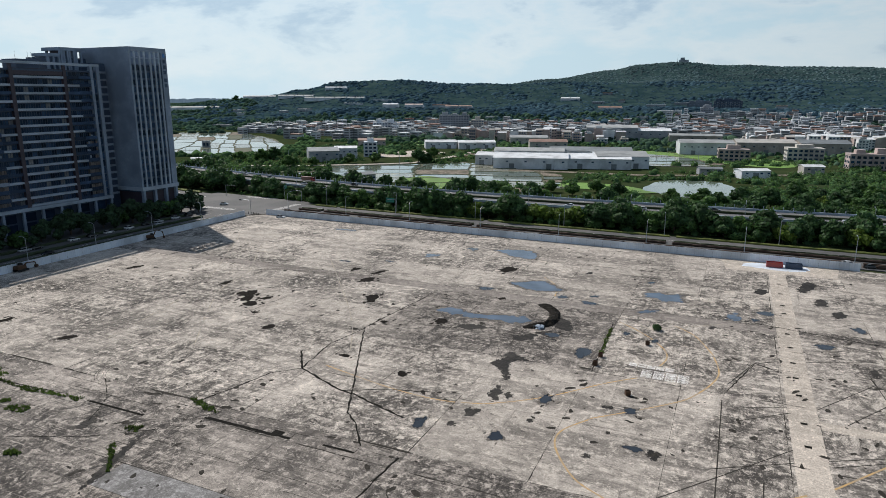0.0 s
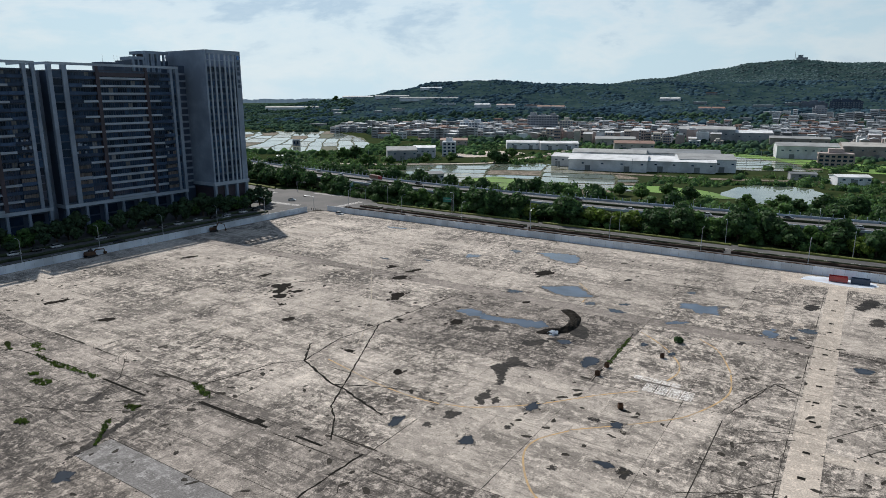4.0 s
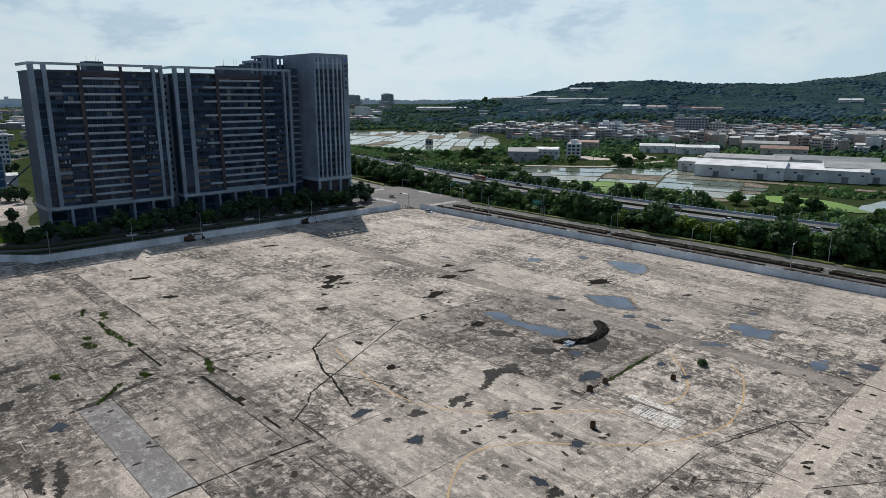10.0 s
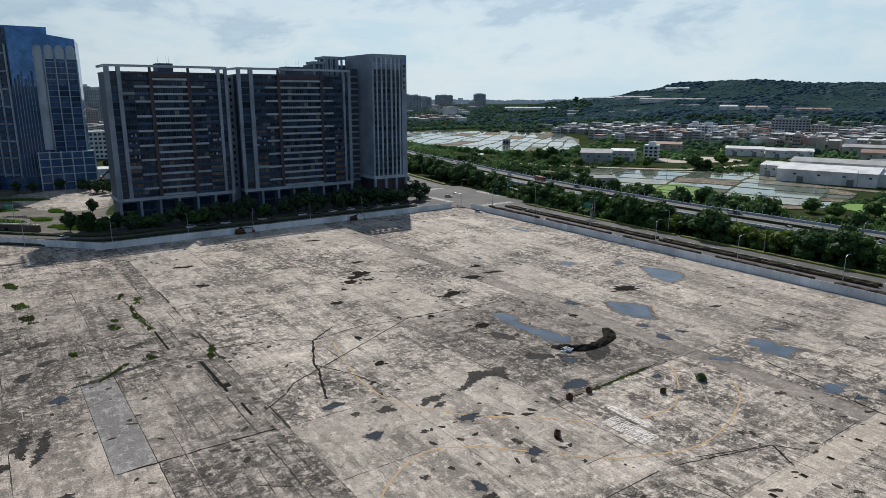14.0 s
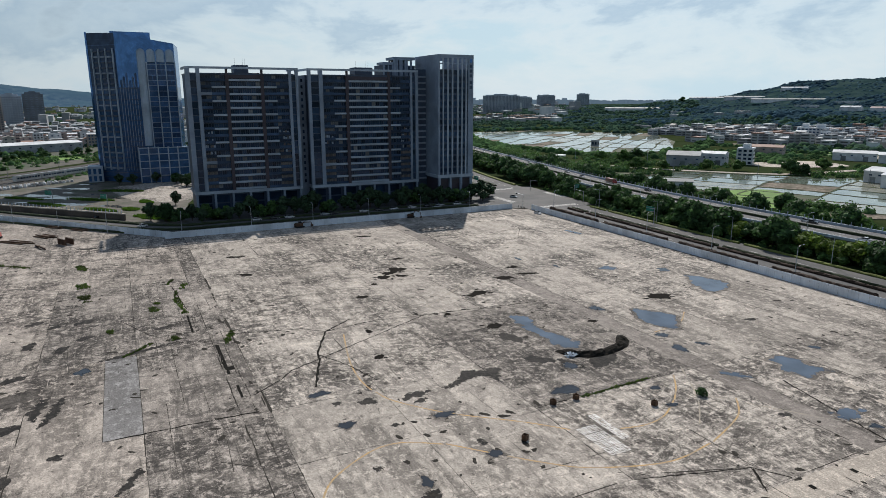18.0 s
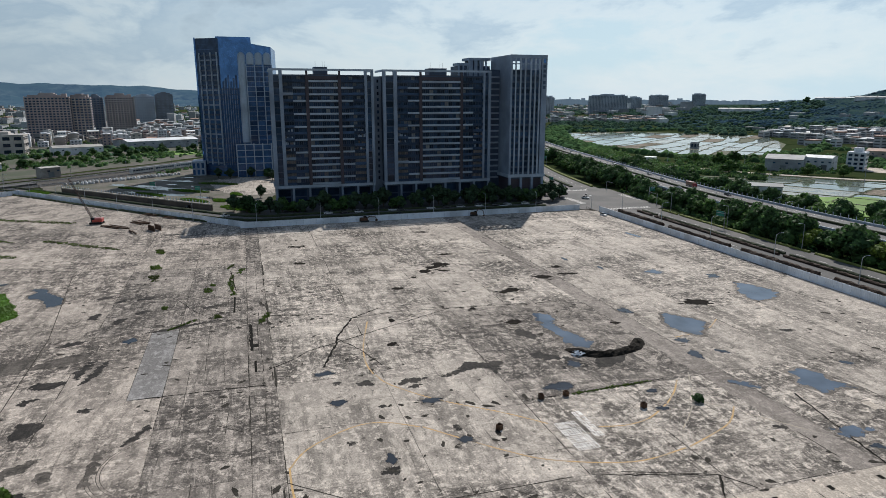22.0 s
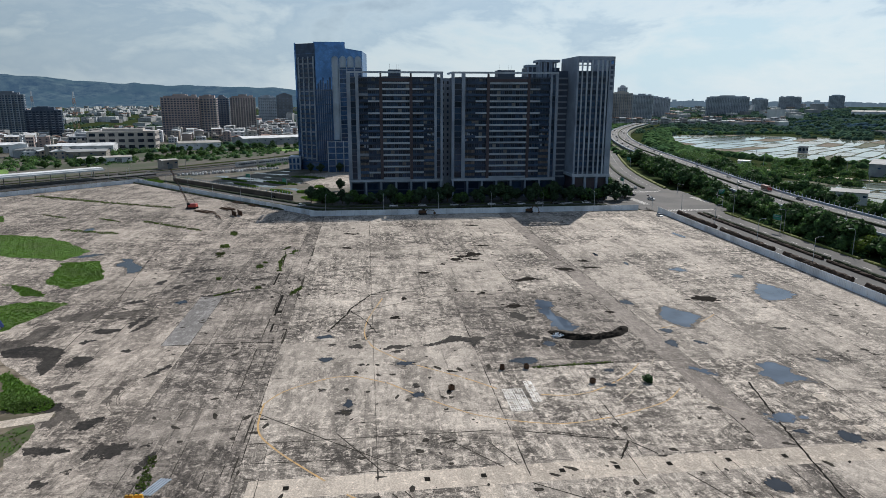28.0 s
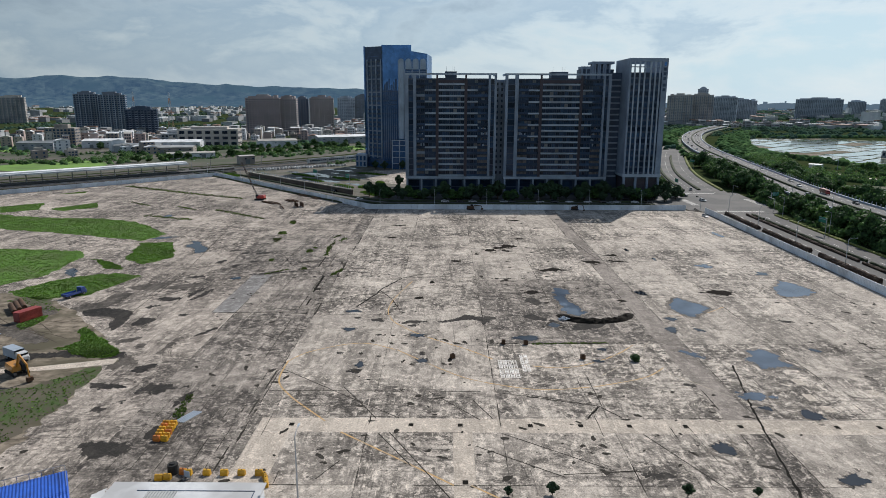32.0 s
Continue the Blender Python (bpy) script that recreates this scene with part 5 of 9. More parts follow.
SAW_CUTS = [
    [(-147, 25.9), (-112.2, 30.5), (-84.3, 34.2), (-64.9, 35), (-33, 36.4)], [(-30.2, 73.4), (-26.5, 77.9)],
    [(1.8, 115.1), (13.1, 124.4)], [(5.2, 123.3), (12.6, 126.6)], [(17.6, 108.8), (36.1, 118.9)], [(17.6, 127.6), (29.2, 144.2), (28.8, 147.4)], [(21.9, 123.2), (30.7, 136.1)], [(-9.2, 83.8), (2.4, 97.7), (12.6, 110.2)], [(0.0, 98.5), (12.6, 106.0)],
    [(31.6, 99), (26.5, 101.8)], [(1.6, 84.5), (1.6, 125)], [(7.7, 86.1), (8.1, 98.2)], [(2.4, 132.7), (7.4, 146.4), (12, 149.5)], [(7.4, 146.4), (12, 143.5)], [(17.6, 151.5), (34.4, 159.5)], [(18, 107), (28, 113)], [(30, 136), (29, 148)]]
CRACKS_C = [
    (0.25, [(-152, 157), (-135, 168), (-105, 172)]), (0.2, [(-165, 215), (-150, 205)])]
for i, (w, pts) in enumerate(CRACKS_A + CRACKS_C):
    crack(pts, w, 40 + i)
crack([(-11.8, 179.3), (8.7, 174.2), (35.6, 168.8)], 0.26, 44)
for pts in SAW_CUTS:
    thing("saw_cut", ribbon(pts, 0.19, 0.0165), M_JOINT, "straight dark filled saw cut in the slab", "saw cut", group="saw cuts")


def painted(pts, w, material, label, seed=0):
    thing("painted_line", ribbon(smooth_line(pts, 12), w, 0.013), material, label, "painted line", group="painted lines")


YEL = "worn yellow line painted on the concrete"
for run in ([(-12.9, 84.6), (-18, 87.9), (-22.7, 95.3), (-23.2, 100.9), (-19.7, 107)], [(-19.6, 107.4), (-8.3, 118.1), (-3.2, 124.8), (0.6, 136.3), (-0.6, 146.6)], [(-0.7, 147.4), (-5.2, 158.5), (-10.4, 164.2)],
            [(-76, 108), (-60, 104.2), (-50, 103), (-44, 103.4)], [(-43, 103.8), (-37.7, 105.7), (-29, 112.6), (-20.3, 122.8), (-14.4, 128.6)], [(-10.9, 136.6), (-10, 141.6), (-11.1, 146.8), (-14.8, 152.8)], [(-15, 153.2), (-19, 157.6), (-23.4, 161.4)],
            [(-13, 84.5), (-3, 85), (4, 88.9), (13.7, 97.2)], [(17.5, 100.5), (25.5, 110.4), (33, 119.5)], [(33, 122), (44, 136)], [(-52, 194), (-46, 186), (-44, 176)]):
    painted(run, 0.32, M_YELLOW, YEL)
for run in ([(-192, 216), (-175, 192), (-165.7, 177), (-152.6, 157), (-140, 130), (-132, 99)], [(-170, 205), (-158, 185), (-142.4, 162), (-135, 140), (-110, 105)], [(-150, 185), (-158.3, 186), (-172, 184)], [(-130, 190), (-90, 140), (-76, 118)], [(-26, 166), (-14, 158), (-6, 150)], [(-15, 159), (0, 170), (8, 176)]):
    painted(run, 0.26, M_OCHRE, "faded pale line painted on the concrete")
vf = []
rg = random.Random(5)
def bar_mark(x, y, L, W):
    """One worn sign that cannot be read: a frame with bars across it."""
    e = 0.24
    q = [(x, x + e, y, y + W), (x + L - e, x + L, y, y + W), (x, x + L, y, y + e * 0.8), (x, x + L, y + W - e * 0.8, y + W)]
    q += [(x + L * u, x + L * u + e, y + 0.1, y + W - 0.1) for u in rg.sample((0.25, 0.4, 0.55, 0.7), 2)]
    if rg.random() < 0.6:
        q.append((x + 0.2, x + L - 0.2, y + W * 0.45, y + W * 0.45 + e * 0.8))
    for x0, x1, y0, y1 in q:
        if rg.random() < 0.93:
            vf.append(([(x0, y0, 0.014 + 1e-5 * len(vf)), (x1, y0, 0.014 + 1e-5 * len(vf)), (x1, y1, 0.014 + 1e-5 * len(vf)), (x0, y1, 0.014 + 1e-5 * len(vf))], [(0, 1, 2, 3)]))


for row in range(4):
    for col in range(4):
        bar_mark(-14.0 + 2.38 * row, 129.5 + 1.04 * col, 2.1, 0.86)
for row in range(5):
    for col in range(2):
        bar_mark(-17.0 + 1.85 * row, 134.4 + 0.95 * col, 1.6, 0.72)
thing("painted_lettering", joined(*vf), M_BLOCKPAINT, "block of worn white painted marks on the slab", "painted marking", kind="stuff")


# ---- pits and gratings ----
def pit(x, y, w=1.1, h=0.85):
    # a flat plate on the slab; its dark colour imitates the pit's shade
    p = thing("manhole", boxes((-w / 2, w / 2, -h / 2, h / 2, 0.004, 0.022)), M_CRACK, "open dark manhole in the pale strip", "manhole", group="manholes in the pale strip", m=pose(x, y, 0))
    e = 0.16
    part("rim", boxes((-w / 2 - e, w / 2 + e, h / 2, h / 2 + e, 0.004, 0.05), (-w / 2 - e, w / 2 + e, -h / 2 - e, -h / 2, 0.004, 0.05), (-w / 2 - e, -w / 2, -h / 2, h / 2, 0.004, 0.05), (w / 2, w / 2 + e, -h / 2, h / 2, 0.004, 0.05)), M_STRIP, p)


for y in (91.7, 112.3, 120.8, 132.9, 141.6, 150, 159.7, 169.2, 185.8, 193.1, 205, 216):
    pit(15.0, y)
pit(32.3, 121.2)
for x, y, L, W in ((-73, 80.4, 18, 1.7), (-54.8, 81.0, 6, 1.8), (-100, 76.0, 14, 1.2)):
    # the channel is a flat dark plate, coloured as its shaded inside
    gch = thing("drain_channel", boxes((-L / 2, L / 2, -W / 2, W / 2, 0.004, 0.02)), M_CRACK, "long open drain channel with a broken cover", "drain", group="drain channels", m=pose(x, y, 0))
    for k in range(int(L / 2)):
        if k % 9 != 7:
            part("cover", boxes((-L / 2 + 2 * k + 0.06, -L / 2 + 2 * k + 1.97, -W / 2 + 0.5, W / 2 - 0.12, 0.02, 0.06)), M_SLAB_GREY, gch)


# tyre swirls, edges of the screed patch and a lime spill by the gate
sw = []
for cx, cy, r0, a0, a1 in ((-110, 90, 6.5, 2.4, 4.6), (-20, 66, 9, 3.4, 5.6), (-140, 120, 10, 1.0, 2.8)):
    for q in (0, 0.5, 1.6, 2.1):
        n = 26
        sw.append(ribbon([(cx + (r0 + q) * math.cos(a0 + (a1 - a0) * i / n), cy + (r0 + q) * math.sin(a0 + (a1 - a0) * i / n)) for i in range(n + 1)], [0.03 + 0.08 * math.sin(math.pi * i / n) for i in range(n + 1)], 0.0115 + 1e-5 * len(sw)))
thing("tyre_marks", joined(*sw), M_JOINT, "curved dark tyre marks on the concrete", "tyre marks", kind="stuff")
for pts in ([(-83, 56.75), (-45, 56.75)], [(-83, 63.05), (-45, 63.05)]):
    thing("saw_cut", ribbon(pts, 0.09, 0.0165), M_JOINT, "thin dark edge of the screed patch", "saw cut", group="saw cuts")
crack([(-45, 57), (-45, 72), (-44.6, 82)], 0.35, 142)
crack([(-82.5, 79.5), (-70, 79.4), (-64, 79.6)], 0.45, 143)
thing("lime_spill", fan(fray([(4.5, 236), (7.5, 240.6), (12, 241.6), (22, 242), (24.5, 240), (23, 235.4), (15, 233.6), (10.6, 235)], 2, 0.8), 0.0145), M_FENCE, "spill of white lime round the skips", "spill")

# ---- rubble and small things on the slab ----
def lumpy(pts, w, h, seed, n=9):
    """A ridge of loose earth along a line."""
    r = random.Random(seed)
    q = along(pts, 0.6)
    v, f = [], []
    for i, (x, y, a) in enumerate(q):
        e = min(1.0, (i + 0.3) / 5, (len(q) - i - 0.7) / 5)
        for k in range(n):
            u = k / (n - 1) * 2 - 1
            d = u * w / 2 * (0.5 + 0.5 * e) * r.uniform(0.9, 1.1)
            v.append((x - math.sin(a) * d + r.uniform(-.1, .1), y + math.cos(a) * d, max(0.0, (1 - u * u) * h * max(e, 0.1) * r.uniform(0.7, 1.25)) + 0.005))
    for i in range(len(q) - 1):
        for k in range(n - 1):
            f.append((n * i + k, n * i + n + k, n * i + n + k + 1, n * i + k + 1))
    return v, f


M_EARTH = mat("dark_wet_earth", (0.012, 0.0105, 0.009), (0.030, 0.026, 0.021), 1.5, 0.3, 0.95, bump=0.9, dist=0.2, spec=0.1)
thing("earth_ridge", lumpy(smooth_line([(-46, 167), (-43.4, 165.4), (-40.6, 162.3), (-39.2, 157), (-39.6, 152.6), (-42, 149.2), (-45, 147.6)], 8), 3.0, 0.9, 3), M_EARTH, "curved ridge of dark wet earth beside a puddle", "earth heap")
rub = thing("white_rubble", None, None, "broken white slabs on the earth ridge", "rubble")
for i in range(46):
    a, q = rg.uniform(0, 6.28), math.sqrt(rg.random())
    e = rg.uniform(0.5, 1.1)
    part("slab_piece", boxes((-0.42 * e, 0.42 * e, -0.26 * e, 0.26 * e, 0, 0.1)), M_FW, rub, m=pose(-41.0 + 1.5 * q * math.cos(a), 148.9 + 1.75 * q * math.sin(a), 0.10 + 0.62 * (1 - q) + 0.12 * rg.random(), rg.uniform(-32, 32), rg.uniform(-32, 32), math.degrees(rg.uniform(0, 6.28))))
M_RUST = mat("rusty_brown_steel", (0.06, 0.032, 0.018), (0.13, 0.065, 0.032), 2, 0.4, 0.8, 0.2)
for x, y, rz in ((-23.4, 136.7, 4), (-23.6, 131.6, -6), (-14.9, 148.1, 12), (-15.0, 119.8, 30)):
    bx = thing("steel_crate", boxes((-0.55, 0.55, -0.55, 0.55, 0.0, 0.06)), M_RUST, "rusty open steel crate standing on the slab", "crate", group="steel crates", m=pose(x, y, 0.012, 0, 0, rz) @ Matrix.Scale(0.8, 4))
    for u in (0, 90, 180, 270):
        part("side", boxes((-0.55, 0.55, 0.49, 0.55, 0.06, 1.15)), M_RUST, bx, m=pose(0, 0, 0, 0, 0, u))

# ---- trees ----
def leaf_cloud(blobs, n, size, seed, spread=1.0):
    """Many small leaf sprays on and inside a set of ellipsoids (x, y, z, rx, rz)."""
    g = np.random.default_rng(seed)
    w = np.array([b[3] ** 2 for b in blobs])
    pick = g.choice(len(blobs), n, p=w / w.sum())
    B = np.array(blobs)[pick]
    d = g.normal(size=(n, 3))
    d /= np.linalg.norm(d, axis=1)[:, None]
    rad = g.uniform(0.62, 1.06, n)[:, None] ** 0.6
    c = B[:, :3] + d * rad * np.stack([B[:, 3], B[:, 3], B[:, 4]], 1) * spread
    nrm = d + g.normal(size=(n, 3)) * 0.55
    nrm /= np.linalg.norm(nrm, axis=1)[:, None]
    u = np.cross(nrm, g.normal(size=(n, 3)))
    u /= np.linalg.norm(u, axis=1)[:, None]
    v = np.cross(nrm, u)
    s = size * g.uniform(0.6, 1.3, n)[:, None]
    t = s * g.uniform(0.5, 0.9, n)[:, None]
    quad = np.stack([c - u * s, c - v * t, c + u * s * 0.9, c + v * t + nrm * s * 0.3], 1).reshape(-1, 3)
    return [tuple(q) for q in quad], [(4 * i, 4 * i + 1, 4 * i + 2, 4 * i + 3) for i in range(n)]


def core(blobs, seed):
    """Dim inner masses that close the crown."""
    r = random.Random(seed)
    out = []
    for x, y, z, rx, rz in blobs:
        v, f = [], []
        for k in range(1, 5):
            for i in range(7):
                a, e = 2 * math.pi * (i + 0.5 * (k % 2)) / 7, math.pi * k / 5
                q = 0.80 * r.uniform(0.8, 1.1)
                v.append((x + rx * q * math.sin(e) * math.cos(a), y + rx * q * math.sin(e) * math.sin(a), z + rz * q * math.cos(e)))
        v += [(x, y, z + rz * 0.8), (x, y, z - rz * 0.8)]
        f += [(7 * k + i, 7 * k + 7 + i, 7 * k + 7 + (i + 1) % 7, 7 * k + (i + 1) % 7) for k in range(3) for i in range(7)]
        f += [(28, i, (i + 1) % 7) for i in range(7)] + [(29, 21 + (i + 1) % 7, 21 + i) for i in range(7)]
        out.append((v, f))
    return joined(*out)


def tree_kind(seed, h, spread, nblob, leaf, name, label, leaves=900, size=0.62, stem=0.14):
    r = random.Random(seed)
    t = thing(name, None, None, label, "tree", group="roadside trees")
    bl = []
    for i in range(nblob):
        a, d = 2.4 * i + r.uniform(-.5, .5), spread * (0.12 + 0.62 * math.sqrt((i + 0.3) / nblob)) * r.uniform(0.8, 1.1)
        zz = h * (stem + 0.08 + (0.88 - stem - 0.20) * r.random() * (1.15 - 0.55 * d / spread))
        rr = spread * r.uniform(0.36, 0.54)
        bl.append((d * math.cos(a), d * math.sin(a), zz, rr, rr * r.uniform(0.62, 0.9)))
    bl.append((0, 0, h * 0.78, spread * 0.45, h * 0.2))
    bl.append((0, 0, h * 0.45, spread * 0.6, h * 0.28))
    limbs = [tube((0, 0, -0.4), (r.uniform(-.3, .3), r.uniform(-.3, .3), h * 0.45), 0.035 * h, 0.022 * h, 7)]
    for b in bl[:6]:
        limbs.append(tube((0, 0, h * r.uniform(0.25, 0.42)), (b[0] * 0.9, b[1] * 0.9, b[2]), 0.016 * h, 0.006 * h, 5))
    part("trunk", joined(*limbs), M_BARK, t)
    part("crown", joined(leaf_cloud(bl, leaves, size, seed), core(bl, seed)), leaf, t)
    return t


M_STREETLEAF = mat("leaves_street", (0.016, 0.040, 0.020), (0.05, 0.092, 0.036), 0.7, 0.12, 0.7, bump=0.0, island=0.5, spec=0.3)
LBL = {0: "broad dark green roadside tree", 1: "rounded leafy green tree by the road", 2: "yellowish green leafy tree"}
KINDS = [tree_kind(1, 8.5, 4.6, 9, M_LEAF[0], "tree", LBL[0]), tree_kind(2, 7.2, 4.2, 8, M_LEAF[1], "tree", LBL[1]), tree_kind(3, 9.6, 5.2, 11, M_LEAF[0], "tree", LBL[0], 1100), tree_kind(4, 6.4, 4.4, 8, M_LEAF[2], "tree", LBL[2]),
         tree_kind(5, 5.4, 3.4, 7, M_LEAF[1], "tree", LBL[1], 620), tree_kind(6, 8.0, 3.2, 9, M_STREETLEAF, "tree", "slim dark green street tree", 700, stem=0.26)]
for q, kd in enumerate(KINDS):
    kd.matrix_basis = pose(-330 - 14 * q, 318 + 3.4 * q, -0.2)
tr = random.Random(77)


def plant(x, y, z=-0.2, kinds=(0, 1, 2, 3, 4), s=1.0):
    k = KINDS[tr.choice(kinds)]
    sc = s * tr.uniform(0.78, 1.22)
    copy_thing(k, pose(x, y, z, 0, 0, tr.uniform(0, 360)) @ Matrix.Diagonal((sc * tr.uniform(0.9, 1.15), sc * tr.uniform(0.9, 1.15), sc, 1)))


def belt(pts, step, wide, kinds, s=1.0, keep=0.9, z=-0.2):
    for x, y, a in along(pts, step):
        if tr.random() < keep:
            o = tr.uniform(-wide, wide)
            plant(x - math.sin(a) * o + tr.uniform(-2, 2), y + math.cos(a) * o, z, kinds, s)


# between the dual carriageway and the expressway
belt([(140, 282), (40, 284), (-60, 285), (-150, 287)], 6.8, 2.5, (0, 1, 3, 2, 0), 1.2, 0.95)
belt([(140, 291), (30, 291), (-60, 289)], 8.5, 2.5, (0, 2, 1), 1.25, 0.88)
belt([(-150, 288), (-200, 293), (-260, 303)], 7.0, 3, (0, 1, 2), 1.1, 0.93)
belt([(-270, 309), (-330, 319), (-400, 333)], 6.5, 5, (0, 1, 2), 1.25, 0.95)
belt([(-290, 303), (-360, 318), (-440, 338)], 8.0, 4, (0, 2, 1), 1.2, 0.92)
# far side of the expressway
belt([(150, 338), (60, 332), (-40, 329), (-120, 331)], 10, 5, (0, 1, 2, 4), 1.25, 0.85)
belt([(-120, 335), (-200, 338), (-300, 352), (-400, 374)], 10, 7, (0, 1, 2), 1.2, 0.9)
for x, y in ((-318, 448), (-300, 474), (-286, 492), (-390, 470), (-398, 452), (-384, 480), (-330, 430), (-250, 505), (-244, 512), (-262, 560), (-190, 360), (-176, 352), (-140, 352), (-128, 360), (-60, 372), (-85, 372), (-100, 380), (-30, 360), (-15, 366), (5, 372), (-75, 390)):
    plant(x, y, kinds=(0, 1, 2), s=1.2)
for _ in range(95):
    x, y = tr.uniform(-20, 230), tr.uniform(342, 440)
    if y < 372 or (x > 30 and noise.noise(Vector((x * 0.02, y * 0.02, 8))) > -0.1):
        plant(x, y, kinds=(0, 1, 2, 3), s=1.15)
# before the apartment blocks and along the street
for y in range(92, 246, 5):
    plant(-247.5 + tr.uniform(-2, 2), y + tr.uniform(-1, 1), kinds=(5, 5, 4), s=1.15)
for y in range(95, 240, 12):
    plant(-239.5, y + tr.uniform(-2, 2), kinds=(5,), s=0.75)
for x, y in ((-262, 249), (-256, 252), (-268, 247), (-250, 249), (-280, 250), (-246, 86), (-252, 80), (-258, 74), (-262, 82), (-398, 70), (-402, 84), (-404, 62), (-395, 96)):
    plant(x, y, kinds=(5, 0), s=0.9)
for x, y in ((-384, 98), (-378, 104), (-372, 100), (-388, 106), (-366, 106), (-520, 128), (-540, 136), (-700, 150), (-720, 160), (-740, 166), (-300, 88)):
    plant(x, y, kinds=(5, 0), s=1.0)
# foreground tops at the site road
for x, y in ((35.6, 127.2), (35.2, 133.5), (35.4, 152.7), (35.3, 162.7)):
    plant(x, y, z=0.0, kinds=(5,), s=0.24)

# undergrowth between the roadside trees: leafy mounds as one mass
ug = random.Random(8)
mounds = []
for line, wide, lo, hi in (([(150, 286), (30, 287), (-60, 287), (-150, 288), (-262, 303)], 7.5, 1.6, 3.2), ([(150, 336), (30, 331), (-60, 330), (-130, 333), (-300, 352), (-400, 372)], 7, 1.6, 3.4), ([(-270, 306), (-400, 332), (-440, 342)], 7, 1.6, 3.2)):
    for x, y, a in along(line, 2.6):
        o = ug.uniform(-wide, wide)
        r0 = ug.uniform(lo, hi)
        mounds.append((x - math.sin(a) * o, y + math.cos(a) * o, r0 * 0.45, r0, r0 * 0.8))
thing("undergrowth", joined(leaf_cloud(mounds, 26000, 0.5, 21), core(mounds, 22)), M_LEAF[1], "dense green shrubs below the roadside trees", "shrubs", kind="stuff")

# ---- wooded hills and the plain: far clumps ----
def far_woods(name, spots, label, leaf, seed, rise=1.0):
    """Clumps of tree crowns as one mass: a low dome of four rings each."""
    g = random.Random(seed)
    v, f = [], []
    for x, y, z, r in spots:
        k = len(v)
        ph = g.uniform(0, 6.28)
        for ring, (rr, zz) in enumerate(((1.0, 0.05), (0.72, 0.62 * rise))):
            for i in range(5):
                a = ph + i * 1.2566 + 0.6 * ring
                q = rr * r * g.uniform(0.7, 1.25)
                v.append((x + q * math.cos(a), y + q * math.sin(a), z + zz * r * g.uniform(0.75, 1.3)))
        v.append((x + g.uniform(-.2, .2) * r, y + g.uniform(-.2, .2) * r, z + r * rise * g.uniform(0.8, 1.15)))
        for i in range(5):
            a, b = k + i, k + (i + 1) % 5
            f += [(a, b, b + 5, a + 5), (a + 5, b + 5, k + 10)]
    return thing(name, (v, f), leaf, label, "woodland", kind="stuff", smooth=True)


wr = random.Random(4)
# hill leaves shifted to blue: distance haze put into the base colour
M_FARWOOD_HAZED = mat("hazed_far_foliage", (0.022, 0.048, 0.074), (0.062, 0.108, 0.129), 0.02, 0.003, 0.9, c=(0.030, 0.058, 0.080), bump=0.6, dist=1.5, island=0.28, spec=0.0)
M_GROVE = mat("grove_foliage", (0.030, 0.066, 0.030), (0.085, 0.145, 0.055), 0.2, 0.02, 0.9, c=(0.045, 0.09, 0.040), bump=0.6, dist=0.8, island=0.45, spec=0.0)
M_PLAINWOOD = mat("plain_foliage", (0.028, 0.058, 0.040), (0.075, 0.122, 0.075), 0.12, 0.01, 0.9, c=(0.038, 0.072, 0.058), bump=0.6, dist=0.8, island=0.4, spec=0.0)
spots = []
while len(spots) < 46000:
    b, d = radians(wr.uniform(-50, 24)), math.sqrt(wr.uniform(1080 ** 2, 2300 ** 2))
    x, y = d * math.sin(b), d * math.cos(b)
    z = land(x, y)
    if z > 2 + 6 * wr.random():
        k = 1.25 if noise.noise(Vector((x * 0.006, y * 0.006, 3))) > 0.1 else 0.8
        spots.append((x, y, z - 2.8, k * wr.choice((2.4, 3.2, 4.2, 6.4)) * wr.uniform(0.8, 1.2) * (1.3 if d < 1420 else 1.0)))
far_woods("hill_woods", spots, "dense dark green woods on the hillside", M_FARWOOD_HAZED, 5, 0.75)
spots = []
while len(spots) < 15000:
    b, d = radians(wr.uniform(-24, 24)), wr.uniform(2300, 3400)
    x, y = d * math.sin(b), d * math.cos(b)
    z = land(x, y)
    if z > 60:
        spots.append((x, y, z - 3, wr.uniform(4, 9)))
# ridge leaves paler and bluer still, again haze painted as colour
M_RIDGE_HAZED = mat("hazed_ridge_foliage", (0.058, 0.095, 0.108), (0.11, 0.158, 0.155), 0.05, 0.004, 0.9, bump=0.4, dist=2.0, island=0.25, spec=0.0)
far_woods("ridge_woods", spots, "wooded ridge on the skyline", M_RIDGE_HAZED, 6, 0.7)
def mass(pts, wide, per, lo, hi, out):
    for x, y, a in along(pts, 5.0):
        for _ in range(per):
            o = wr.uniform(-wide, wide)
            out.append((x - math.sin(a) * o + wr.uniform(-3, 3), y + math.cos(a) * o, -1.0, wr.uniform(lo, hi)))


spots = []
mass([(150, 286), (30, 287), (-60, 287), (-150, 288), (-260, 302)], 7, 2, 1.4, 2.6, spots)
mass([(150, 334), (30, 330), (-60, 329), (-130, 332), (-300, 350)], 6, 2, 1.4, 3.0, spots)
mass([(-440, 345), (-540, 368), (-680, 408), (-850, 465)], 9, 3, 3.5, 6, spots)
mass([(-300, 362), (-420, 392), (-540, 428), (-620, 452)], 9, 3, 3.2, 6, spots)
mass([(-440, 400), (-560, 432), (-700, 474), (-880, 556), (-1020, 640)], 16, 4, 4, 7, spots)
mass([(-700, 390), (-900, 450), (-1200, 620)], 16, 3, 5, 8, spots)
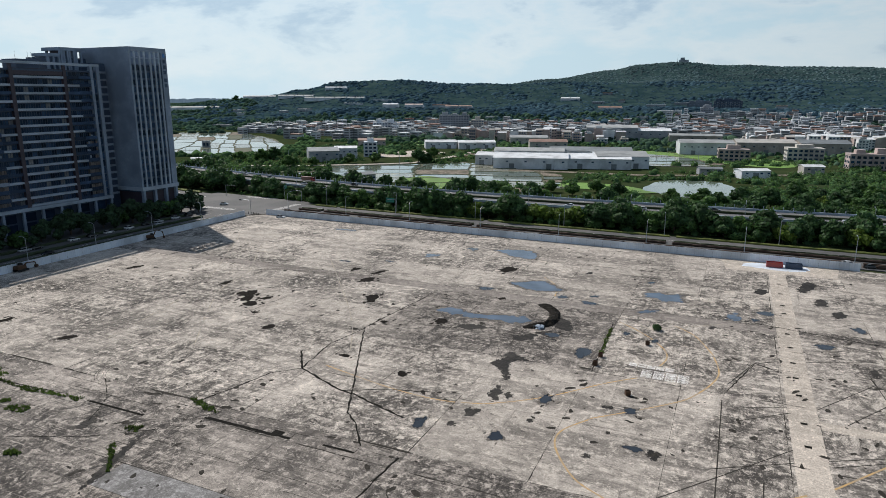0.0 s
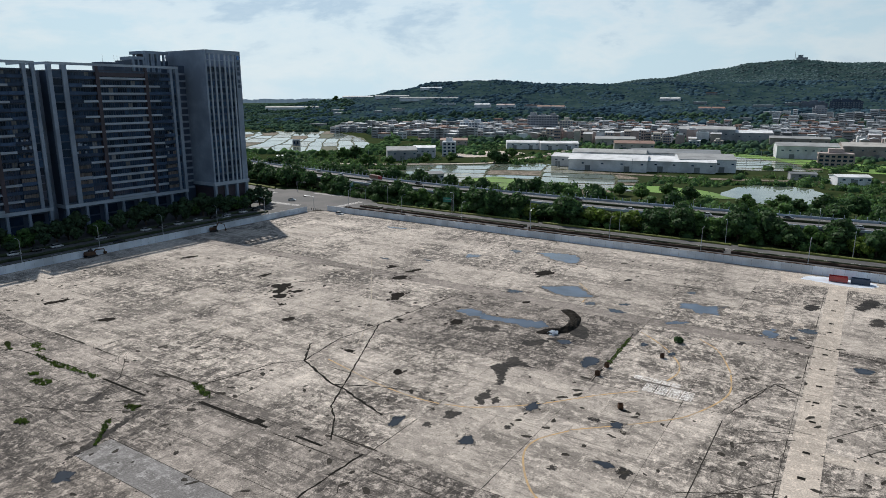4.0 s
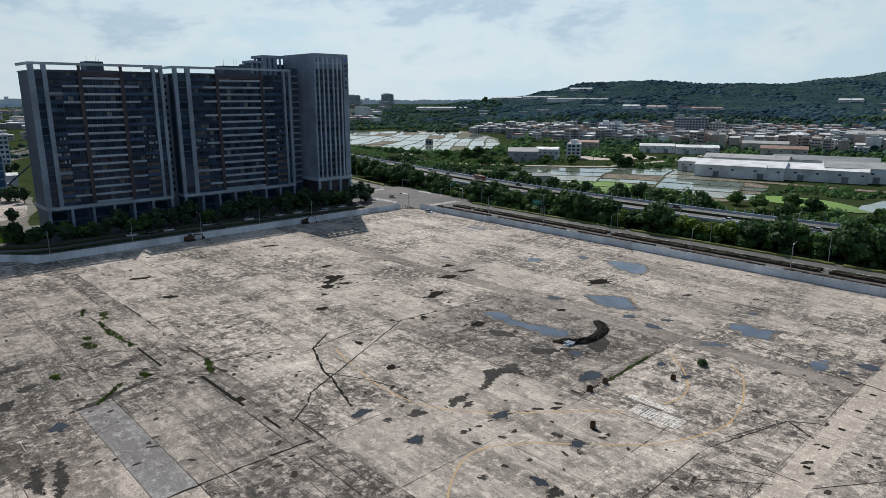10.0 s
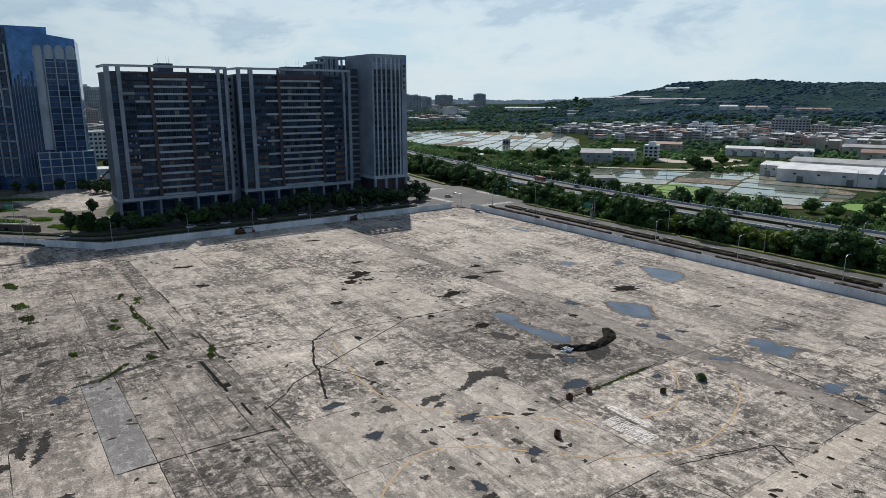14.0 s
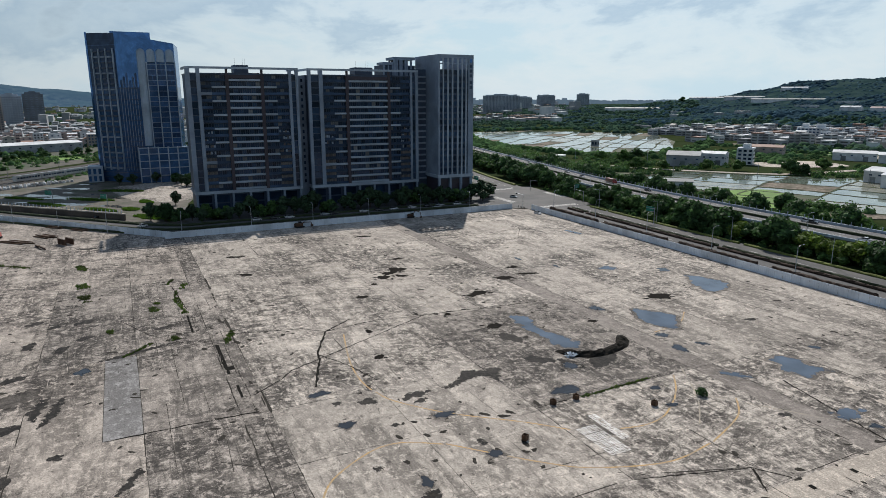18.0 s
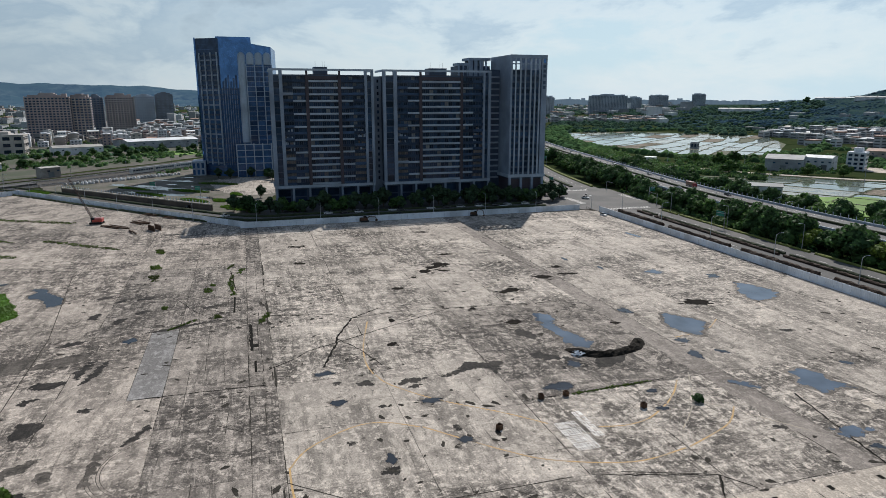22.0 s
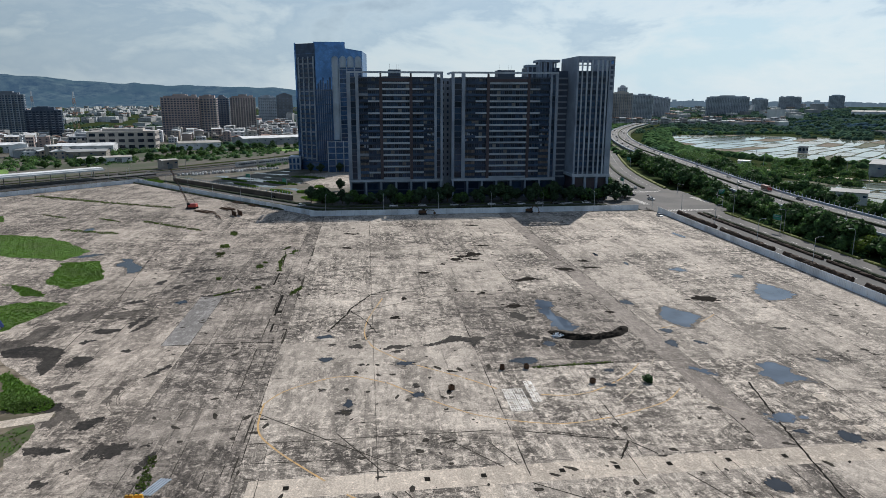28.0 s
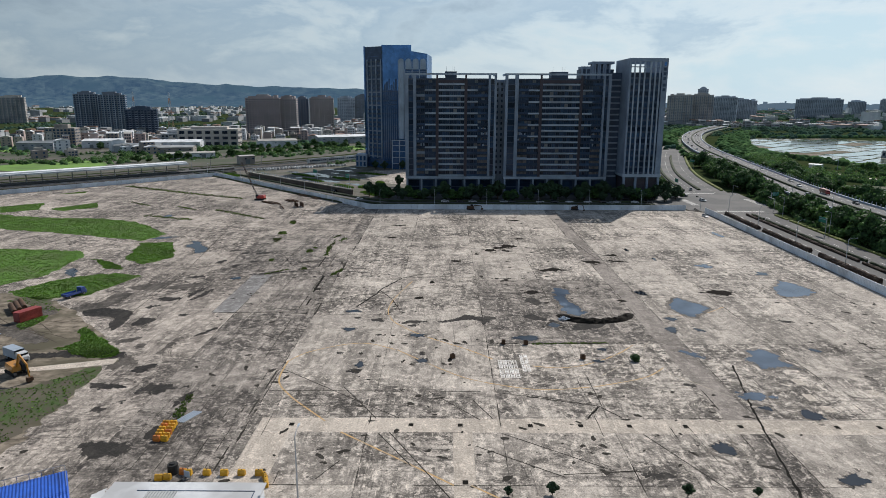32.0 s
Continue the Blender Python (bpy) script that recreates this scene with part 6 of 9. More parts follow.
mass([(-620, 452), (-530, 458), (-450, 474), (-410, 505)], 7, 3, 3, 6.5, spots)
mass([(-900, 600), (-880, 780), (-830, 900), (-650, 830)], 10, 3, 3, 6, spots)
mass([(-430, 560), (-450, 620), (-520, 720), (-600, 800)], 9, 3, 2.5, 5.5, spots)
mass([(-300, 560), (-330, 600), (-420, 680), (-340, 700)], 10, 2, 2.5, 5, spots)
mass([(-400, 560), (-360, 590), (-400, 640)], 16, 3, 1.5, 3.5, spots)
mass([(-480, 690), (-420, 740), (-340, 770)], 12, 3, 2, 4.5, spots)
mass([(160, 346), (90, 348), (20, 352)], 12, 3, 3, 5.5, spots)
mass([(190, 372), (110, 378), (60, 392), (40, 420)], 14, 2, 2.5, 5, spots)
mass([(-125, 352), (-60, 350), (10, 352)], 5, 1, 2.0, 3.6, spots)
mass([(-200, 345), (-150, 348), (-100, 352)], 9, 1, 1.5, 3.2, spots)
mass([(-260, 372), (-200, 372)], 8, 1, 1.5, 3, spots)
mass([(-60, 362), (0, 380), (30, 410)], 12, 2, 1.5, 3.6, spots)
mass([(-110, 392), (-90, 470)], 4, 1, 1.5, 3, spots)
mass([(10, 470), (60, 500), (120, 520)], 12, 2, 1.5, 4, spots)
mass([(60, 440), (120, 450), (160, 470)], 20, 3, 2, 4.5, spots)
mass([(-240, 520), (-210, 560), (-230, 640)], 10, 1, 2, 4, spots)
mass([(-420, 520), (-400, 600), (-340, 640)], 18, 2, 2.5, 5, spots)
mass([(-200, 640), (-120, 690), (-60, 740)], 8, 2, 2, 4, spots)
mass([(-300, 720), (-200, 780), (-80, 800), (60, 790)], 14, 2, 2.5, 5, spots)
mass([(-470, -130), (-520, -80), (-560, -40)], 6, 1, 1.5, 3, spots)
mass([(-390, 400), (-330, 404), (-280, 420)], 4, 1, 3, 5, spots)
mass([(-100, 468), (-60, 462), (-30, 470)], 4, 2, 2, 3.2, spots)
mass([(10, 420), (40, 400), (60, 430)], 8, 2, 2, 3.8, spots)
mass([(-400, 470), (-390, 500), (-370, 540)], 14, 1, 3, 5.5, spots)
mass([(-560, -60), (-640, 10), (-700, 60)], 5, 1, 2, 3.6, spots)
mass([(-590, -150), (-660, -80), (-700, -30)], 5, 2, 3, 5.0, spots)
mass([(-520, -130), (-470, -190), (-440, -240)], 12, 1, 2, 4, spots)
mass([(-700, -230), (-760, -200), (-860, -180)], 14, 2, 3, 6, spots)
mass([(-440, 20), (-500, 50), (-560, 80)], 3, 1, 2, 3, spots)
for _ in range(9000):
    x, y = wr.uniform(-430, 230), wr.uniform(335, 830)
    pad = any(min(q[0] for q in P) - 3 < x < max(q[0] for q in P) + 3 and min(q[1] for q in P) < y < max(q[1] for q in P) for P in ([(-300, 395), (-105, 500)], [(-140, 575), (-25, 690)], [(-55, 395), (5, 470)], [(-215, 485), (-60, 610)], [(-205, 355), (-160, 415)], [(-105, 390), (-45, 445)]))
    if not pad and noise.noise(Vector((x * 0.012, y * 0.012, 5))) > -0.16:
        spots.append((x, y, -0.9, wr.choice((1.0, 1.3, 1.8, 2.4, 3.6)) * wr.uniform(0.8, 1.25)))
for _ in range(2600):
    x, y = wr.uniform(-900, -430), wr.uniform(-420, 120)
    if noise.noise(Vector((x * 0.014, y * 0.014, 2))) > 0.0 and (x + 400) * 0.72 + (y + 86) * 0.70 < -46:
        spots.append((x, y, -0.9, wr.uniform(1.2, 4.0)))
far_woods("grove_belts", spots, "belts of green trees beyond the roads", M_GROVE, 8)
near_spots = [(x, y, z + 0.55 * r, r * 0.95, r * 0.8) for x, y, z, r in spots if math.hypot(x, y) < 640]
thing("grove_leaves", leaf_cloud(near_spots, 95000, 0.62, 31), M_LEAF[1], "leafy tops of the tree belts", "trees", kind="stuff")
spots = []
for _ in range(16000):
    b, d = radians(wr.uniform(-150, 20)), math.sqrt(wr.uniform(620 ** 2, 2600 ** 2))
    x, y = d * math.sin(b), d * math.cos(b)
    n = noise.noise(Vector((x * 0.006, y * 0.006, 9)))
    paddy = -860 < x < -380 and 430 < y < 800
    if n > 0.02 and not paddy and land(x, y) < 12 and not (-45 < math.degrees(b) < 20 and 760 < d < 1250 and n < 0.3) and not (-420 < x < 60 and y < 700 and y > 380):
        for _ in range(3):
            spots.append((x + wr.uniform(-7, 7), y + wr.uniform(-7, 7), land(x, y) - 1.2, wr.uniform(2.2, 5.2)))
for _ in range(5200):
    b, d = radians(wr.uniform(-72, -40)), math.sqrt(wr.uniform(1050 ** 2, 3600 ** 2))
    x, y = d * math.sin(b), d * math.cos(b)
    if noise.noise(Vector((x * 0.004, y * 0.004, 6))) > -0.22:
        for _ in range(3):
            spots.append((x + wr.uniform(-9, 9), y + wr.uniform(-9, 9), land(x, y) - 1.2, wr.uniform(2.6, 5.4) * (1 + d / 5000)))
mass([(-900, 640), (-890, 790), (-840, 930), (-700, 880), (-590, 780)], 14, 4, 3, 7, spots)
for _ in range(5200):
    b, d = radians(wr.uniform(-46, 18)), math.sqrt(wr.uniform(780 ** 2, 1320 ** 2))
    x, y = d * math.sin(b), d * math.cos(b)
    if not (-880 < x < -430 and y < 900):
        spots.append((x, y, land(x, y) - 0.6, wr.choice((2.4, 3.4, 4.6, 6.4)) * wr.uniform(0.8, 1.2)))
far_woods("plain_trees", spots, "scattered groves on the plain", M_PLAINWOOD, 7)


# ---- grass and weeds on the site ----
def tufts(name, outline, n, h, label, seed, base=True, material=None, z=0.0):
    """Grass: a bumpy sheet with blades, inside an outline."""
    g = random.Random(seed)
    xs, ys = [p[0] for p in outline], [p[1] for p in outline]
    inside = lambda x, y: sum(((y0 > y) != (y1 > y)) and (x < (x1 - x0) * (y - y0) / (y1 - y0) + x0) for (x0, y0), (x1, y1) in zip(outline, outline[1:] + outline[:1])) % 2
    v, f = [], []
    made = 0
    while made < n:
        x, y = g.uniform(min(xs), max(xs)), g.uniform(min(ys), max(ys))
        if not inside(x, y):
            continue
        made += 1
        for _ in range(4):
            x, y = x + g.uniform(-.12, .12), y + g.uniform(-.12, .12)
            k = len(v)
            a, w, hh = g.uniform(0, 6.28), g.uniform(0.07, 0.22), h * g.uniform(0.5, 1.3)
            lean = g.uniform(-0.4, 0.4)
            v += [(x - w * math.cos(a), y - w * math.sin(a), z), (x + w * math.cos(a), y + w * math.sin(a), z), (x + lean * math.sin(a), y - lean * math.cos(a), z + hh)]
            f.append((k, k + 1, k + 2))
    ob = thing(name, (v, f), material or M_BLADE, label, "grass", kind="stuff")
    return ob


def ragged(ctrl, seed, amp):
    r = random.Random(seed)
    q = smooth_line(ctrl + ctrl[:1], 7)[:-1]
    return [(x + r.uniform(-amp, amp), y + r.uniform(-amp, amp)) for x, y in q]


def angular(ctrl, seed, amp):
    """A closed outline that keeps its corners, frayed along its sides."""
    out = []
    for x, y, _ in along(list(ctrl) + [ctrl[0]], 1.6):
        n = noise.noise_vector(Vector((x * 0.22, y * 0.22, seed))) + 0.5 * noise.noise_vector(Vector((x * 0.9, y * 0.9, seed + 5)))
        out.append((x + amp * n.x, y + amp * n.y))
    return out


from mathutils.geometry import tessellate_polygon


def sheet(name, outline, z, material, label, category, kind="stuff"):
    tri = tessellate_polygon([[Vector((x, y, 0)) for x, y in outline]])
    fs = []
    for t in tri:
        a, b, c = (Vector(outline[i]) for i in t)
        fs.append(tuple(t) if (b - a).cross(c - a) > 0 else (t[0], t[2], t[1]))
    return thing(name, ([(x, y, z) for x, y in outline], fs), material, label, category, kind=kind)


GL = "lush green weeds growing over the concrete"
GRASS_AREAS_A = [
    ([(-190, -96), (-182, -72), (-180, -40), (-172, -22), (-146, 3), (-132, -1), (-143, -30), (-155, -73), (-168, -96)], 5200), ([(-128, 0), (-131, 11), (-106, 22), (-95, 16), (-102, 7)], 1700), ([(-150, -120), (-118, -48), (-115, -16), (-106, -9), (-79, -9), (-60, -20), (-66, -60), (-90, -120)], 7500), ([(-76, -2), (-84, 12), (-81, 22), (-59, 16), (-55, 5), (-62, -8)], 1900), ([(-104, -6), (-98, 4), (-88, 14), (-90, 6)], 420), ([(-210, -112), (-226, -96), (-204, -86), (-194, -98)], 900),
    ([(-206, -82), (-228, -68), (-212, -60), (-200, -72)], 700)]
GRASS_AREAS_B = [
    ([(-258, -108), (-270, -97), (-262, -94)], 200), ([(-33, 29), (-26.9, 37.2), (-19.7, 44.5), (-16.4, 47.2), (-13.6, 44.2), (-13.8, 38.7), (-17.3, 34.5), (-18.7, 30.1), (-22.7, 32.5), (-24.6, 34.5), (-28, 30.5)], 900), ([(-8.5, 47), (8, 48), (16, 47), (24, 46), (26, 22), (6, 26), (0, 38), (-4, 42.6), (-7.4, 43)], 2200), ([(-33, 12), (-31, 16), (-37, 17.4), (-42, 15.6), (-40, 11)], 260), ([(-58, 2), (-56, 8), (-50, 12), (-46, 17), (-44, 14), (-50, 6), (-54, -4)], 420)]
for i, (ctrl, n) in enumerate(GRASS_AREAS_A + GRASS_AREAS_B):
    o = angular(ctrl, i, 1.6)
    thin = i in (9, 11)
    lb = "thin patchy grass over bare soil" if thin else GL
    sheet("grass_patch", o, 0.03, M_ROUGH if thin else M_GRASS, lb, "grass")
    tufts("grass_patch", o, n // 3 if thin else int(1.5 * n), 0.24, lb, 60 + i)
WL = "line of low weeds along a slab joint"
WEED_LINES_A = [
    ([(-294, -83), (-265, -35), (-244, 5)], 4.0, 0.7), ([(-206, 3), (-181, 34)], 2.8, 0.6), ([(-189, -25), (-178, 1)], 3.4, 0.5), ([(-177, 48), (-169, 50)], 2.6, 0.8), ([(-132, 74.8), (-125, 74.2), (-109, 75.4)], 1.3, 0.6), ([(-152, 49.5), (-146, 50.5)], 2.4, 0.8),
    ([(-138, 50.8), (-131, 52)], 2.4, 0.8), ([(-90, 84.4), (-86, 83), (-81.5, 81.8)], 1.7, 0.6), ([(-23.6, 138), (-24.4, 156)], 0.7, 0.4), ([(-103, 57.4), (-100.4, 58)], 1.6, 0.8), ([(4, 70), (14, 71)], 1.4, 0.5), ([(-92, 71), (-89.4, 71.7)], 1.5, 0.7),
    ([(-89.6, 66.3), (-86, 63), (-83.2, 60.2)], 0.9, 0.6)]
WEED_LINES_B = [
    ([(-118.6, 67.4), (-114, 68.6)], 1.9, 0.6), ([(-122.6, 68.6), (-120.6, 69.4)], 1.5, 0.6), ([(-230, -52), (-218, -36)], 2, 0.4), ([(-216, -20), (-206, -8)], 2, 0.4), ([(-140, 78), (-133, 76.5)], 1.4, 0.5), ([(-146, 75), (-140, 73)], 0.9, 0.5)]
for i, (pts, w, h) in enumerate(WEED_LINES_A + WEED_LINES_B):
    q = [(x, y) for x, y, _ in along(pts, 1.5)] + [pts[-1]]
    L, R = [], []
    rr = random.Random(i)
    for k, (x, y) in enumerate(q):
        a, b = q[max(0, k - 1)], q[min(len(q) - 1, k + 1)]
        d = Vector((b[0] - a[0], b[1] - a[1])).normalized()
        ww = w / 2 * rr.uniform(0.3, 1.6)
        L.append((x - d.y * ww, y + d.x * ww))
        R.append((x + d.y * ww, y - d.x * ww))
    o = L + R[::-1]
    tufts("weed_line", o, int(20 * len(q) ** 0.8 * (0.6 + w / 3)), h * 0.6, WL, 90 + i, material=M_WEED)
bush = thing("dark_bush", None, None, "small dark rounded shrub growing from the slab", "bush", m=pose(-14.2, 159.2, 0))
part("crown", joined(leaf_cloud([(0, 0, 0.7, 1.0, 0.8), (0.5, 0.2, 0.5, 0.7, 0.6)], 260, 0.22, 5), core([(0, 0, 0.7, 1.0, 0.8)], 5)), M_LEAF[0], bush)
# bare soil at the edge of the slab
MUD = ragged([(-56, 6), (-48, 18), (-35, 30), (-15, 47), (-9, 46), (9, 48), (17, 48), (24, 48), (40, 40), (40, -60), (-60, -60), (-62, -10)], 3, 0.8)
sheet("ground_soil", MUD, 0.016, M_MUD, "bare trodden soil with tyre tracks", "soil", "structure")
sheet("pavement_track", [(-13.8, 47.6), (-10.6, 48.0), (-8.2, 40), (-6.3, 31), (4, -20), (0, -20), (-8.4, 31), (-11, 39)], 0.034, M_STRIP, "narrow pale concrete site track", "track", "structure")
for i, ctrl in enumerate((
        [(-16.1, 26.1), (-17.9, 35.2), (-18.4, 41.5), (-17.7, 47.1), (-13.6, 47.7), (-14.2, 37.7), (-12.8, 28.4), (-10, 10), (-14, 8)],
        [(-36, 6), (-34, 14), (-27, 24), (-23, 27), (-22, 22), (-27, 14), (-30, 4)],
        [(-50, 3), (-48, 12), (-44, 17), (-42, 14), (-45, 6)],
        [(2, 18), (0, 30), (4, 34), (8, 24)])):
    thing("mud_rut", fan(fray(ctrl, 70 + i, 0.6), 0.030 + i * 0.0005), M_WET if i else M_STAIN, "dark wet wheel ruts in the soil", "mud", group="mud ruts")
tt = []
for k, (x0, y0, x1, y1) in enumerate(((-40, 4, -24, 30), (-38.2, 3, -22.2, 29), (-46, 2, -30, 24), (-44, 1, -28.4, 23), (-26, 2, -19, 28), (-24, 1.6, -17.2, 27.6))):
    q = [(x0 + (x1 - x0) * u / 14 + 1.2 * math.sin(0.35 * u + k), y0 + (y1 - y0) * u / 14) for u in range(15)]
    tt.append(ribbon(q, [0.18 + 0.22 * (0.5 + 0.5 * math.sin(2.1 * u + k)) for u in range(15)], 0.0325 + 1e-4 * k))
thing("tyre_tracks", joined(*tt), M_LOTSOIL, "dark tyre tracks pressed into pale soil", "tyre tracks", kind="stuff")

# ---- paddies, fields and water ----
def paddies(name, region, angle, du, dv, seed, label, material):
    """Flooded fields: each field a part, low earth bunds between."""
    r = random.Random(seed)
    c, s = math.cos(radians(angle)), math.sin(radians(angle))
    top = thing(name, None, None, label, "paddy field", kind="structure")
    uv = [(x * c + y * s, -x * s + y * c) for x, y in region]
    us, vs = [p[0] for p in uv], [p[1] for p in uv]
    cells = []
    u = min(us)
    while u < max(us):
        w = du * r.uniform(0.6, 1.4)
        v = min(vs)
        while v < max(vs):
            h = dv * r.uniform(0.7, 1.3)
            g = 0.5
            poly = clip([(a * c - b * s, a * s + b * c) for a, b in ((u + g, v + g), (u + w - g, v + g), (u + w - g, v + h - g), (u + g, v + h - g))], region)
            if len(poly) > 2:
                cells.append(poly)
            v += h
        u += w
    def bent(poly):
        # bunds wander as old field edges do
        out = []
        for x, y, _ in along(list(poly) + [poly[0]], 6.0):
            w = noise.noise_vector(Vector((x * 0.012, y * 0.012, 3))) * 9 + noise.noise_vector(Vector((x * 0.06, y * 0.06, 7))) * 1.6
            out.append((x + w.x, y + w.y))
        return out

    banks = []
    for i, poly in enumerate(cells):
        poly = bent(poly)
        if len(poly) < 3:
            continue
        q = r.random()
        mt = material if q < 0.50 else M_SHALLOW if q < 0.82 else M_MUD if q < 0.95 else M_BUND
        part("field", prism(poly, -0.45, -0.16), mt, top)
        for p0, p1 in zip(poly, poly[1:] + poly[:1]):
            if math.hypot(p1[0] - p0[0], p1[1] - p0[1]) > 1:
                banks.append(ribbon([p0, p1], r.uniform(0.3, 0.8), r.uniform(-0.06, 0.08), 0.4))
    part("bund", joined(*banks), M_BUND, top)
    part("bed", prism(region, -0.5, -0.30), M_BUND, top)


PAD_A = [(-445, 500), (-444, 580), (-560, 705), (-700, 800), (-829, 890), (-873, 772), (-862, 560), (-711, 486), (-534, 478)]
paddies("water_paddies_west", PAD_A, 40, 19, 80, 3, "flooded rice paddies with low earth bunds", M_PADDY)
PAD_B = [(-318, 392), (-120, 366), (-96, 400), (-118, 470), (-150, 492), (-215, 520), (-300, 448)]
paddies("water_paddies_near", PAD_B, 22, 38, 24, 4, "flooded rice paddies with low earth bunds", M_PADDY)
PAD_C = [(-150, 580), (-56, 556), (-10, 575), (-20, 640), (-60, 700), (-140, 660)]
paddies("water_paddies_north", PAD_C, 20, 50, 18, 5, "flooded rice paddies with low earth bunds", M_PADDY)
sheet("water_pond", ragged([(-52, 410), (-44, 462), (-14, 470), (0, 440), (2, 402), (-26, 388)], 6, 1.5), -0.10, M_PADDY, "still muddy pond among trees", "pond", "structure")
for i, (o, lb) in enumerate((([(-212, 392), (-198, 420), (-160, 388), (-158, 350), (-176, 348)], "bright green young rice field"), ([(-106, 406), (-100, 426), (-72, 428), (-40, 404), (-62, 395)], "bright green young rice field"), ([(-135, 735), (-50, 690), (40, 640), (36, 585), (-10, 600), (-60, 660), (-150, 705)], "bright green young rice field"), ([(-690, -20), (-640, 34), (-610, 20), (-660, -30)], "bright green field behind the railway"), ([(60, 800), (220, 760), (240, 860), (90, 900)], "green fields between the houses"), ([(-380, 700), (-330, 690), (-320, 740), (-380, 745)], "green fields between the houses"), ([(-420, -160), (-380, -210), (-420, -250), (-470, -200)], "bright green field behind the railway"), ([(-880, 800), (-700, 812), (-720, 860), (-900, 850)], "green fields between the houses"), ([(-560, -330), (-520, -400), (-640, -440), (-660, -370)], "bright green field behind the railway"))):
    sheet("ground_field", ragged(o, 20 + i, 1.2), -0.12, M_FIELD, lb, "field", "structure")
strip("road_lane", smooth_line([(-470, 398), (-420, 414), (-350, 430), (-296, 462), (-252, 505), (-246, 574), (-246, 670)], 8), 7, -0.10, M_STRIP, "pale country lane past the paddies", "road", thick=0.25)
strip("road_bank", smooth_line([(60, 545), (0, 515), (-60, 490), (-110, 486), (-160, 480)], 8), 9, -0.14, M_MUD, "bare earth track between fields", "track", thick=0.2)

for i, (o, mt, lb) in enumerate((([(-420, 590), (-372, 575), (-350, 610), (-395, 632)], M_MUD, "bare earth yard by the paddies"), ([(-380, 690), (-300, 690), (-296, 720), (-370, 730)], M_STRIP, "pale concrete yard at the edge of town"), ([(-330, 545), (-290, 540), (-268, 600), (-310, 612)], M_STRIP, "pale concrete yard behind the barn"), ([(-500, 730), (-430, 700), (-410, 735), (-480, 765)], M_MUD, "bare earth yard at the edge of town"), ([(-250, 590), (-215, 580), (-205, 660), (-238, 664)], M_MUD, "bare earth yard by the sheds"))):
    sheet("ground_yard", ragged(o, 40 + i, 1.2), -0.2, mt, lb, "yard", "structure")

# ---- sheds and houses ----
def shed(x, y, w, d, h, rot, wall, roof, label, ridge=0.16, name="warehouse", doors=2, wins=4, group="", lean=False):
    """A metal shed with a low gable roof, roller doors and windows on its long front (local -y)."""
    t = thing(name, None, None, label, "warehouse" if name == "warehouse" else "house", group=group, m=pose(x, y, -0.4, 0, 0, rot))
    rz = h + w * 0 + d * ridge * 0.5
    v = [(-w / 2, -d / 2, 0), (w / 2, -d / 2, 0), (w / 2, d / 2, 0), (-w / 2, d / 2, 0), (-w / 2, -d / 2, h), (w / 2, -d / 2, h), (w / 2, d / 2, h), (-w / 2, d / 2, h), (-w / 2, 0, rz), (w / 2, 0, rz)]
    f = [(0, 1, 5, 4), (1, 2, 6, 9, 5), (2, 3, 7, 6), (3, 0, 4, 8, 7)]
    part("wall", (v, f), wall, t)
    o = 0.5
    for sgn, nm in ((-1, "roof"), (1, "roof")):
        e = sgn * (d / 2 + o)
        k = (rz - h) / (d / 2) * o
        rv = [(-w / 2 - o, e, h - k), (w / 2 + o, e, h - k), (w / 2 + o, 0, rz + 0.02), (-w / 2 - o, 0, rz + 0.02)]
        rv += [(a, b, c + 0.22) for a, b, c in rv]
        rf = [(0, 1, 5, 4), (1, 2, 6, 5), (2, 3, 7, 6), (3, 0, 4, 7), (3, 2, 1, 0), (4, 5, 6, 7)]
        part(nm, (rv, rf if sgn < 0 else [q[::-1] for q in rf]), roof, t)
    for i in range(doors):
        c = -w / 2 + (i + 0.5) * w / doors
        part("door", boxes((c - 2, c + 2, -d / 2 - 0.12, -d / 2 + 0.02, 0.05, min(4.2, h * 0.75))), M_ROOF[3], t)
    for i in range(wins):
        c = -w / 2 + (i + 0.75) * w / wins
        part("window", boxes((c - 0.9, c + 0.9, -d / 2 - 0.06, -d / 2 + 0.02, h * 0.62, h * 0.62 + 1.0)), M_GLASS, t)
    for i in range(max(1, wins // 2)):
        c = -d / 2 + (i + 0.5) * d / max(1, wins // 2)
        part("window", boxes((w / 2 - 0.02, w / 2 + 0.06, c - 0.9, c + 0.9, h * 0.55, h * 0.55 + 1.1)), M_GLASS, t)
    return t


WH = "long white metal warehouse with a pale low-pitched roof"
shed(-152, 512, 58, 34, 8.5, 14, M_WALL[1], M_ROOF[1], WH, group="white warehouses")
shed(-104, 532, 52, 34, 8.0, 14, M_WALL[1], M_ROOF[1], WH, group="white warehouses")
shed(-88, 545, 40, 36, 9.5, 20, M_WALL[1], M_ROOF[0], WH, group="white warehouses")
shed(-190, 522, 22, 24, 8.0, 8, M_WALL[1], M_ROOF[1], "white metal workshop beside the paddies", group="white warehouses")
shed(-168, 560, 60, 26, 9.5, 14, M_WALL[1], M_ROOF[0], WH, group="white warehouses")
shed(-120, 585, 70, 30, 9.5, 14, M_WALL[1], M_ROOF[3], WH, group="white warehouses")
shed(-338, 490, 26, 30, 9.0, 40, M_WALL[2], M_ROOF[3], "grey-green metal barn beside the lane", wins=3, doors=1)
shed(-330, 516, 20, 18, 9.5, 30, M_WALL[1], M_ROOF[1], "white metal barn behind the lane")
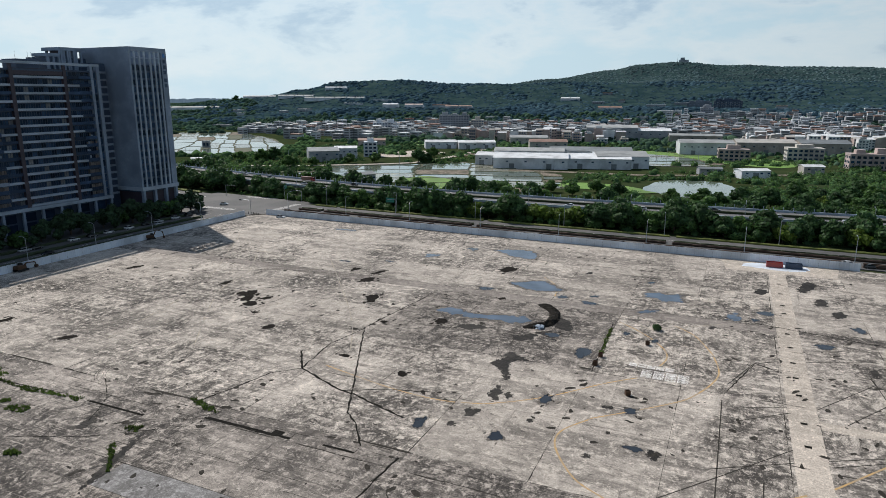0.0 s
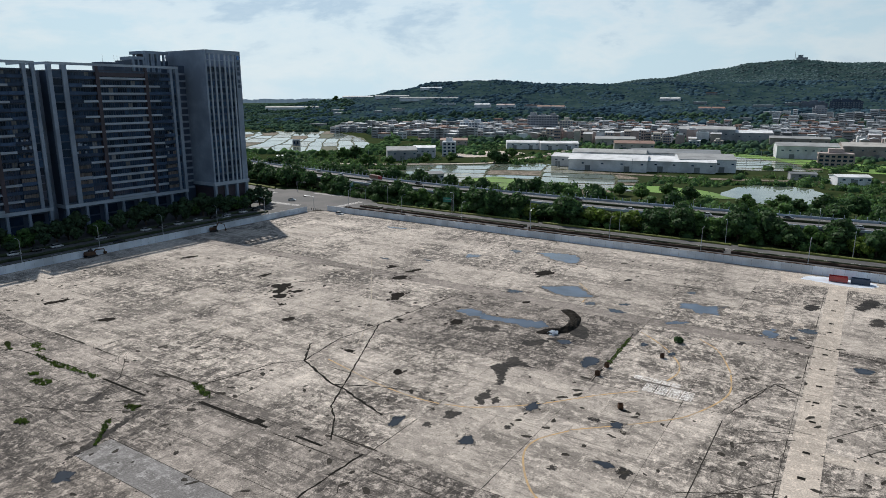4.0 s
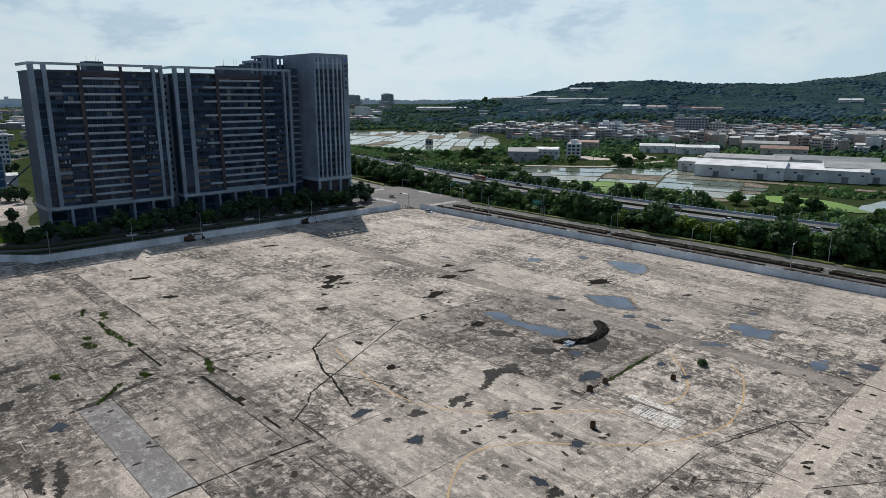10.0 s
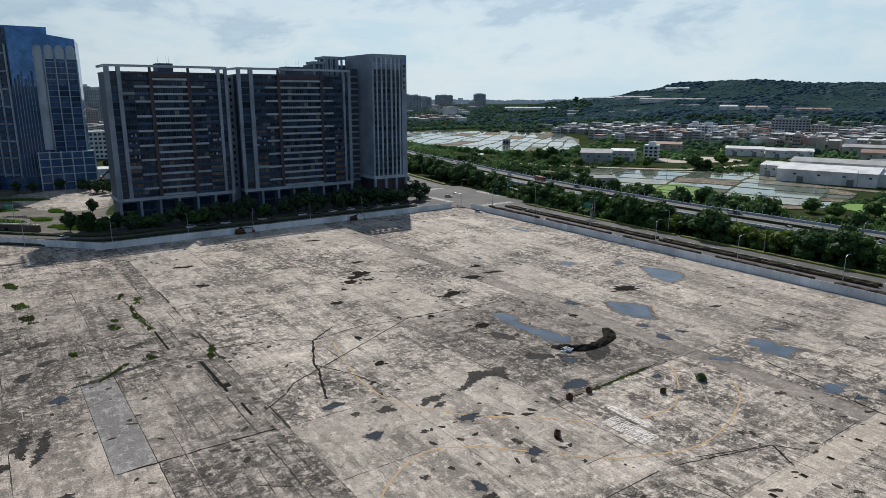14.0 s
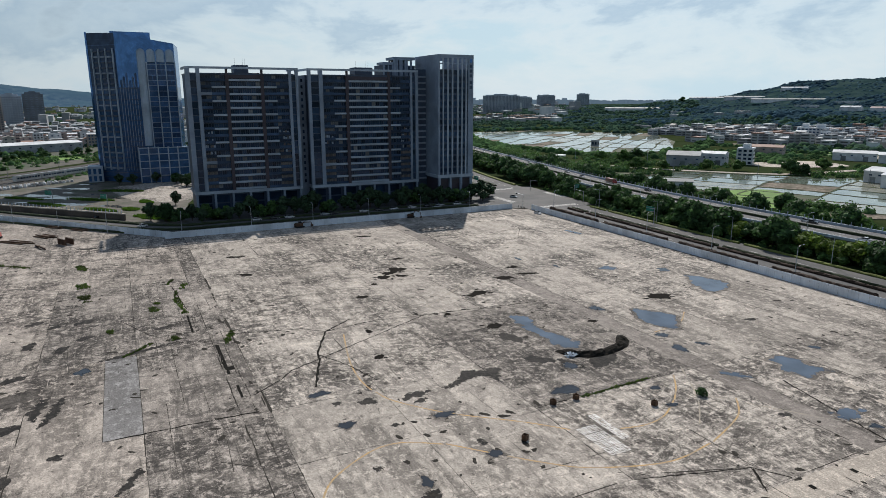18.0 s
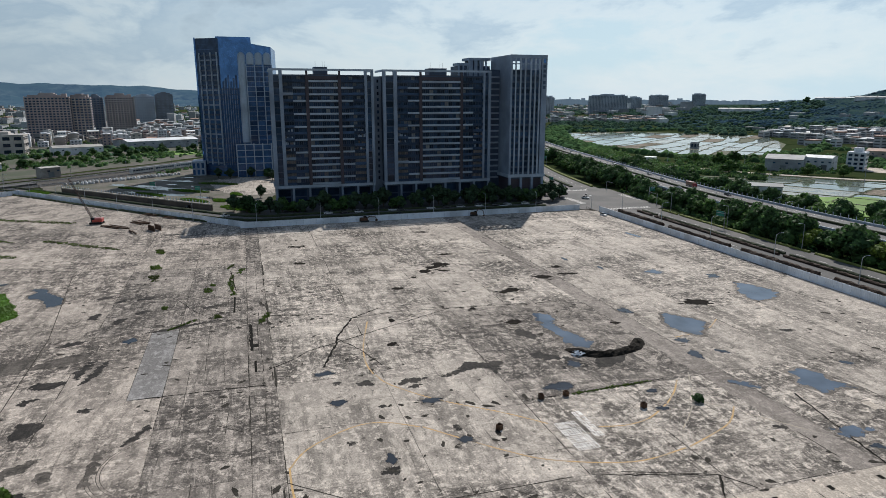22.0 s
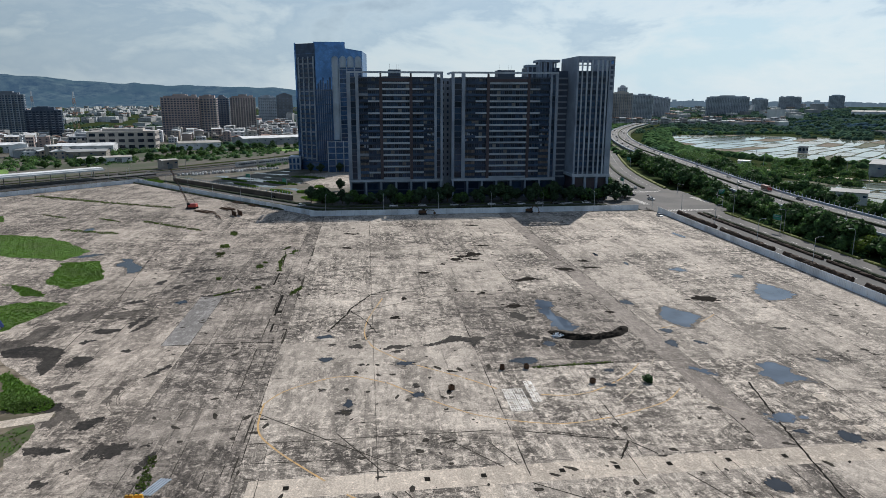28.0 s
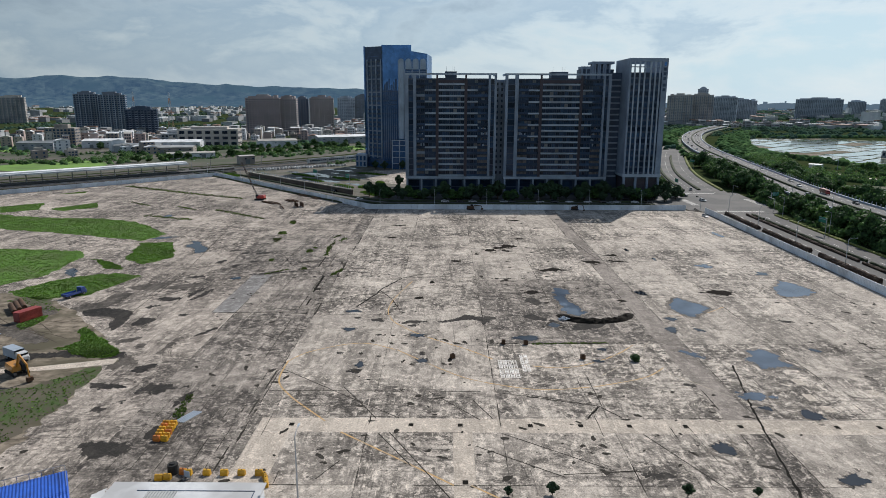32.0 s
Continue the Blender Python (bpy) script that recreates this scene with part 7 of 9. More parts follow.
shed(-224, 366, 17, 13, 6.5, 50, M_WALL[1], M_ROOF[3], "small white shed with a bluish roof by the paddies", name="hut", doors=1, wins=3)
shed(-418, 421, 9, 6, 4.5, 45, M_WALL[1], M_ROOF[1], "small white hut among trees", name="hut", doors=1, wins=1)
shed(-31, 700, 50, 30, 11.5, 12, M_WALL[1], M_ROOF[0], "large grey-white factory hall", doors=2, wins=8, group="factory halls")
shed(22, 735, 54, 34, 11.0, 10, M_WALL[4], M_ROOF[4], "tan factory hall with dark doors", doors=3, wins=6, group="factory halls")
shed(74, 745, 44, 34, 11.0, 10, M_WALL[4], M_ROOF[3], "brown factory hall with dark doors", doors=3, wins=6, group="factory halls")
shed(-154, 880, 64, 36, 16.0, 12, M_WALL[2], M_ROOF[0], "big grey store building with a dark front", doors=3, wins=8, group="factory halls")
shed(-104, 890, 44, 30, 12.5, 12, M_WALL[2], M_ROOF[1], "grey-white factory hall with roller doors", group="factory halls")
shed(-50, 860, 60, 24, 9.0, 8, M_WALL[4], M_ROOF[0], "long grey-roofed factory hall", group="factory halls")
shed(-300, 660, 34, 22, 7.0, 30, M_WALL[1], M_ROOF[1], "white arched greenhouse shed", group="white sheds")
shed(-262, 670, 40, 22, 7.0, 30, M_WALL[1], M_ROOF[1], "white arched greenhouse shed", group="white sheds")
shed(-375, 640, 30, 22, 8.0, 30, M_WALL[3], M_ROOF[2], "brick-red roofed shed by the town", group="white sheds")
shed(-190, 700, 40, 26, 8.0, 20, M_WALL[0], M_ROOF[2], "brick-red roofed shed by the town", group="white sheds")
shed(-230, 760, 44, 26, 8.0, 20, M_WALL[0], M_ROOF[0], "grey workshop roofs at the edge of town", group="white sheds")
shed(10, 505, 20, 13, 5.5, 25, M_WALL[1], M_ROOF[1], "white farmhouse with a pale roof", name="house", doors=1, wins=4)
shed(-18, 516, 16, 10, 4.5, 15, M_WALL[2], M_ROOF[3], "dark-roofed farm shed by the pond", name="house", doors=1, wins=2)
shed(50, 548, 14, 12, 6, 15, M_WALL[0], M_ROOF[1], "pale farmhouse with a metal roof", name="house", doors=1, wins=3)
# railway side
shed(-728, -11, 78, 26, 8.5, 118, M_WALL[2], M_ROOF[1], "long pale-roofed market hall behind the railway", doors=3, wins=8, group="railway side sheds")
shed(-655, -80, 44, 22, 7.5, 112, M_WALL[1], M_ROOF[4], "white shed with a cement roof", group="railway side sheds")
shed(-600, -175, 52, 26, 9.0, 100, M_WALL[1], M_ROOF[1], "white factory shed behind the station", group="railway side sheds")
shed(-575, -205, 44, 22, 7.0, 100, M_WALL[2], M_ROOF[3], "grey workshop roofs behind the station", group="railway side sheds")
shed(-555, -160, 40, 20, 6.5, 100, M_WALL[4], M_ROOF[0], "grey workshop roofs behind the station", group="railway side sheds")
shed(-500, -122, 42, 12, 5.0, 118, M_WALL[1], M_ROOF[4], "low pale goods shed beside the tracks", group="railway side sheds")
shed(-446, -54, 13, 8, 7.0, 130, M_WALL[4], M_ROOF[4], "small brown trackside building", name="hut", doors=1, wins=2)
shed(-630, -270, 40, 24, 8, 100, M_WALL[1], M_ROOF[1], "white factory shed behind the station", group="railway side sheds")
shed(-590, -320, 36, 22, 8, 100, M_WALL[2], M_ROOF[3], "grey workshop roofs behind the station", group="railway side sheds")


def flats(x, y, w, d, h, rot, wall, label, floors=None, bays=None, name="apartment_building", group="", roofboxes=2, accent=None, rough_top=False):
    """A far block of flats: wall, projecting piers, rows of windows on front (+x local), left and right sides."""
    r = random.Random(int(abs(x * 3 + y)))
    t = thing(name, None, None, label, "apartment building", group=group, m=pose(x, y, -0.4, 0, 0, rot))
    part("wall", boxes((-d / 2, d / 2, -w / 2, w / 2, 0, h)), wall, t)
    part("roof", boxes((-d / 2 - 0.2, d / 2 + 0.2, -w / 2 - 0.2, w / 2 + 0.2, h, h + 1.1)), wall, t)
    n = floors or max(2, round(h / 3.3))
    m = bays or max(2, round(w / 4.2))
    rows = []
    for i in range(n):
        z = (i + 0.32) * h / n
        row = []
        for j in range(m):
            c = -w / 2 + (j + 0.5) * w / m
            q = w / m * 0.31
            row.append((d / 2 - 0.1, d / 2 + 0.12, c - q, c + q, z, z + h / n * 0.52))
        k = max(2, round(d / 4.5))
        for j in range(k):
            c = -d / 2 + (j + 0.5) * d / k
            q = d / k * 0.28
            row += [(c - q, c + q, -w / 2 - 0.12, -w / 2 + 0.1, z, z + h / n * 0.5), (c - q, c + q, w / 2 - 0.1, w / 2 + 0.12, z, z + h / n * 0.5)]
        rows += row
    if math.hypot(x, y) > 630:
        tagged(part("window_grid", boxes(*rows), M_FARWIN_HAZED if math.hypot(x, y) > 1150 else M_GLASS, t), kind="stuff")
    else:
        for q in rows:
            part("window", boxes(q), M_GLASS, t)
    if h > 30:
        for j in range(1, m, 2):
            c = -w / 2 + (j + 0.5) * w / m
            q = w / m * 0.42
            slabs = [(d / 2, d / 2 + 1.5, c - q, c + q, (i + 0.05) * h / n, (i + 0.30) * h / n) for i in range(n)]
            part("balcony_stack", boxes(*slabs), accent or M_FG, t, "stack of pale balconies")
            # a raised dark strip, coloured like the shade in a recess
            part("recess", boxes((d / 2, d / 2 + 0.2, c + q, c + q + w / m * 0.16, 0, h)), M_FD, t, "dark strip for a shaded recess")
        part("crown", boxes((-d / 2 + 2, d / 2 - 2, -w * 0.32, w * 0.32, h + 1.1, h + 3.4), (-d / 2 + 4, d / 2 - 4, -w * 0.16, w * 0.16, h + 3.4, h + 6.0)), wall, t, "stepped roof crown")
    for j in range(0, m + 1, 2 if m > 3 else 1):
        c = -w / 2 + j * w / m
        part("pier", boxes((d / 2, d / 2 + 0.7, c - 0.45, c + 0.45, 0, h + (1.6 if accent else 0.2))), accent or wall, t)
    for j in range(roofboxes):
        c = -w / 2 + (j + 0.5) * w / roofboxes
        q = r.uniform(0.12, 0.2) * w / roofboxes * 1.6
        part("roof_house", boxes((-d * 0.3, d * 0.2, c - q, c + q, h + 1.1, h + 1.1 + r.uniform(2.2, 4.6))), wall, t)
    return t


# window glass of the farthest blocks, paled to imitate haze
M_FARWIN_HAZED = mat("hazed_far_glass", (0.13, 0.155, 0.19), (0.20, 0.225, 0.26), 0.3, 0.05, 0.4, bump=0.0)
M_PINKT = mat("pink_grey_tile", (0.34, 0.29, 0.285), (0.42, 0.36, 0.35), 0.4, 0.05, 0.7, bump=0.03)
M_CREAMT = mat("cream_tile", (0.44, 0.41, 0.38), (0.53, 0.49, 0.45), 0.4, 0.05, 0.7, bump=0.03)
M_SLATET = mat("slate_tile", (0.15, 0.175, 0.215), (0.20, 0.228, 0.275), 0.4, 0.05, 0.6, bump=0.03)
# grey-blue tile lightened, with distance haze mixed into its colour
M_STEELB_HAZED = mat("hazed_grey_blue_tile", (0.42, 0.47, 0.54), (0.50, 0.55, 0.62), 0.4, 0.05, 0.6, bump=0.03)
BR = "tall pink-grey tiled apartment block with many windows"
flats(-900, -160, 50, 24, 55, 8, M_PINKT, BR, group="far apartment blocks", roofboxes=4, accent=M_PINKT)
flats(-925, -128, 26, 40, 54, 8, M_PINKT, BR, group="far apartment blocks", roofboxes=2, accent=M_CREAMT)
flats(-1045, -98, 40, 26, 55, 8, M_PINKT, BR, group="far apartment blocks", roofboxes=3, accent=M_CREAMT)
flats(-1060, -135, 22, 30, 54, 8, M_SLATET, "tall dark slate apartment block", group="far apartment blocks", roofboxes=1)
flats(-1425, -112, 38, 24, 56, 6, M_STEELB_HAZED, "tall grey-blue apartment block", group="far apartment blocks", accent=M_FW)
flats(-1440, -76, 34, 26, 60, 6, M_SLATET, "tall dark slate apartment block", group="far apartment blocks")
flats(-985, -475, 36, 26, 60, 20, M_SLATET, "dark twin apartment tower with pale strips", group="far apartment blocks", accent=M_FW)
flats(-975, -428, 40, 26, 59, 20, M_SLATET, "dark twin apartment tower with pale strips", group="far apartment blocks", accent=M_FW)
flats(-855, -327, 42, 24, 38, 18, M_FD, "unfinished dark apartment block wrapped in netting", group="far apartment blocks", roofboxes=1)
flats(-1331, -828, 54, 26, 54, 25, M_CREAMT, "cream apartment tower on the edge of town", group="far apartment blocks", accent=M_SLATET)
flats(-662, -160, 68, 24, 19, 6, M_CREAMT, "long cream factory block with rows of windows", floors=3, bays=7, name="factory_block", roofboxes=1)
flats(-651, -328, 32, 16, 20, 8, M_WALL[4], "old tan block of flats", floors=6, roofboxes=1)
flats(-690, -210, 34, 18, 12, 8, M_WALL[2], "low grey office block", floors=3, roofboxes=1)
flats(-1373, 640, 52, 22, 64, -22, M_CREAMT, "cream apartment block beyond the expressway", group="far apartment blocks", roofboxes=3)
flats(-1380, 690, 50, 24, 66, -22, M_CREAMT, "cream apartment block beyond the expressway", group="far apartment blocks", roofboxes=1)
flats(-1400, 700, 22, 20, 79, -22, M_STEELB_HAZED, "grey-blue apartment tower beyond the expressway", group="far apartment blocks", roofboxes=1)
flats(-1667, 862, 62, 26, 62, -25, M_STEELB_HAZED, "pale grey apartment blocks beyond the expressway", group="far apartment blocks", roofboxes=3)
flats(-1800, 960, 60, 26, 56, -25, M_STEELB_HAZED, "grey-blue apartment blocks beyond the expressway", group="far apartment blocks", roofboxes=2)
flats(-1990, 1060, 70, 26, 54, -28, M_STEELB_HAZED, "pale grey apartment blocks beyond the expressway", group="far apartment blocks", roofboxes=3)
flats(-1660, 1110, 110, 24, 58, -30, M_STEELB_HAZED, "long grey apartment slab on the plain", group="far apartment blocks", roofboxes=4)
flats(-2050, 1450, 50, 24, 52, -32, M_STEELB_HAZED, "grey apartment block on the plain", group="far apartment blocks")
flats(-2700, 2000, 90, 30, 60, -35, M_STEELB_HAZED, "grey apartment blocks on the plain", group="far apartment blocks", roofboxes=4)
flats(-2600, 2150, 60, 30, 66, -35, M_STEELB_HAZED, "grey apartment blocks on the plain", group="far apartment blocks", roofboxes=2)
flats(-30, 1560, 56, 22, 44, 275, M_FD, "dark unfinished apartment block below the hill", group="hillfoot flats", roofboxes=3)
flats(-88, 1570, 50, 22, 40, 275, M_SLATET, "dark unfinished apartment block below the hill", group="hillfoot flats", roofboxes=3)
flats(-60, 1320, 22, 18, 34, 275, M_WALL[2], "grey block of flats in town", group="hillfoot flats", roofboxes=1)
flats(-415, 968, 46, 18, 25, 290, M_WALL[2], "grey block of flats in town", floors=7, roofboxes=3, group="town flats")
flats(-380, 978, 20, 18, 18, 290, M_WALL[0], "cream block of flats in town", roofboxes=1, group="town flats")
flats(-480, 858, 34, 16, 17, 300, M_WALL[1], "white block of flats in town", floors=5, roofboxes=2, group="town flats")
flats(53, 660, 29, 16, 10.5, 278, M_WALL[0], "cream three-storey house by the fields", floors=3, name="house", roofboxes=1)
flats(-4, 632, 25, 14, 9.5, 278, M_WALL[3], "pink three-storey house by the fields", floors=3, name="house", roofboxes=1)
flats(95, 605, 32, 14, 11, 278, M_WALL[3], "pink and white row of houses", floors=3, name="house", roofboxes=2)
flats(-318, 540, 12, 12, 13, 300, M_WALL[1], "narrow white house by the lane", floors=4, name="house", roofboxes=1)
flats(-540, 560, 7, 6, 6, 300, M_WALL[2], "small grey pump house in the paddies", floors=1, bays=2, name="hut", roofboxes=0)

# seen between the blue tower and the apartment slabs
flats(-628, 140, 18, 14, 24, -8, M_WALL[1], "white striped block with dark vertical windows", floors=6, bays=5, roofboxes=0, accent=M_WALL[1])
flats(-1330, 216, 44, 20, 32, -8, M_WALL[3], "pink hotel with a stepped roof", group="far apartment blocks", roofboxes=1)
flats(-1080, 190, 46, 20, 12, -8, M_WALL[3], "low pink hall with a pale roof", roofboxes=1, name="hall")
flats(-1690, 254, 46, 26, 78, -8, M_STEELB_HAZED, "tall grey apartment block behind the pink hotel", group="far apartment blocks")
flats(-1672, 290, 40, 26, 72, -8, M_STEELB_HAZED, "tall grey apartment block behind the pink hotel", group="far apartment blocks")
shed(-458, 110, 22, 14, 7, 82, M_WALL[1], M_ROOF[1], "low white site building by the glass tower", name="hut", doors=1, wins=3)

# ---- the town ----
def house_kind(seed):
    r = random.Random(seed)
    w, d, h = r.uniform(7, 15), r.uniform(9, 14), r.choice((6.5, 7.5, 10, 10.5, 13, 13.5))
    wall = r.choice(M_WALL + [M_WALL[1]] * 3)
    t = thing("town_house", None, None, ("pale", "weathered", "flat-roofed", "tin-roofed")[seed % 4] + " low town house with small dark windows", "house", group="town houses")
    part("wall", boxes((-w / 2, w / 2, -d / 2, d / 2, -1, h)), wall, t)
    if r.random() < 0.55:
        k = r.uniform(0.8, 1.8)
        part("roof", ([(-w / 2 - .4, -d / 2 - .4, h), (w / 2 + .4, -d / 2 - .4, h), (w / 2 + .4, d / 2 + .4, h), (-w / 2 - .4, d / 2 + .4, h), (-w / 2 - .4, 0, h + k), (w / 2 + .4, 0, h + k)], [(0, 1, 5, 4), (2, 3, 4, 5), (1, 2, 5), (3, 0, 4), (3, 2, 1, 0)]), r.choice(M_ROOF + [M_ROOF[1]] * 4), t)
    else:
        part("roof", boxes((-w / 2 - .15, w / 2 + .15, -d / 2 - .15, d / 2 + .15, h, h + 0.8)), wall, t)
        part("roof_shed", boxes((-w * 0.35, w * 0.1, -d * 0.3, d * 0.25, h + 0.8, h + 3.2)), r.choice(M_ROOF), t)
        part("water_tank", tube((w * 0.3, d * 0.2, h + 0.8), (w * 0.3, d * 0.2, h + 2.6), 0.9, 0.9, 10), M_METAL, t, "steel roof tank")
    ws = []
    for i in range(int(h / 3.2)):
        z = 1.0 + i * 3.2
        ws += [(c - 0.9, c + 0.9, -d / 2 - 0.08, -d / 2 + 0.05, z, z + 1.5) for c in (-w / 3.2, 0, w / 3.2)] + [(w / 2 - 0.05, w / 2 + 0.08, c - 0.8, c + 0.8, z, z + 1.4) for c in (-d / 4, d / 4)]
    tagged(part("window_grid", boxes(*ws), M_GLASS, t), kind="stuff")
    return t


HK = [house_kind(200 + i) for i in range(12)]
for i, k in enumerate(HK):
    k.matrix_basis = pose(-700 + 24 * i, 842 + (i % 3) * 12, -0.4, 0, 0, 25)
hr = random.Random(31)
TOWN = []


def quarter(cx, cy, rx, ry, rot, n, lo=0.0):
    c, s = math.cos(radians(rot)), math.sin(radians(rot))
    made = 0
    for i in range(-40, 41):
        for j in range(-40, 41):
            u, v = i * 13.0, j * 16.0
            if abs(u) < rx and abs(v) < ry and hr.random() < n:
                x, y = cx + u * c - v * s + hr.uniform(-3, 3), cy + u * s + v * c + hr.uniform(-3, 3)
                if land(x, y) < 30:
                    TOWN.append((math.hypot(x, y), x, y, rot + hr.choice((0, 0, 90, 180))))


quarter(-560, 935, 190, 75, 32, 0.66)
quarter(-470, 815, 125, 55, 32, 0.5)
quarter(-330, 1010, 190, 80, 15, 0.62)
quarter(-120, 1040, 260, 120, 8, 0.66)
quarter(120, 900, 130, 110, 5, 0.45)
quarter(140, 1150, 260, 180, 5, 0.62)
quarter(-250, 820, 130, 50, 12, 0.5)
quarter(-880, -60, 110, 220, 10, 0.5)
quarter(-1150, 60, 200, 160, 10, 0.5)
quarter(-760, -330, 130, 150, 20, 0.35)
quarter(-1250, 800, 180, 60, 60, 0.5)
quarter(-540, -240, 50, 60, 42, 0.22)
TOWN.sort()
for d, x, y, a in TOWN[:285]:
    sc = hr.uniform(0.8, 1.2)
    copy_thing(hr.choice(HK), pose(x, y, land(x, y) - 0.4, 0, 0, a) @ Matrix.Diagonal((sc, sc, hr.uniform(0.8, 1.15), 1)))
M_TOWN = mat("far_town_walls", (0.32, 0.34, 0.36), (0.50, 0.51, 0.52), 0.05, 0.01, 0.8, bump=0.0, island=0.45)
M_TOWNW = mat("far_town_windows", (0.06, 0.065, 0.07), (0.1, 0.1, 0.105), 0.3, 0.02, 0.4, bump=0.0)
far_boxes, far_wins = [], []
for d, x, y, a in TOWN[285:]:
    w, dd, h = hr.uniform(6, 14), hr.uniform(7, 13), hr.choice((6, 7, 9, 10, 13))
    z = land(x, y) - 0.6
    far_boxes.append((x - w / 2, x + w / 2, y - dd / 2, y + dd / 2, z, z + h))
    for k in range(int(h / 3.2)):
        far_wins.append((x - w * 0.36, x + w * 0.36, y - dd / 2 - 0.08, y - dd / 2, z + 1.3 + 3.2 * k, z + 2.7 + 3.2 * k))
        far_wins.append((x + w / 2, x + w / 2 + 0.08, y - dd * 0.36, y + dd * 0.36, z + 1.3 + 3.2 * k, z + 2.7 + 3.2 * k))
for _ in range(2600):
    b, d = radians(hr.uniform(-150, -50)), hr.uniform(1300, 4150)
    x, y = d * math.sin(b), d * math.cos(b)
    if noise.noise(Vector((x * 0.003, y * 0.003, 1))) > -0.1:
        w, dd, h, z = hr.uniform(8, 40), hr.uniform(8, 26), hr.uniform(5, 13) * (2.2 if hr.random() < 0.06 else 1), land(x, y) - 1
        far_boxes.append((x - w / 2, x + w / 2, y - dd / 2, y + dd / 2, z, z + h))
for _ in range(34):
    b, d = radians(hr.uniform(-44, 12)), hr.uniform(1200, 2100)
    x, y = d * math.sin(b), d * math.cos(b)
    w, dd, h, z = hr.uniform(14, 50), hr.uniform(8, 12), hr.uniform(2, 4), land(x, y) + 1
    if z > 62:
        continue
    far_boxes.append((x - w / 2, x + w / 2, y - dd / 2, y + dd / 2, z - 6, z + h))
for k, (nm, mt) in enumerate((("white", M_ROOF[1]), ("red", M_ROOF[2]), ("bluish", M_ROOF[3]))):
    tops = [(a - .3, b + .3, c - .3, d + .3, f, f + (1.6 if i % 2 else 0.5)) for i, (a, b, c, d, e, f) in enumerate(far_boxes) if i % 6 == k or (k == 0 and i % 6 > 3)]
    thing("distant_roofs", boxes(*tops), mt, nm + " roofs of the distant town", "roofs", kind="stuff")
thing("distant_town", boxes(*far_boxes), M_TOWN, "distant town of pale low houses", "town", kind="stuff")
thing("distant_windows", boxes(*far_wins), M_TOWNW, "dark windows of the distant town", "windows", kind="stuff")

# ---- greenhouses and halls on the slope ----
for x, y, w, d, h, a, mt, lb in ((-1234, 1497, 90, 12, 5, 32, M_ROOF[1], "long white greenhouse roof among trees"), (-1072, 1459, 110, 14, 5, 32, M_ROOF[0], "long pale greenhouse roof among trees"), (-925, 1405, 150, 10, 4, 28, M_ROOF[0], "long pale greenhouse roof among trees"), (-1002, 1530, 60, 12, 6, 28, M_WALL[1], "white terraced hotel on the slope"),
                              (-1250, 1262, 150, 16, 12, 40, M_ROOF[0], "long pale row of low blocks below the wood"), (-690, 1262, 34, 18, 13, 20, M_WALL[1], "white hall at the foot of the hill"), (-640, 1275, 40, 16, 12, 20, M_WALL[3], "pink hall at the foot of the hill"), (-385, 1615, 46, 22, 8, 10, M_ROOF[1], "white vaulted hall in the woods"), (-560, 1330, 60, 14, 8, 14, M_ROOF[2], "red-roofed hall in the woods"), (-250, 1400, 50, 12, 7, 8, M_ROOF[2], "red-roofed hall in the woods")):
    hh = thing("hill_hall", None, None, lb, "building", group="halls on the slope", m=pose(x, y, land(x, y) - 1, 0, 0, a))
    part("wall", boxes((-w / 2, w / 2, -d / 2, d / 2, -6, 0.55 * h)), M_WALL[1], hh)
    bays = max(2, int(w / 22))
    for k in range(bays):
        # each span has its own low gable
        x0, x1 = -w / 2 + w * k / bays, -w / 2 + w * (k + 0.94) / bays
        z0 = 0.55 * h
        part("roof", ([(x0, -d / 2 - 1, z0), (x1, -d / 2 - 1, z0), (x1, d / 2 + 1, z0), (x0, d / 2 + 1, z0), (x0, 0, z0 + 2.6), (x1, 0, z0 + 2.6)], [(0, 1, 5, 4), (2, 3, 4, 5), (1, 2, 5), (3, 0, 4), (3, 2, 1, 0)]), mt, hh)

# ---- hilltop landmarks ----
ht = thing("hilltop_station", None, None, "grey building with a mast on the hilltop", "building", m=pose(-268, 3290, land(-268, 3290) - 2))
part("wall", boxes((-20, 22, -8, 8, 0, 16), (-14, 4, -7, 7, 16, 26)), M_WALL[2], ht)
part("mast", tube((-26, 0, 0), (-26, 0, 42), 1.2, 0.5, 6), M_METAL, ht)
copy_thing(KINDS[0], pose(-1314, 1490, land(-1314, 1490) - 1) @ Matrix.Scale(1.9, 4))
for x, y, h in ((-1500, -640, 70), (-1180, -420, 66), (-1900, -420, 70)):
    py = thing("lattice_mast", None, None, "red and white lattice radio mast", "mast", group="lattice masts", m=pose(x, y, -0.4))
    for k in range(6):
        z0, z1, w0, w1 = h * k / 6, h * (k + 1) / 6, 4 - 0.55 * k, 4 - 0.55 * (k + 1)
        for sx in (-1, 1):
            for sy in (-1, 1):
                part("leg", tube((sx * w0, sy * w0, z0), (sx * w1, sy * w1, z1), 0.26, 0.22, 4), M_ROOF[2] if k % 2 == 0 else M_FW, py)
                part("brace", tube((sx * w0, w0 * sy, z0), (-sx * w1, w1 * sy, z1), 0.2, 0.2, 4), M_ROOF[2] if k % 2 == 0 else M_FW, py)

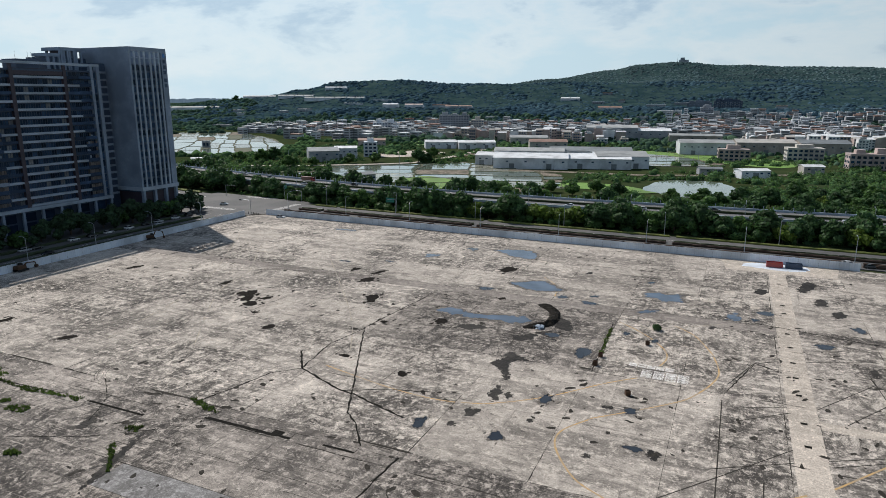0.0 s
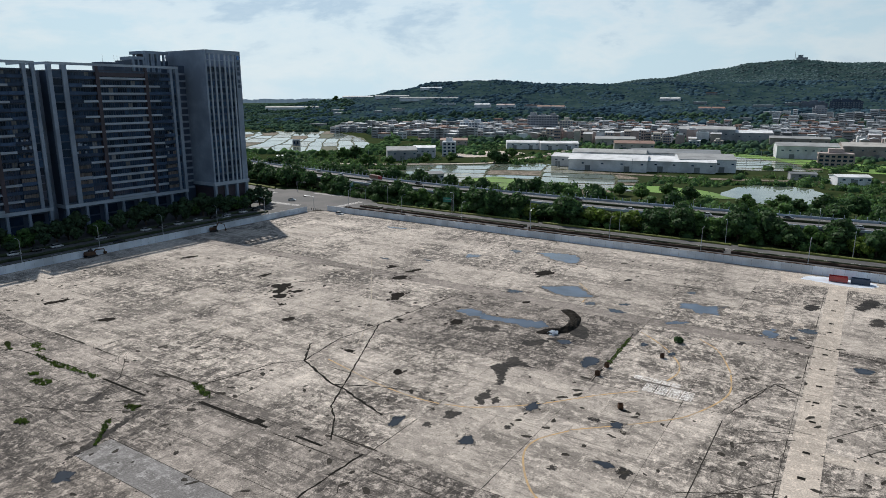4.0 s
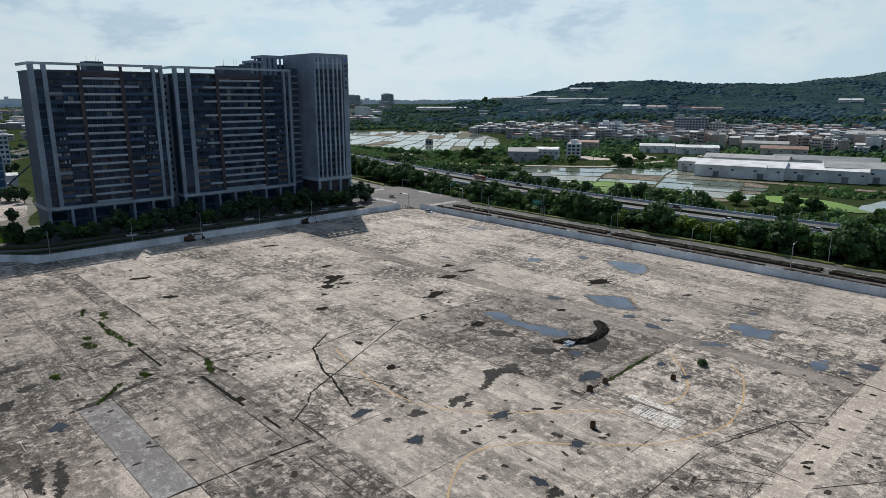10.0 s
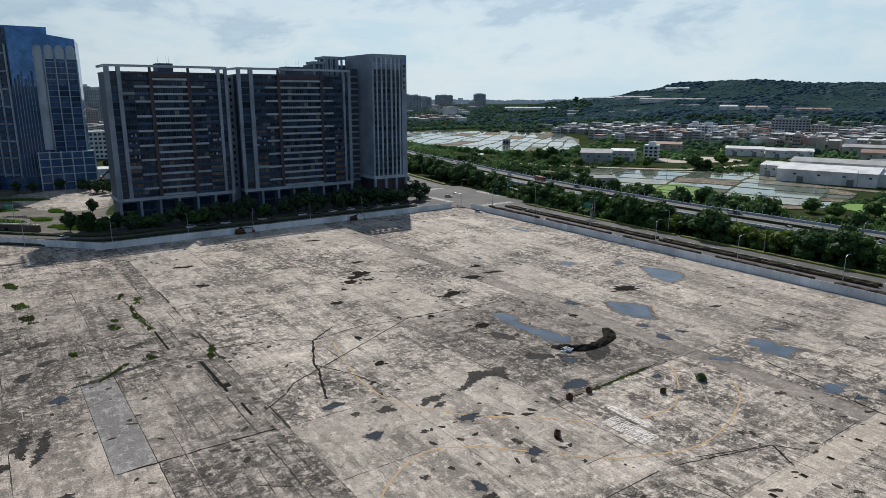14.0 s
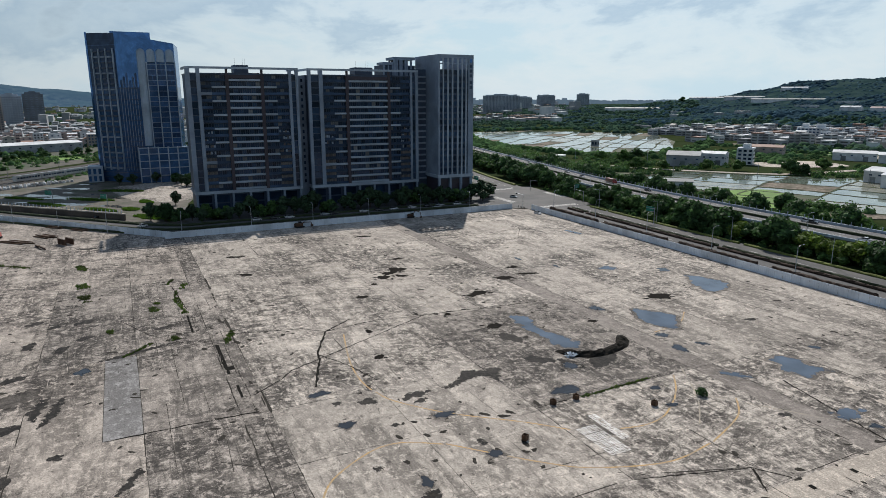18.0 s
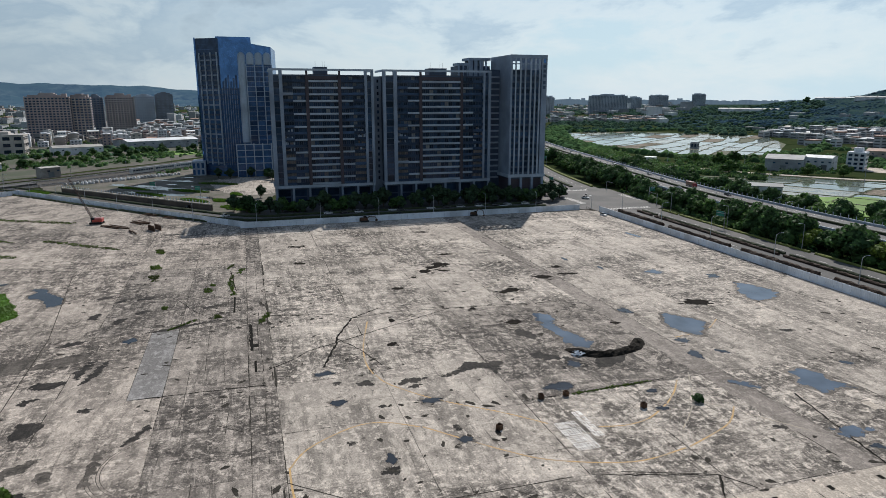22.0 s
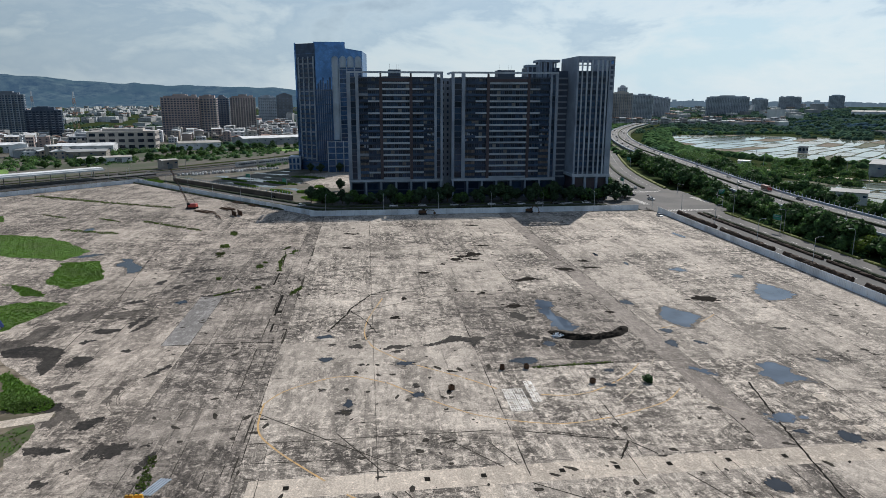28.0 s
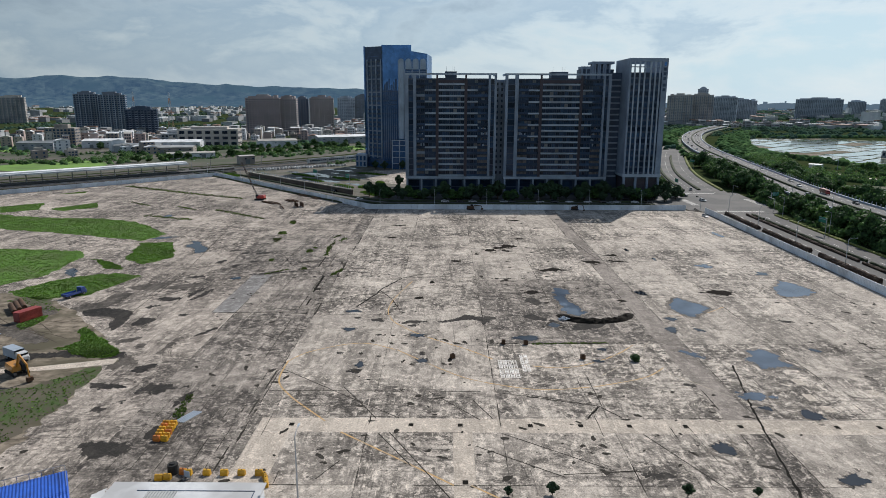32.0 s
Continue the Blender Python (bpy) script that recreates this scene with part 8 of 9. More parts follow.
# ---- blue glass tower ----
def blue_tower():
    b = thing("blue_glass_tower", None, None, "tall blue glass tower with rounded pale bays and a podium", "office tower", m=pose(0, 0, -0.4))
    plan = [(-432, 52), (-415, 68), (-415, 103), (-429, 106.5), (-456, 102), (-456, 56)]
    tops = (96, 95.5, 90, 88.5, 88, 94)
    n = len(plan)
    v = [(x, y, 0) for x, y in plan] + [(x, y, z) for (x, y), z in zip(plan, tops)]
    low = [(x, y, 0) for x, y in plan] + [(x, y, 66) for x, y in plan]
    v = [(x, y, 62) for x, y in plan] + v[n:]
    low = low[:n] + [(x, y, 62) for x, y in plan]
    sides = [(i, (i + 1) % n, n + (i + 1) % n, n + i) for i in range(n)]
    part("lower_body", (low, sides), M_GLASS_NAVY, b, "navy glass lower storeys")
    part("glass_body", (v, [tuple(range(n, 2 * n)), sides[1], sides[2], sides[3]]), M_GLASS_BLUE, b, "blue curtain glass upper storeys")
    part("wing_body", (v, [sides[0], sides[4], sides[5]]), M_GLASS_NAVY, b, "navy glass wing")
    for k in range(6):
        # arched dark bays that reach up into the blue glass
        zt = 66 + 2.2 * (k % 3)
        part("arched_bay", boxes((-415, -414.8, 69.0 + 1.75 * k, 70.3 + 1.75 * k, 61.9, zt), (-415, -414.8, 69.25 + 1.75 * k, 70.05 + 1.75 * k, zt, zt + 0.5)), M_GLASS_NAVY, b)
    part("wing_edge", boxes((-432.6, -431.6, 51.2, 52.2, 8, 96.6)), M_GLASS_BLUE, b, "blue glass wing edge")
    # pale strips of uneven height imitate the reflected pattern in this glass
    for k in range(7):
        part("reflection_strip", boxes((-414.95, -414.7, 68.6 + 1.6 * k, 68.9 + 1.6 * k, 8, 68 if k % 2 else 62)), M_FG, b)
    for k in range(27):
        z = 3 + k * 3.4
        part("floor_edge", ribbon([(-432.2, 51.8), (-415 + 0.1, 67.9)] + ([(-414.8, 79.4)] if z < 62 else []), 0.3, z + 0.35, 0.35), M_FD if z < 62 else M_GLASS_NAVY, b)
    # wing on the narrow side: fins and balconies
    d = Vector((17, 16, 0)).normalized()
    nr = Vector((d.y, -d.x, 0))
    for u in (4.0, 9.5, 15.5, 21.5):
        p = Vector((-432, 52, 0)) + d * u + nr * 0.4
        part("fin", boxes((-0.35, 0.35, -0.5, 0.5, 8, 86)), M_FW, b, m=Matrix.Translation(p) @ Matrix.Rotation(math.atan2(d.y, d.x), 4, "Z"))
    for k in range(23):
        z = 9 + k * 3.4
        for u in (6.7, 12.4, 18.4):
            p = Vector((-432, 52, z)) + d * u + nr * 0.5
            part("balcony", boxes((-1.9, 1.9, -0.5, 0.6, 0, 0.9)), M_FD if k % 3 else M_FG, b, m=Matrix.Translation(p) @ Matrix.Rotation(math.atan2(d.y, d.x), 4, "Z"))
    # four rounded bays on the broad side
    for k in range(4):
        y0 = 80.0 + k * 5.75
        z0 = 23 if k == 0 else 78
        arc = [(math.cos(a) * 2.6 * 0.55, math.sin(a) * 2.6) for a in [math.pi * (i / 10 - 0.5) for i in range(11)]]
        vv = [(-415 + x, y0 + 2.7 + y, z) for z in (z0 if k else 24, 83.6) for x, y in arc]
        dome = [(-415 + x * math.cos(e), y0 + 2.7 + y * math.cos(e), 83.6 + 2.8 * math.sin(e)) for e in (0.4, 0.8, 1.2, 1.5) for x, y in arc]
        vv += dome
        ff = [(11 * r + i, 11 * r + i + 1, 11 * r + 12 + i, 11 * r + 11 + i) for r in range(5) for i in range(10)]
        part("rounded_bay", (vv, ff), M_FW, b, "pale grey rounded bay", smooth=True)
        part("bay_pier", boxes((-415, -413.6, y0 + 5.3, y0 + 5.9, 3, 78)), M_FW, b)
        if k:
            for q in range(22):
                z = 5 + q * 3.4
                part("balcony", boxes((-415, -414.3, y0 + 0.1, y0 + 5.2, z, z + 0.32)), M_FG, b)
                part("window", boxes((-415.1, -414.85, y0 + 0.3, y0 + 2.6, z + 0.4, z + 3.2), (-415.1, -414.85, y0 + 2.75, y0 + 5.0, z + 0.4, z + 3.2)), M_GLASS_NAVY, b)
    part("podium", boxes((-415, -406.4, 75.5, 106, 0.2, 23.2)), M_GLASS_NAVY, b)
    for z in (4.5, 9.5, 14.2, 18.8, 22.8):
        part("podium_beam", boxes((-406.4, -405.9, 75.2, 106.3, z, z + 0.5)), M_FW, b)
    for y in (75.2, 81, 87, 93, 99, 105.4):
        part("podium_column", boxes((-406.4, -405.7, y, y + 0.7, 0, 23.7)), M_FW, b)
    part("annex", boxes((-440, -424, 44, 53, 0, 10.5)), M_FW, b)
    for y in (45, 48, 51):
        part("annex_window", boxes((-424.1, -423.9, y - 0.8, y + 0.9, 1, 4.4), (-424.1, -423.9, y - 0.8, y + 0.9, 5.6, 9.2)), M_GLASS_NAVY, b)
    part("roof_screen", boxes((-445, -428, 66, 90, 86, 97.5)), M_GLASS_BLUE, b)
    return b


blue_tower()
mc = thing("mobile_crane", None, None, "mobile crane with a long dark boom on the lot", "crane", m=pose(-440, 113, -0.2, 0, 0, 172))
part("chassis", boxes((-5, 5, -1.3, 1.3, 0.7, 1.7)), M_FD, mc)
part("cab", boxes((3.4, 5.2, -1.3, 1.3, 1.7, 3.0)), M_ROOF[1], mc)
part("turntable", boxes((-2.6, 1.2, -1.2, 1.2, 1.7, 3.1)), M_ROOF[2], mc)
part("boom", tube((-1.5, 0, 3.0), (1.0, -28, 27), 0.55, 0.35, 6), M_FD, mc, "long dark telescopic boom")
for wx in (-3.8, -2.2, 2.0, 3.6):
    for wy in (-1.25, 1.25):
        part("wheel", tube((wx, wy - 0.18, 0.6), (wx, wy + 0.18, 0.6), 0.6, 0.6, 12), M_CRACK, mc)

# ---- lot behind the street: bare ground, puddles, ramp and railway ----
LOT = [(-300, 20), (-262, 58), (-246, 72), (-244, 90), (-290, 93), (-400, 112), (-470, 60), (-470, 20), (-400, -40), (-352, -30)]
M_LOT = mat("dark_trampled_soil", (0.075, 0.066, 0.052), (0.155, 0.136, 0.11), 0.35, 0.06, 0.9, c=(0.05, 0.058, 0.030), bump=0.5)
sheet("ground_lot", ragged(LOT, 9, 1.5), -0.15, M_LOT, "muddy bare building lot", "soil", "structure")
sheet("ground_lot_pale", ragged([(-316, 76), (-322, 98), (-400, 104), (-392, 60), (-334, 66)], 10, 1.5), -0.13, M_SLAB, "pale concrete yard of the building lot", "concrete slab", "structure")
M_LOTWATER = ragged_edge(water_mat("lot_water", (0.05, 0.048, 0.04), 0.05, 0.02, 1.0), 0.22, 1.6, 0.25)
for i, (cx, cy, rx, ry, rot) in enumerate(((-352, 36, 22, 6, 60), (-370, 20, 16, 5, 50), (-325, 40, 14, 5, 50), (-392, 40, 12, 5, 60), (-310, 58, 9, 4, 40), (-340, 62, 8, 3, 70), (-382, 2, 12, 4, 40), (-345, 14, 9, 2, 50), (-362, 52, 8, 2, 70), (-300, 44, 7, 2, 45), (-404, 24, 9, 3, 55), (-335, 52, 6, 2, 60), (-376, 34, 7, 2.4, 40), (-318, 28, 6, 1.6, 45), (-412, 44, 8, 2, 60))):
    thing("puddle", blob(cx, cy, rx, ry, radians(rot), 900 + i, -0.10 + i * 0.001, 60, 0.75), M_LOTWATER, "broad shallow puddle on the muddy lot", "puddle", group="lot puddles")
for i, (cx, cy, rx, ry, rot) in enumerate(((-300, 52, 10, 3, 42), (-330, 28, 14, 2.4, 42), (-318, 74, 8, 3, 20), (-360, 14, 12, 2, 45), (-296, 66, 6, 3, 30), (-358, -38, 12, 5, 42), (-268, 74, 9, 5, 30), (-256, 84, 7, 4, 10), (-284, 80, 8, 5, 20), (-340, 48, 14, 4, 50), (-370, 64, 12, 4, 60))):
    o = [(x, y) for x, y, z in blob(cx, cy, rx, ry, radians(rot), 950 + i, 0, 26, 0.5)[0][:-1]]
    tufts("weed_patch", o, 900, 0.8, "rough weeds on the building lot", 970 + i, z=-0.14)
ramp_pts = [(-353, -26), (-330, -4), (-305, 20), (-262, 62)]
M_RAMPW = mat("stained_brown_concrete", (0.075, 0.056, 0.045), (0.12, 0.092, 0.075), 0.8, 0.1, 0.85)
thing("retaining_wall", ribbon(ramp_pts, 0.7, 2.6, 3.0, 2.0), M_RAMPW, "stained brown retaining wall of the underpass ramp", "retaining wall")
thing("ramp_parapet", ribbon(ramp_pts, 0.9, 3.1, 0.5, 2.0), M_STRIP, "pale parapet on the ramp wall", "parapet")
rl = thing("ramp_railing", None, None, "row of pale posts along the ramp", "railing")
pmesh = mesh("post", *boxes((-0.14, 0.14, -0.14, 0.14, 0, 1.2)))
pmesh.materials.append(M_FW)
for x, y, a in along(ramp_pts, 2.4):
    part("post", pmesh, None, rl, m=pose(x - math.sin(a) * 2.0, y + math.cos(a) * 2.0, 3.1))

M_YARD = mat("railside_ground", (0.062, 0.058, 0.045), (0.12, 0.108, 0.085), 0.12, 0.02, 0.95, c=(0.048, 0.062, 0.030), bump=0.4)
sheet("ground_railside", ragged([(-250, -290), (-326, -190), (-408, -104), (-480, -38), (-572, 32), (-708, 122), (-820, 180), (-940, 130), (-860, -60), (-760, -220), (-620, -400), (-420, -420)], 31, 2.0), -0.24, M_YARD, "brown and weedy ground beside the railway", "soil", "structure")
for line, step, keep in (([(-455, -150), (-540, -80), (-640, 0), (-720, 60)], 9, 0.75), ([(-560, -130), (-640, -70), (-720, 0)], 12, 0.6), ([(-600, -260), (-690, -300), (-800, -330)], 14, 0.7)):
    belt(line, step, 4, (0, 1, 4), 0.85, keep)
# railway: ballast, rails, platforms, station canopy, train
RAIL = [(-60, -440), (-316, -172), (-400, -86), (-470, -20), (-560, 50), (-700, 140), (-900, 260)]
RAILS = smooth_line(RAIL, 8)
M_BALLAST = mat("railway_ballast", (0.036, 0.031, 0.027), (0.07, 0.06, 0.052), 1.5, 0.1, 0.95)
strip("ground_ballast", RAILS, 34, -0.06, M_BALLAST, "brown railway ballast with several tracks", "railway", off=-22, thick=0.35)
strip("road_rail", RAILS, 10, -0.08, M_BALLAST, "service road between hoarding and railway", "road", off=6, thick=0.3)
for o in (-10, -14.5, -30, -35):
    trk = thing("railway_track", None, None, "pair of steel rails on ballast", "railway track", group="railway tracks")
    for s in (-0.72, 0.72):
        part("rail", ribbon(RAILS, 0.16, 0.16, 0.18, o + s), M_METAL, trk)
strip("platform", [p for p in RAILS if -420 < p[0] < -120], 9, 1.0, M_PAVE, "concrete station platform", "platform", off=-22, thick=1.0)
CAN = [p for p in RAILS if -392 < p[0] < -120]
can = thing("station_canopy", ribbon(CAN, 15, 7.4, 1.0, -21), M_ROOF[1], "long white station canopy over the platform", "canopy")
part("ridge", ribbon(CAN, 8.0, 8.2, 0.9, -22), M_ROOF[1], can)
for x, y, a in along([p[:2] for p in CAN], 9.0):
    part("column", boxes((-0.22, 0.22, -0.22, 0.22, -0.2, 8.0)), M_METAL, can, m=pose(x + math.sin(a) * 22, y - math.cos(a) * 22, 0))
M_TRAIN = mat("pale_train_body", (0.52, 0.53, 0.53), (0.6, 0.61, 0.61), 0.5, 0.1, 0.4, 0.1, 0.02)
tr_pts = along([p[:2] for p in RAILS if -560 < p[0] < -430], 20.5)
for x, y, a in tr_pts[2:6]:
    car_m = pose(x + math.sin(a) * 32, y - math.cos(a) * 32, 0.3, 0, 0, math.degrees(a))
    rc = thing("train_car", prism([(0, -1.4), (20, -1.4), (20, 1.4), (0, 1.4)], 0.5, 3.7), M_TRAIN, "pale railway carriage on the track", "train", group="train carriages", m=car_m)
    for k in range(8):
        part("window", boxes((1.2 + 2.3 * k, 2.8 + 2.3 * k, 1.39, 1.44, 1.8, 2.9)), M_GLASS, rc)
        part("window", boxes((1.2 + 2.3 * k, 2.8 + 2.3 * k, -1.44, -1.39, 1.8, 2.9)), M_GLASS, rc)
    part("roof", prism([(0, -1.2), (20, -1.2), (20, 1.2), (0, 1.2)], 3.7, 4.0), M_METAL, rc)
for x, y, a in along([p[:2] for p in RAILS if -620 < p[0] < -200], 45):
    cp = thing("catenary_mast", tube((0, 0, -0.3), (0, 0, 8.0), 0.16, 0.12, 6), M_METAL, "grey railway catenary mast", "mast", group="catenary masts", m=pose(x + math.sin(a) * 12, y - math.cos(a) * 12, 0, 0, 0, math.degrees(a)))
    part("arm", tube((0, 0, 7.2), (0, -5, 7.4), 0.08, 0.06, 5), M_METAL, cp)

# ---- vehicles ----
M_TYRE = mat("tyre_rubber", (0.012, 0.012, 0.012), (0.025, 0.025, 0.025), 4, 0.5, 0.9)
M_RIM = mat("alloy_rim", (0.35, 0.36, 0.37), (0.45, 0.46, 0.47), 3, 0.5, 0.35, 0.8, 0.0)
M_CARGLASS = glass_mat("car_glass", (0.012, 0.014, 0.016), 0.05, 0.1)
M_LAMP = mat("head_lamp", (0.6, 0.6, 0.58), (0.7, 0.7, 0.68), 3, 0.5, 0.15, 0, 0.0)
M_TAIL = mat("tail_lamp", (0.25, 0.01, 0.01), (0.32, 0.02, 0.015), 3, 0.5, 0.2, 0, 0.0)


def paint(name, c, rough=0.25):
    m = mat("paint_" + name, c, tuple(min(1, 1.12 * q) for q in c), 1.0, 0.3, rough, 0.0, 0.0)
    m.node_tree.nodes["Principled BSDF"].inputs["Coat Weight"].default_value = 0.6
    return m


def loft(sections):
    """A skin through cross sections (x, half_width_low, half_width_high, z_low, z_high)."""
    v, f = [], []
    for x, a, b, z0, z1 in sections:
        zm = z0 + (z1 - z0) * 0.55
        v += [(x, -a, z0), (x, -a * 1.02, zm), (x, -b, z1), (x, b, z1), (x, a * 1.02, zm), (x, a, z0)]
    for i in range(len(sections) - 1):
        for k in range(6):
            p, q = 6 * i + k, 6 * i + (k + 1) % 6
            f.append((p, q, q + 6, p + 6))
    n = len(v)
    return v, f + [(5, 4, 3, 2, 1, 0), tuple(range(n - 6, n))]


def wheel(parent, x, y, r, w):
    s = 1 if y > 0 else -1
    t = part("tyre", tube((x, y - w / 2, r), (x, y + w / 2, r), r, r, 14), M_TYRE, parent)
    part("rim", tube((x, y + s * (w / 2 - 0.02), r), (x, y + s * (w / 2 + 0.02), r), r * 0.62, r * 0.55, 10), M_RIM, t)


def car(m, label, long_roof=False, name="car"):
    t = thing(name, None, None, label, "car", group="cars on the roads")
    part("body", loft([(-2.2, 0.74, 0.68, 0.42, 0.86), (-2.05, 0.86, 0.80, 0.24, 0.98), (-0.9, 0.89, 0.84, 0.22, 1.0), (0.9, 0.89, 0.84, 0.22, 0.98), (1.85, 0.86, 0.78, 0.24, 0.84), (2.2, 0.72, 0.62, 0.38, 0.68)]), m, t)
    e = -2.0 if long_roof else -1.75
    part("cabin", loft([(e, 0.78, 0.70, 0.97, 1.02), (e + 0.45, 0.79, 0.62, 0.97, 1.46), (0.1, 0.79, 0.62, 0.97, 1.50), (1.05, 0.78, 0.68, 0.97, 1.0)]), M_CARGLASS, t, "dark car windows")
    part("roof", loft([(e + 0.42, 0.6, 0.58, 1.45, 1.50), (0.15, 0.6, 0.58, 1.48, 1.54)]), m, t)
    for x in (-1.35, 1.35):
        for y in (-0.80, 0.80):
            wheel(t, x, y, 0.32, 0.2)
    for y in (-0.58, 0.58):
        part("headlight", boxes((2.08, 2.2, y - 0.16, y + 0.16, 0.56, 0.70)), M_LAMP, t)
        part("tail_light", boxes((-2.2, -2.1, y - 0.14, y + 0.14, 0.66, 0.84)), M_TAIL, t)
    return t


CARS = [car(paint("white", (0.62, 0.62, 0.61)), "white saloon car with dark windows"), car(paint("silver", (0.38, 0.39, 0.40)), "silver-grey saloon car with dark windows"), car(paint("black", (0.015, 0.015, 0.017)), "black car with dark windows"), car(paint("white_suv", (0.6, 0.6, 0.6)), "white family car with a long roof", True)]
cr = random.Random(12)
first = set()


def park(k, x, y, z, a):
    m = pose(x, y, z, 0, 0, a)
    if k not in first:
        first.add(k)
        CARS[k].matrix_basis = m
        return CARS[k]
    return copy_thing(CARS[k], m)


for y, k in ((118, 0), (126, 2), (133, 3), (150, 1), (154.5, 2), (170, 0), (178, 2), (186, 3), (196, 0), (205, 2), (212, 1), (222, 0), (230, 2)):
    park(k, -236.6, y, -0.2, 90 + cr.uniform(-2, 2))
for x, y, a, k in ((-193, 243.6, 0, 3), (38, 252, 15, 0), (44, 250, 12, 2), (-244, 262, 30, 0), (-258, 249, 85, 0), (-262, 258, 80, 2), (-290, 272, 165, 1), (-243, 70, 130, 0), (-275, 52, 130, 2), (-232, 208, 90, 1), (-224, 150, 270, 2)):
    park(k, x, y, -0.18, a)
hw_pts = along([p[:2] for p in HW if -900 < p[0] < 100], 1.0)
for i in range(36):
    x, y, a = hw_pts[int(len(hw_pts) * (i + cr.random()) / 36)]
    lane = cr.choice((4.3, 7.7, -4.3, -7.7))
    park(cr.choice((0, 0, 1, 2, 3)), x - math.sin(a) * lane, y + math.cos(a) * lane, HZ + 0.0, math.degrees(a) + (0 if lane > 0 else 180))


def truck(colour, label, box_colour, L=6.5, name="truck"):
    t = thing(name, None, None, label, "truck")
    part("chassis", boxes((-L / 2, L / 2, -0.55, 0.55, 0.5, 0.78)), M_TYRE, t)
    part("cab", loft([(L / 2 - 1.7, 0.98, 0.92, 0.6, 2.3), (L / 2 - 0.5, 1.0, 0.9, 0.5, 2.3), (L / 2, 0.98, 0.8, 0.5, 1.35)]), colour, t)
    part("windscreen", boxes((L / 2 - 0.32, L / 2 - 0.2, -0.8, 0.8, 1.45, 2.1)), M_CARGLASS, t)
    part("bed", boxes((-L / 2, L / 2 - 1.9, -1.05, 1.05, 0.8, 0.95)), box_colour, t)
    for y in (-1.05, 1.0):
        part("side_board", boxes((-L / 2, L / 2 - 1.9, y, y + 0.05, 0.95, 1.4 if box_colour is colour else 2.6)), box_colour, t)
    part("tail_board", boxes((-L / 2, -L / 2 + 0.06, -1.0, 1.0, 0.95, 1.4 if box_colour is colour else 2.6)), box_colour, t)
    if box_colour is not colour:
        part("box_roof", boxes((-L / 2, L / 2 - 1.9, -1.05, 1.05, 2.6, 2.68)), box_colour, t)
    for x in (-L / 2 + 1.2, L / 2 - 1.0):
        for y in (-0.9, 0.9):
            wheel(t, x, y, 0.42, 0.26)
    return t


P_BLUE, P_WHITE, P_RED = paint("blue", (0.02, 0.06, 0.25), 0.35), paint("truck_white", (0.6, 0.6, 0.6), 0.4), paint("red", (0.32, 0.02, 0.02), 0.4)
truck(P_BLUE, "small blue flatbed truck parked on the slab edge", P_BLUE).matrix_basis = pose(-58.6, 13.2, 0.04, 0, 0, 157)
truck(P_WHITE, "white box truck parked on bare soil", M_FW).matrix_basis = pose(-12.5, 26.5, 0.03, 0, 0, 60)
tb = truck(P_RED, "red lorry driving on the expressway", M_ROOF[2], 9.5)
x, y, a = hw_pts[int(len(hw_pts) * 0.33)]
tb.matrix_basis = pose(x + math.sin(a) * 7.5, y - math.cos(a) * 7.5, HZ, 0, 0, math.degrees(a) + 180)
# cars in the lot by the railway, and along the hoarding road
rows = []
for i in range(56):
    u = i % 28
    x, y = -392 - u * 1.55 + cr.uniform(-.5, .5), -22 + u * 2.05 + (i // 28) * -9 + cr.uniform(-.5, .5)
    s = 0.9
    rows.append(joined(boxes((x - 1.0, x + 1.0, y - 0.9, y + 0.9, -0.05, 0.9)), boxes((x - 0.8, x + 0.8, y - 0.7, y + 0.6, 0.9, 1.45))))
thing("parked_cars", joined(*rows), mat("far_car_paint", (0.45, 0.45, 0.46), (0.6, 0.6, 0.6), 0.3, 0.1, 0.3, bump=0, island=0.6), "rows of parked cars on the muddy lot", "cars", kind="stuff")


# ---- diggers and the crane ----
P_YEL = paint("machine_yellow", (0.45, 0.19, 0.015), 0.45)
P_CRANE = paint("crane_red", (0.42, 0.03, 0.02), 0.45)


def tracks(t, L, gap, h=0.85, w=0.55):
    for y in (-gap / 2, gap / 2):
        tk = part("crawler_track", prism([(-L / 2, y - w / 2), (L / 2, y - w / 2), (L / 2, y + w / 2), (-L / 2, y + w / 2)], 0.18, h), M_TYRE, t)
        for x in (-L / 2, L / 2):
            part("sprocket", tube((x, y - w / 2, h * 0.55), (x, y + w / 2, h * 0.55), h * 0.45, h * 0.45, 12), M_TYRE, tk)


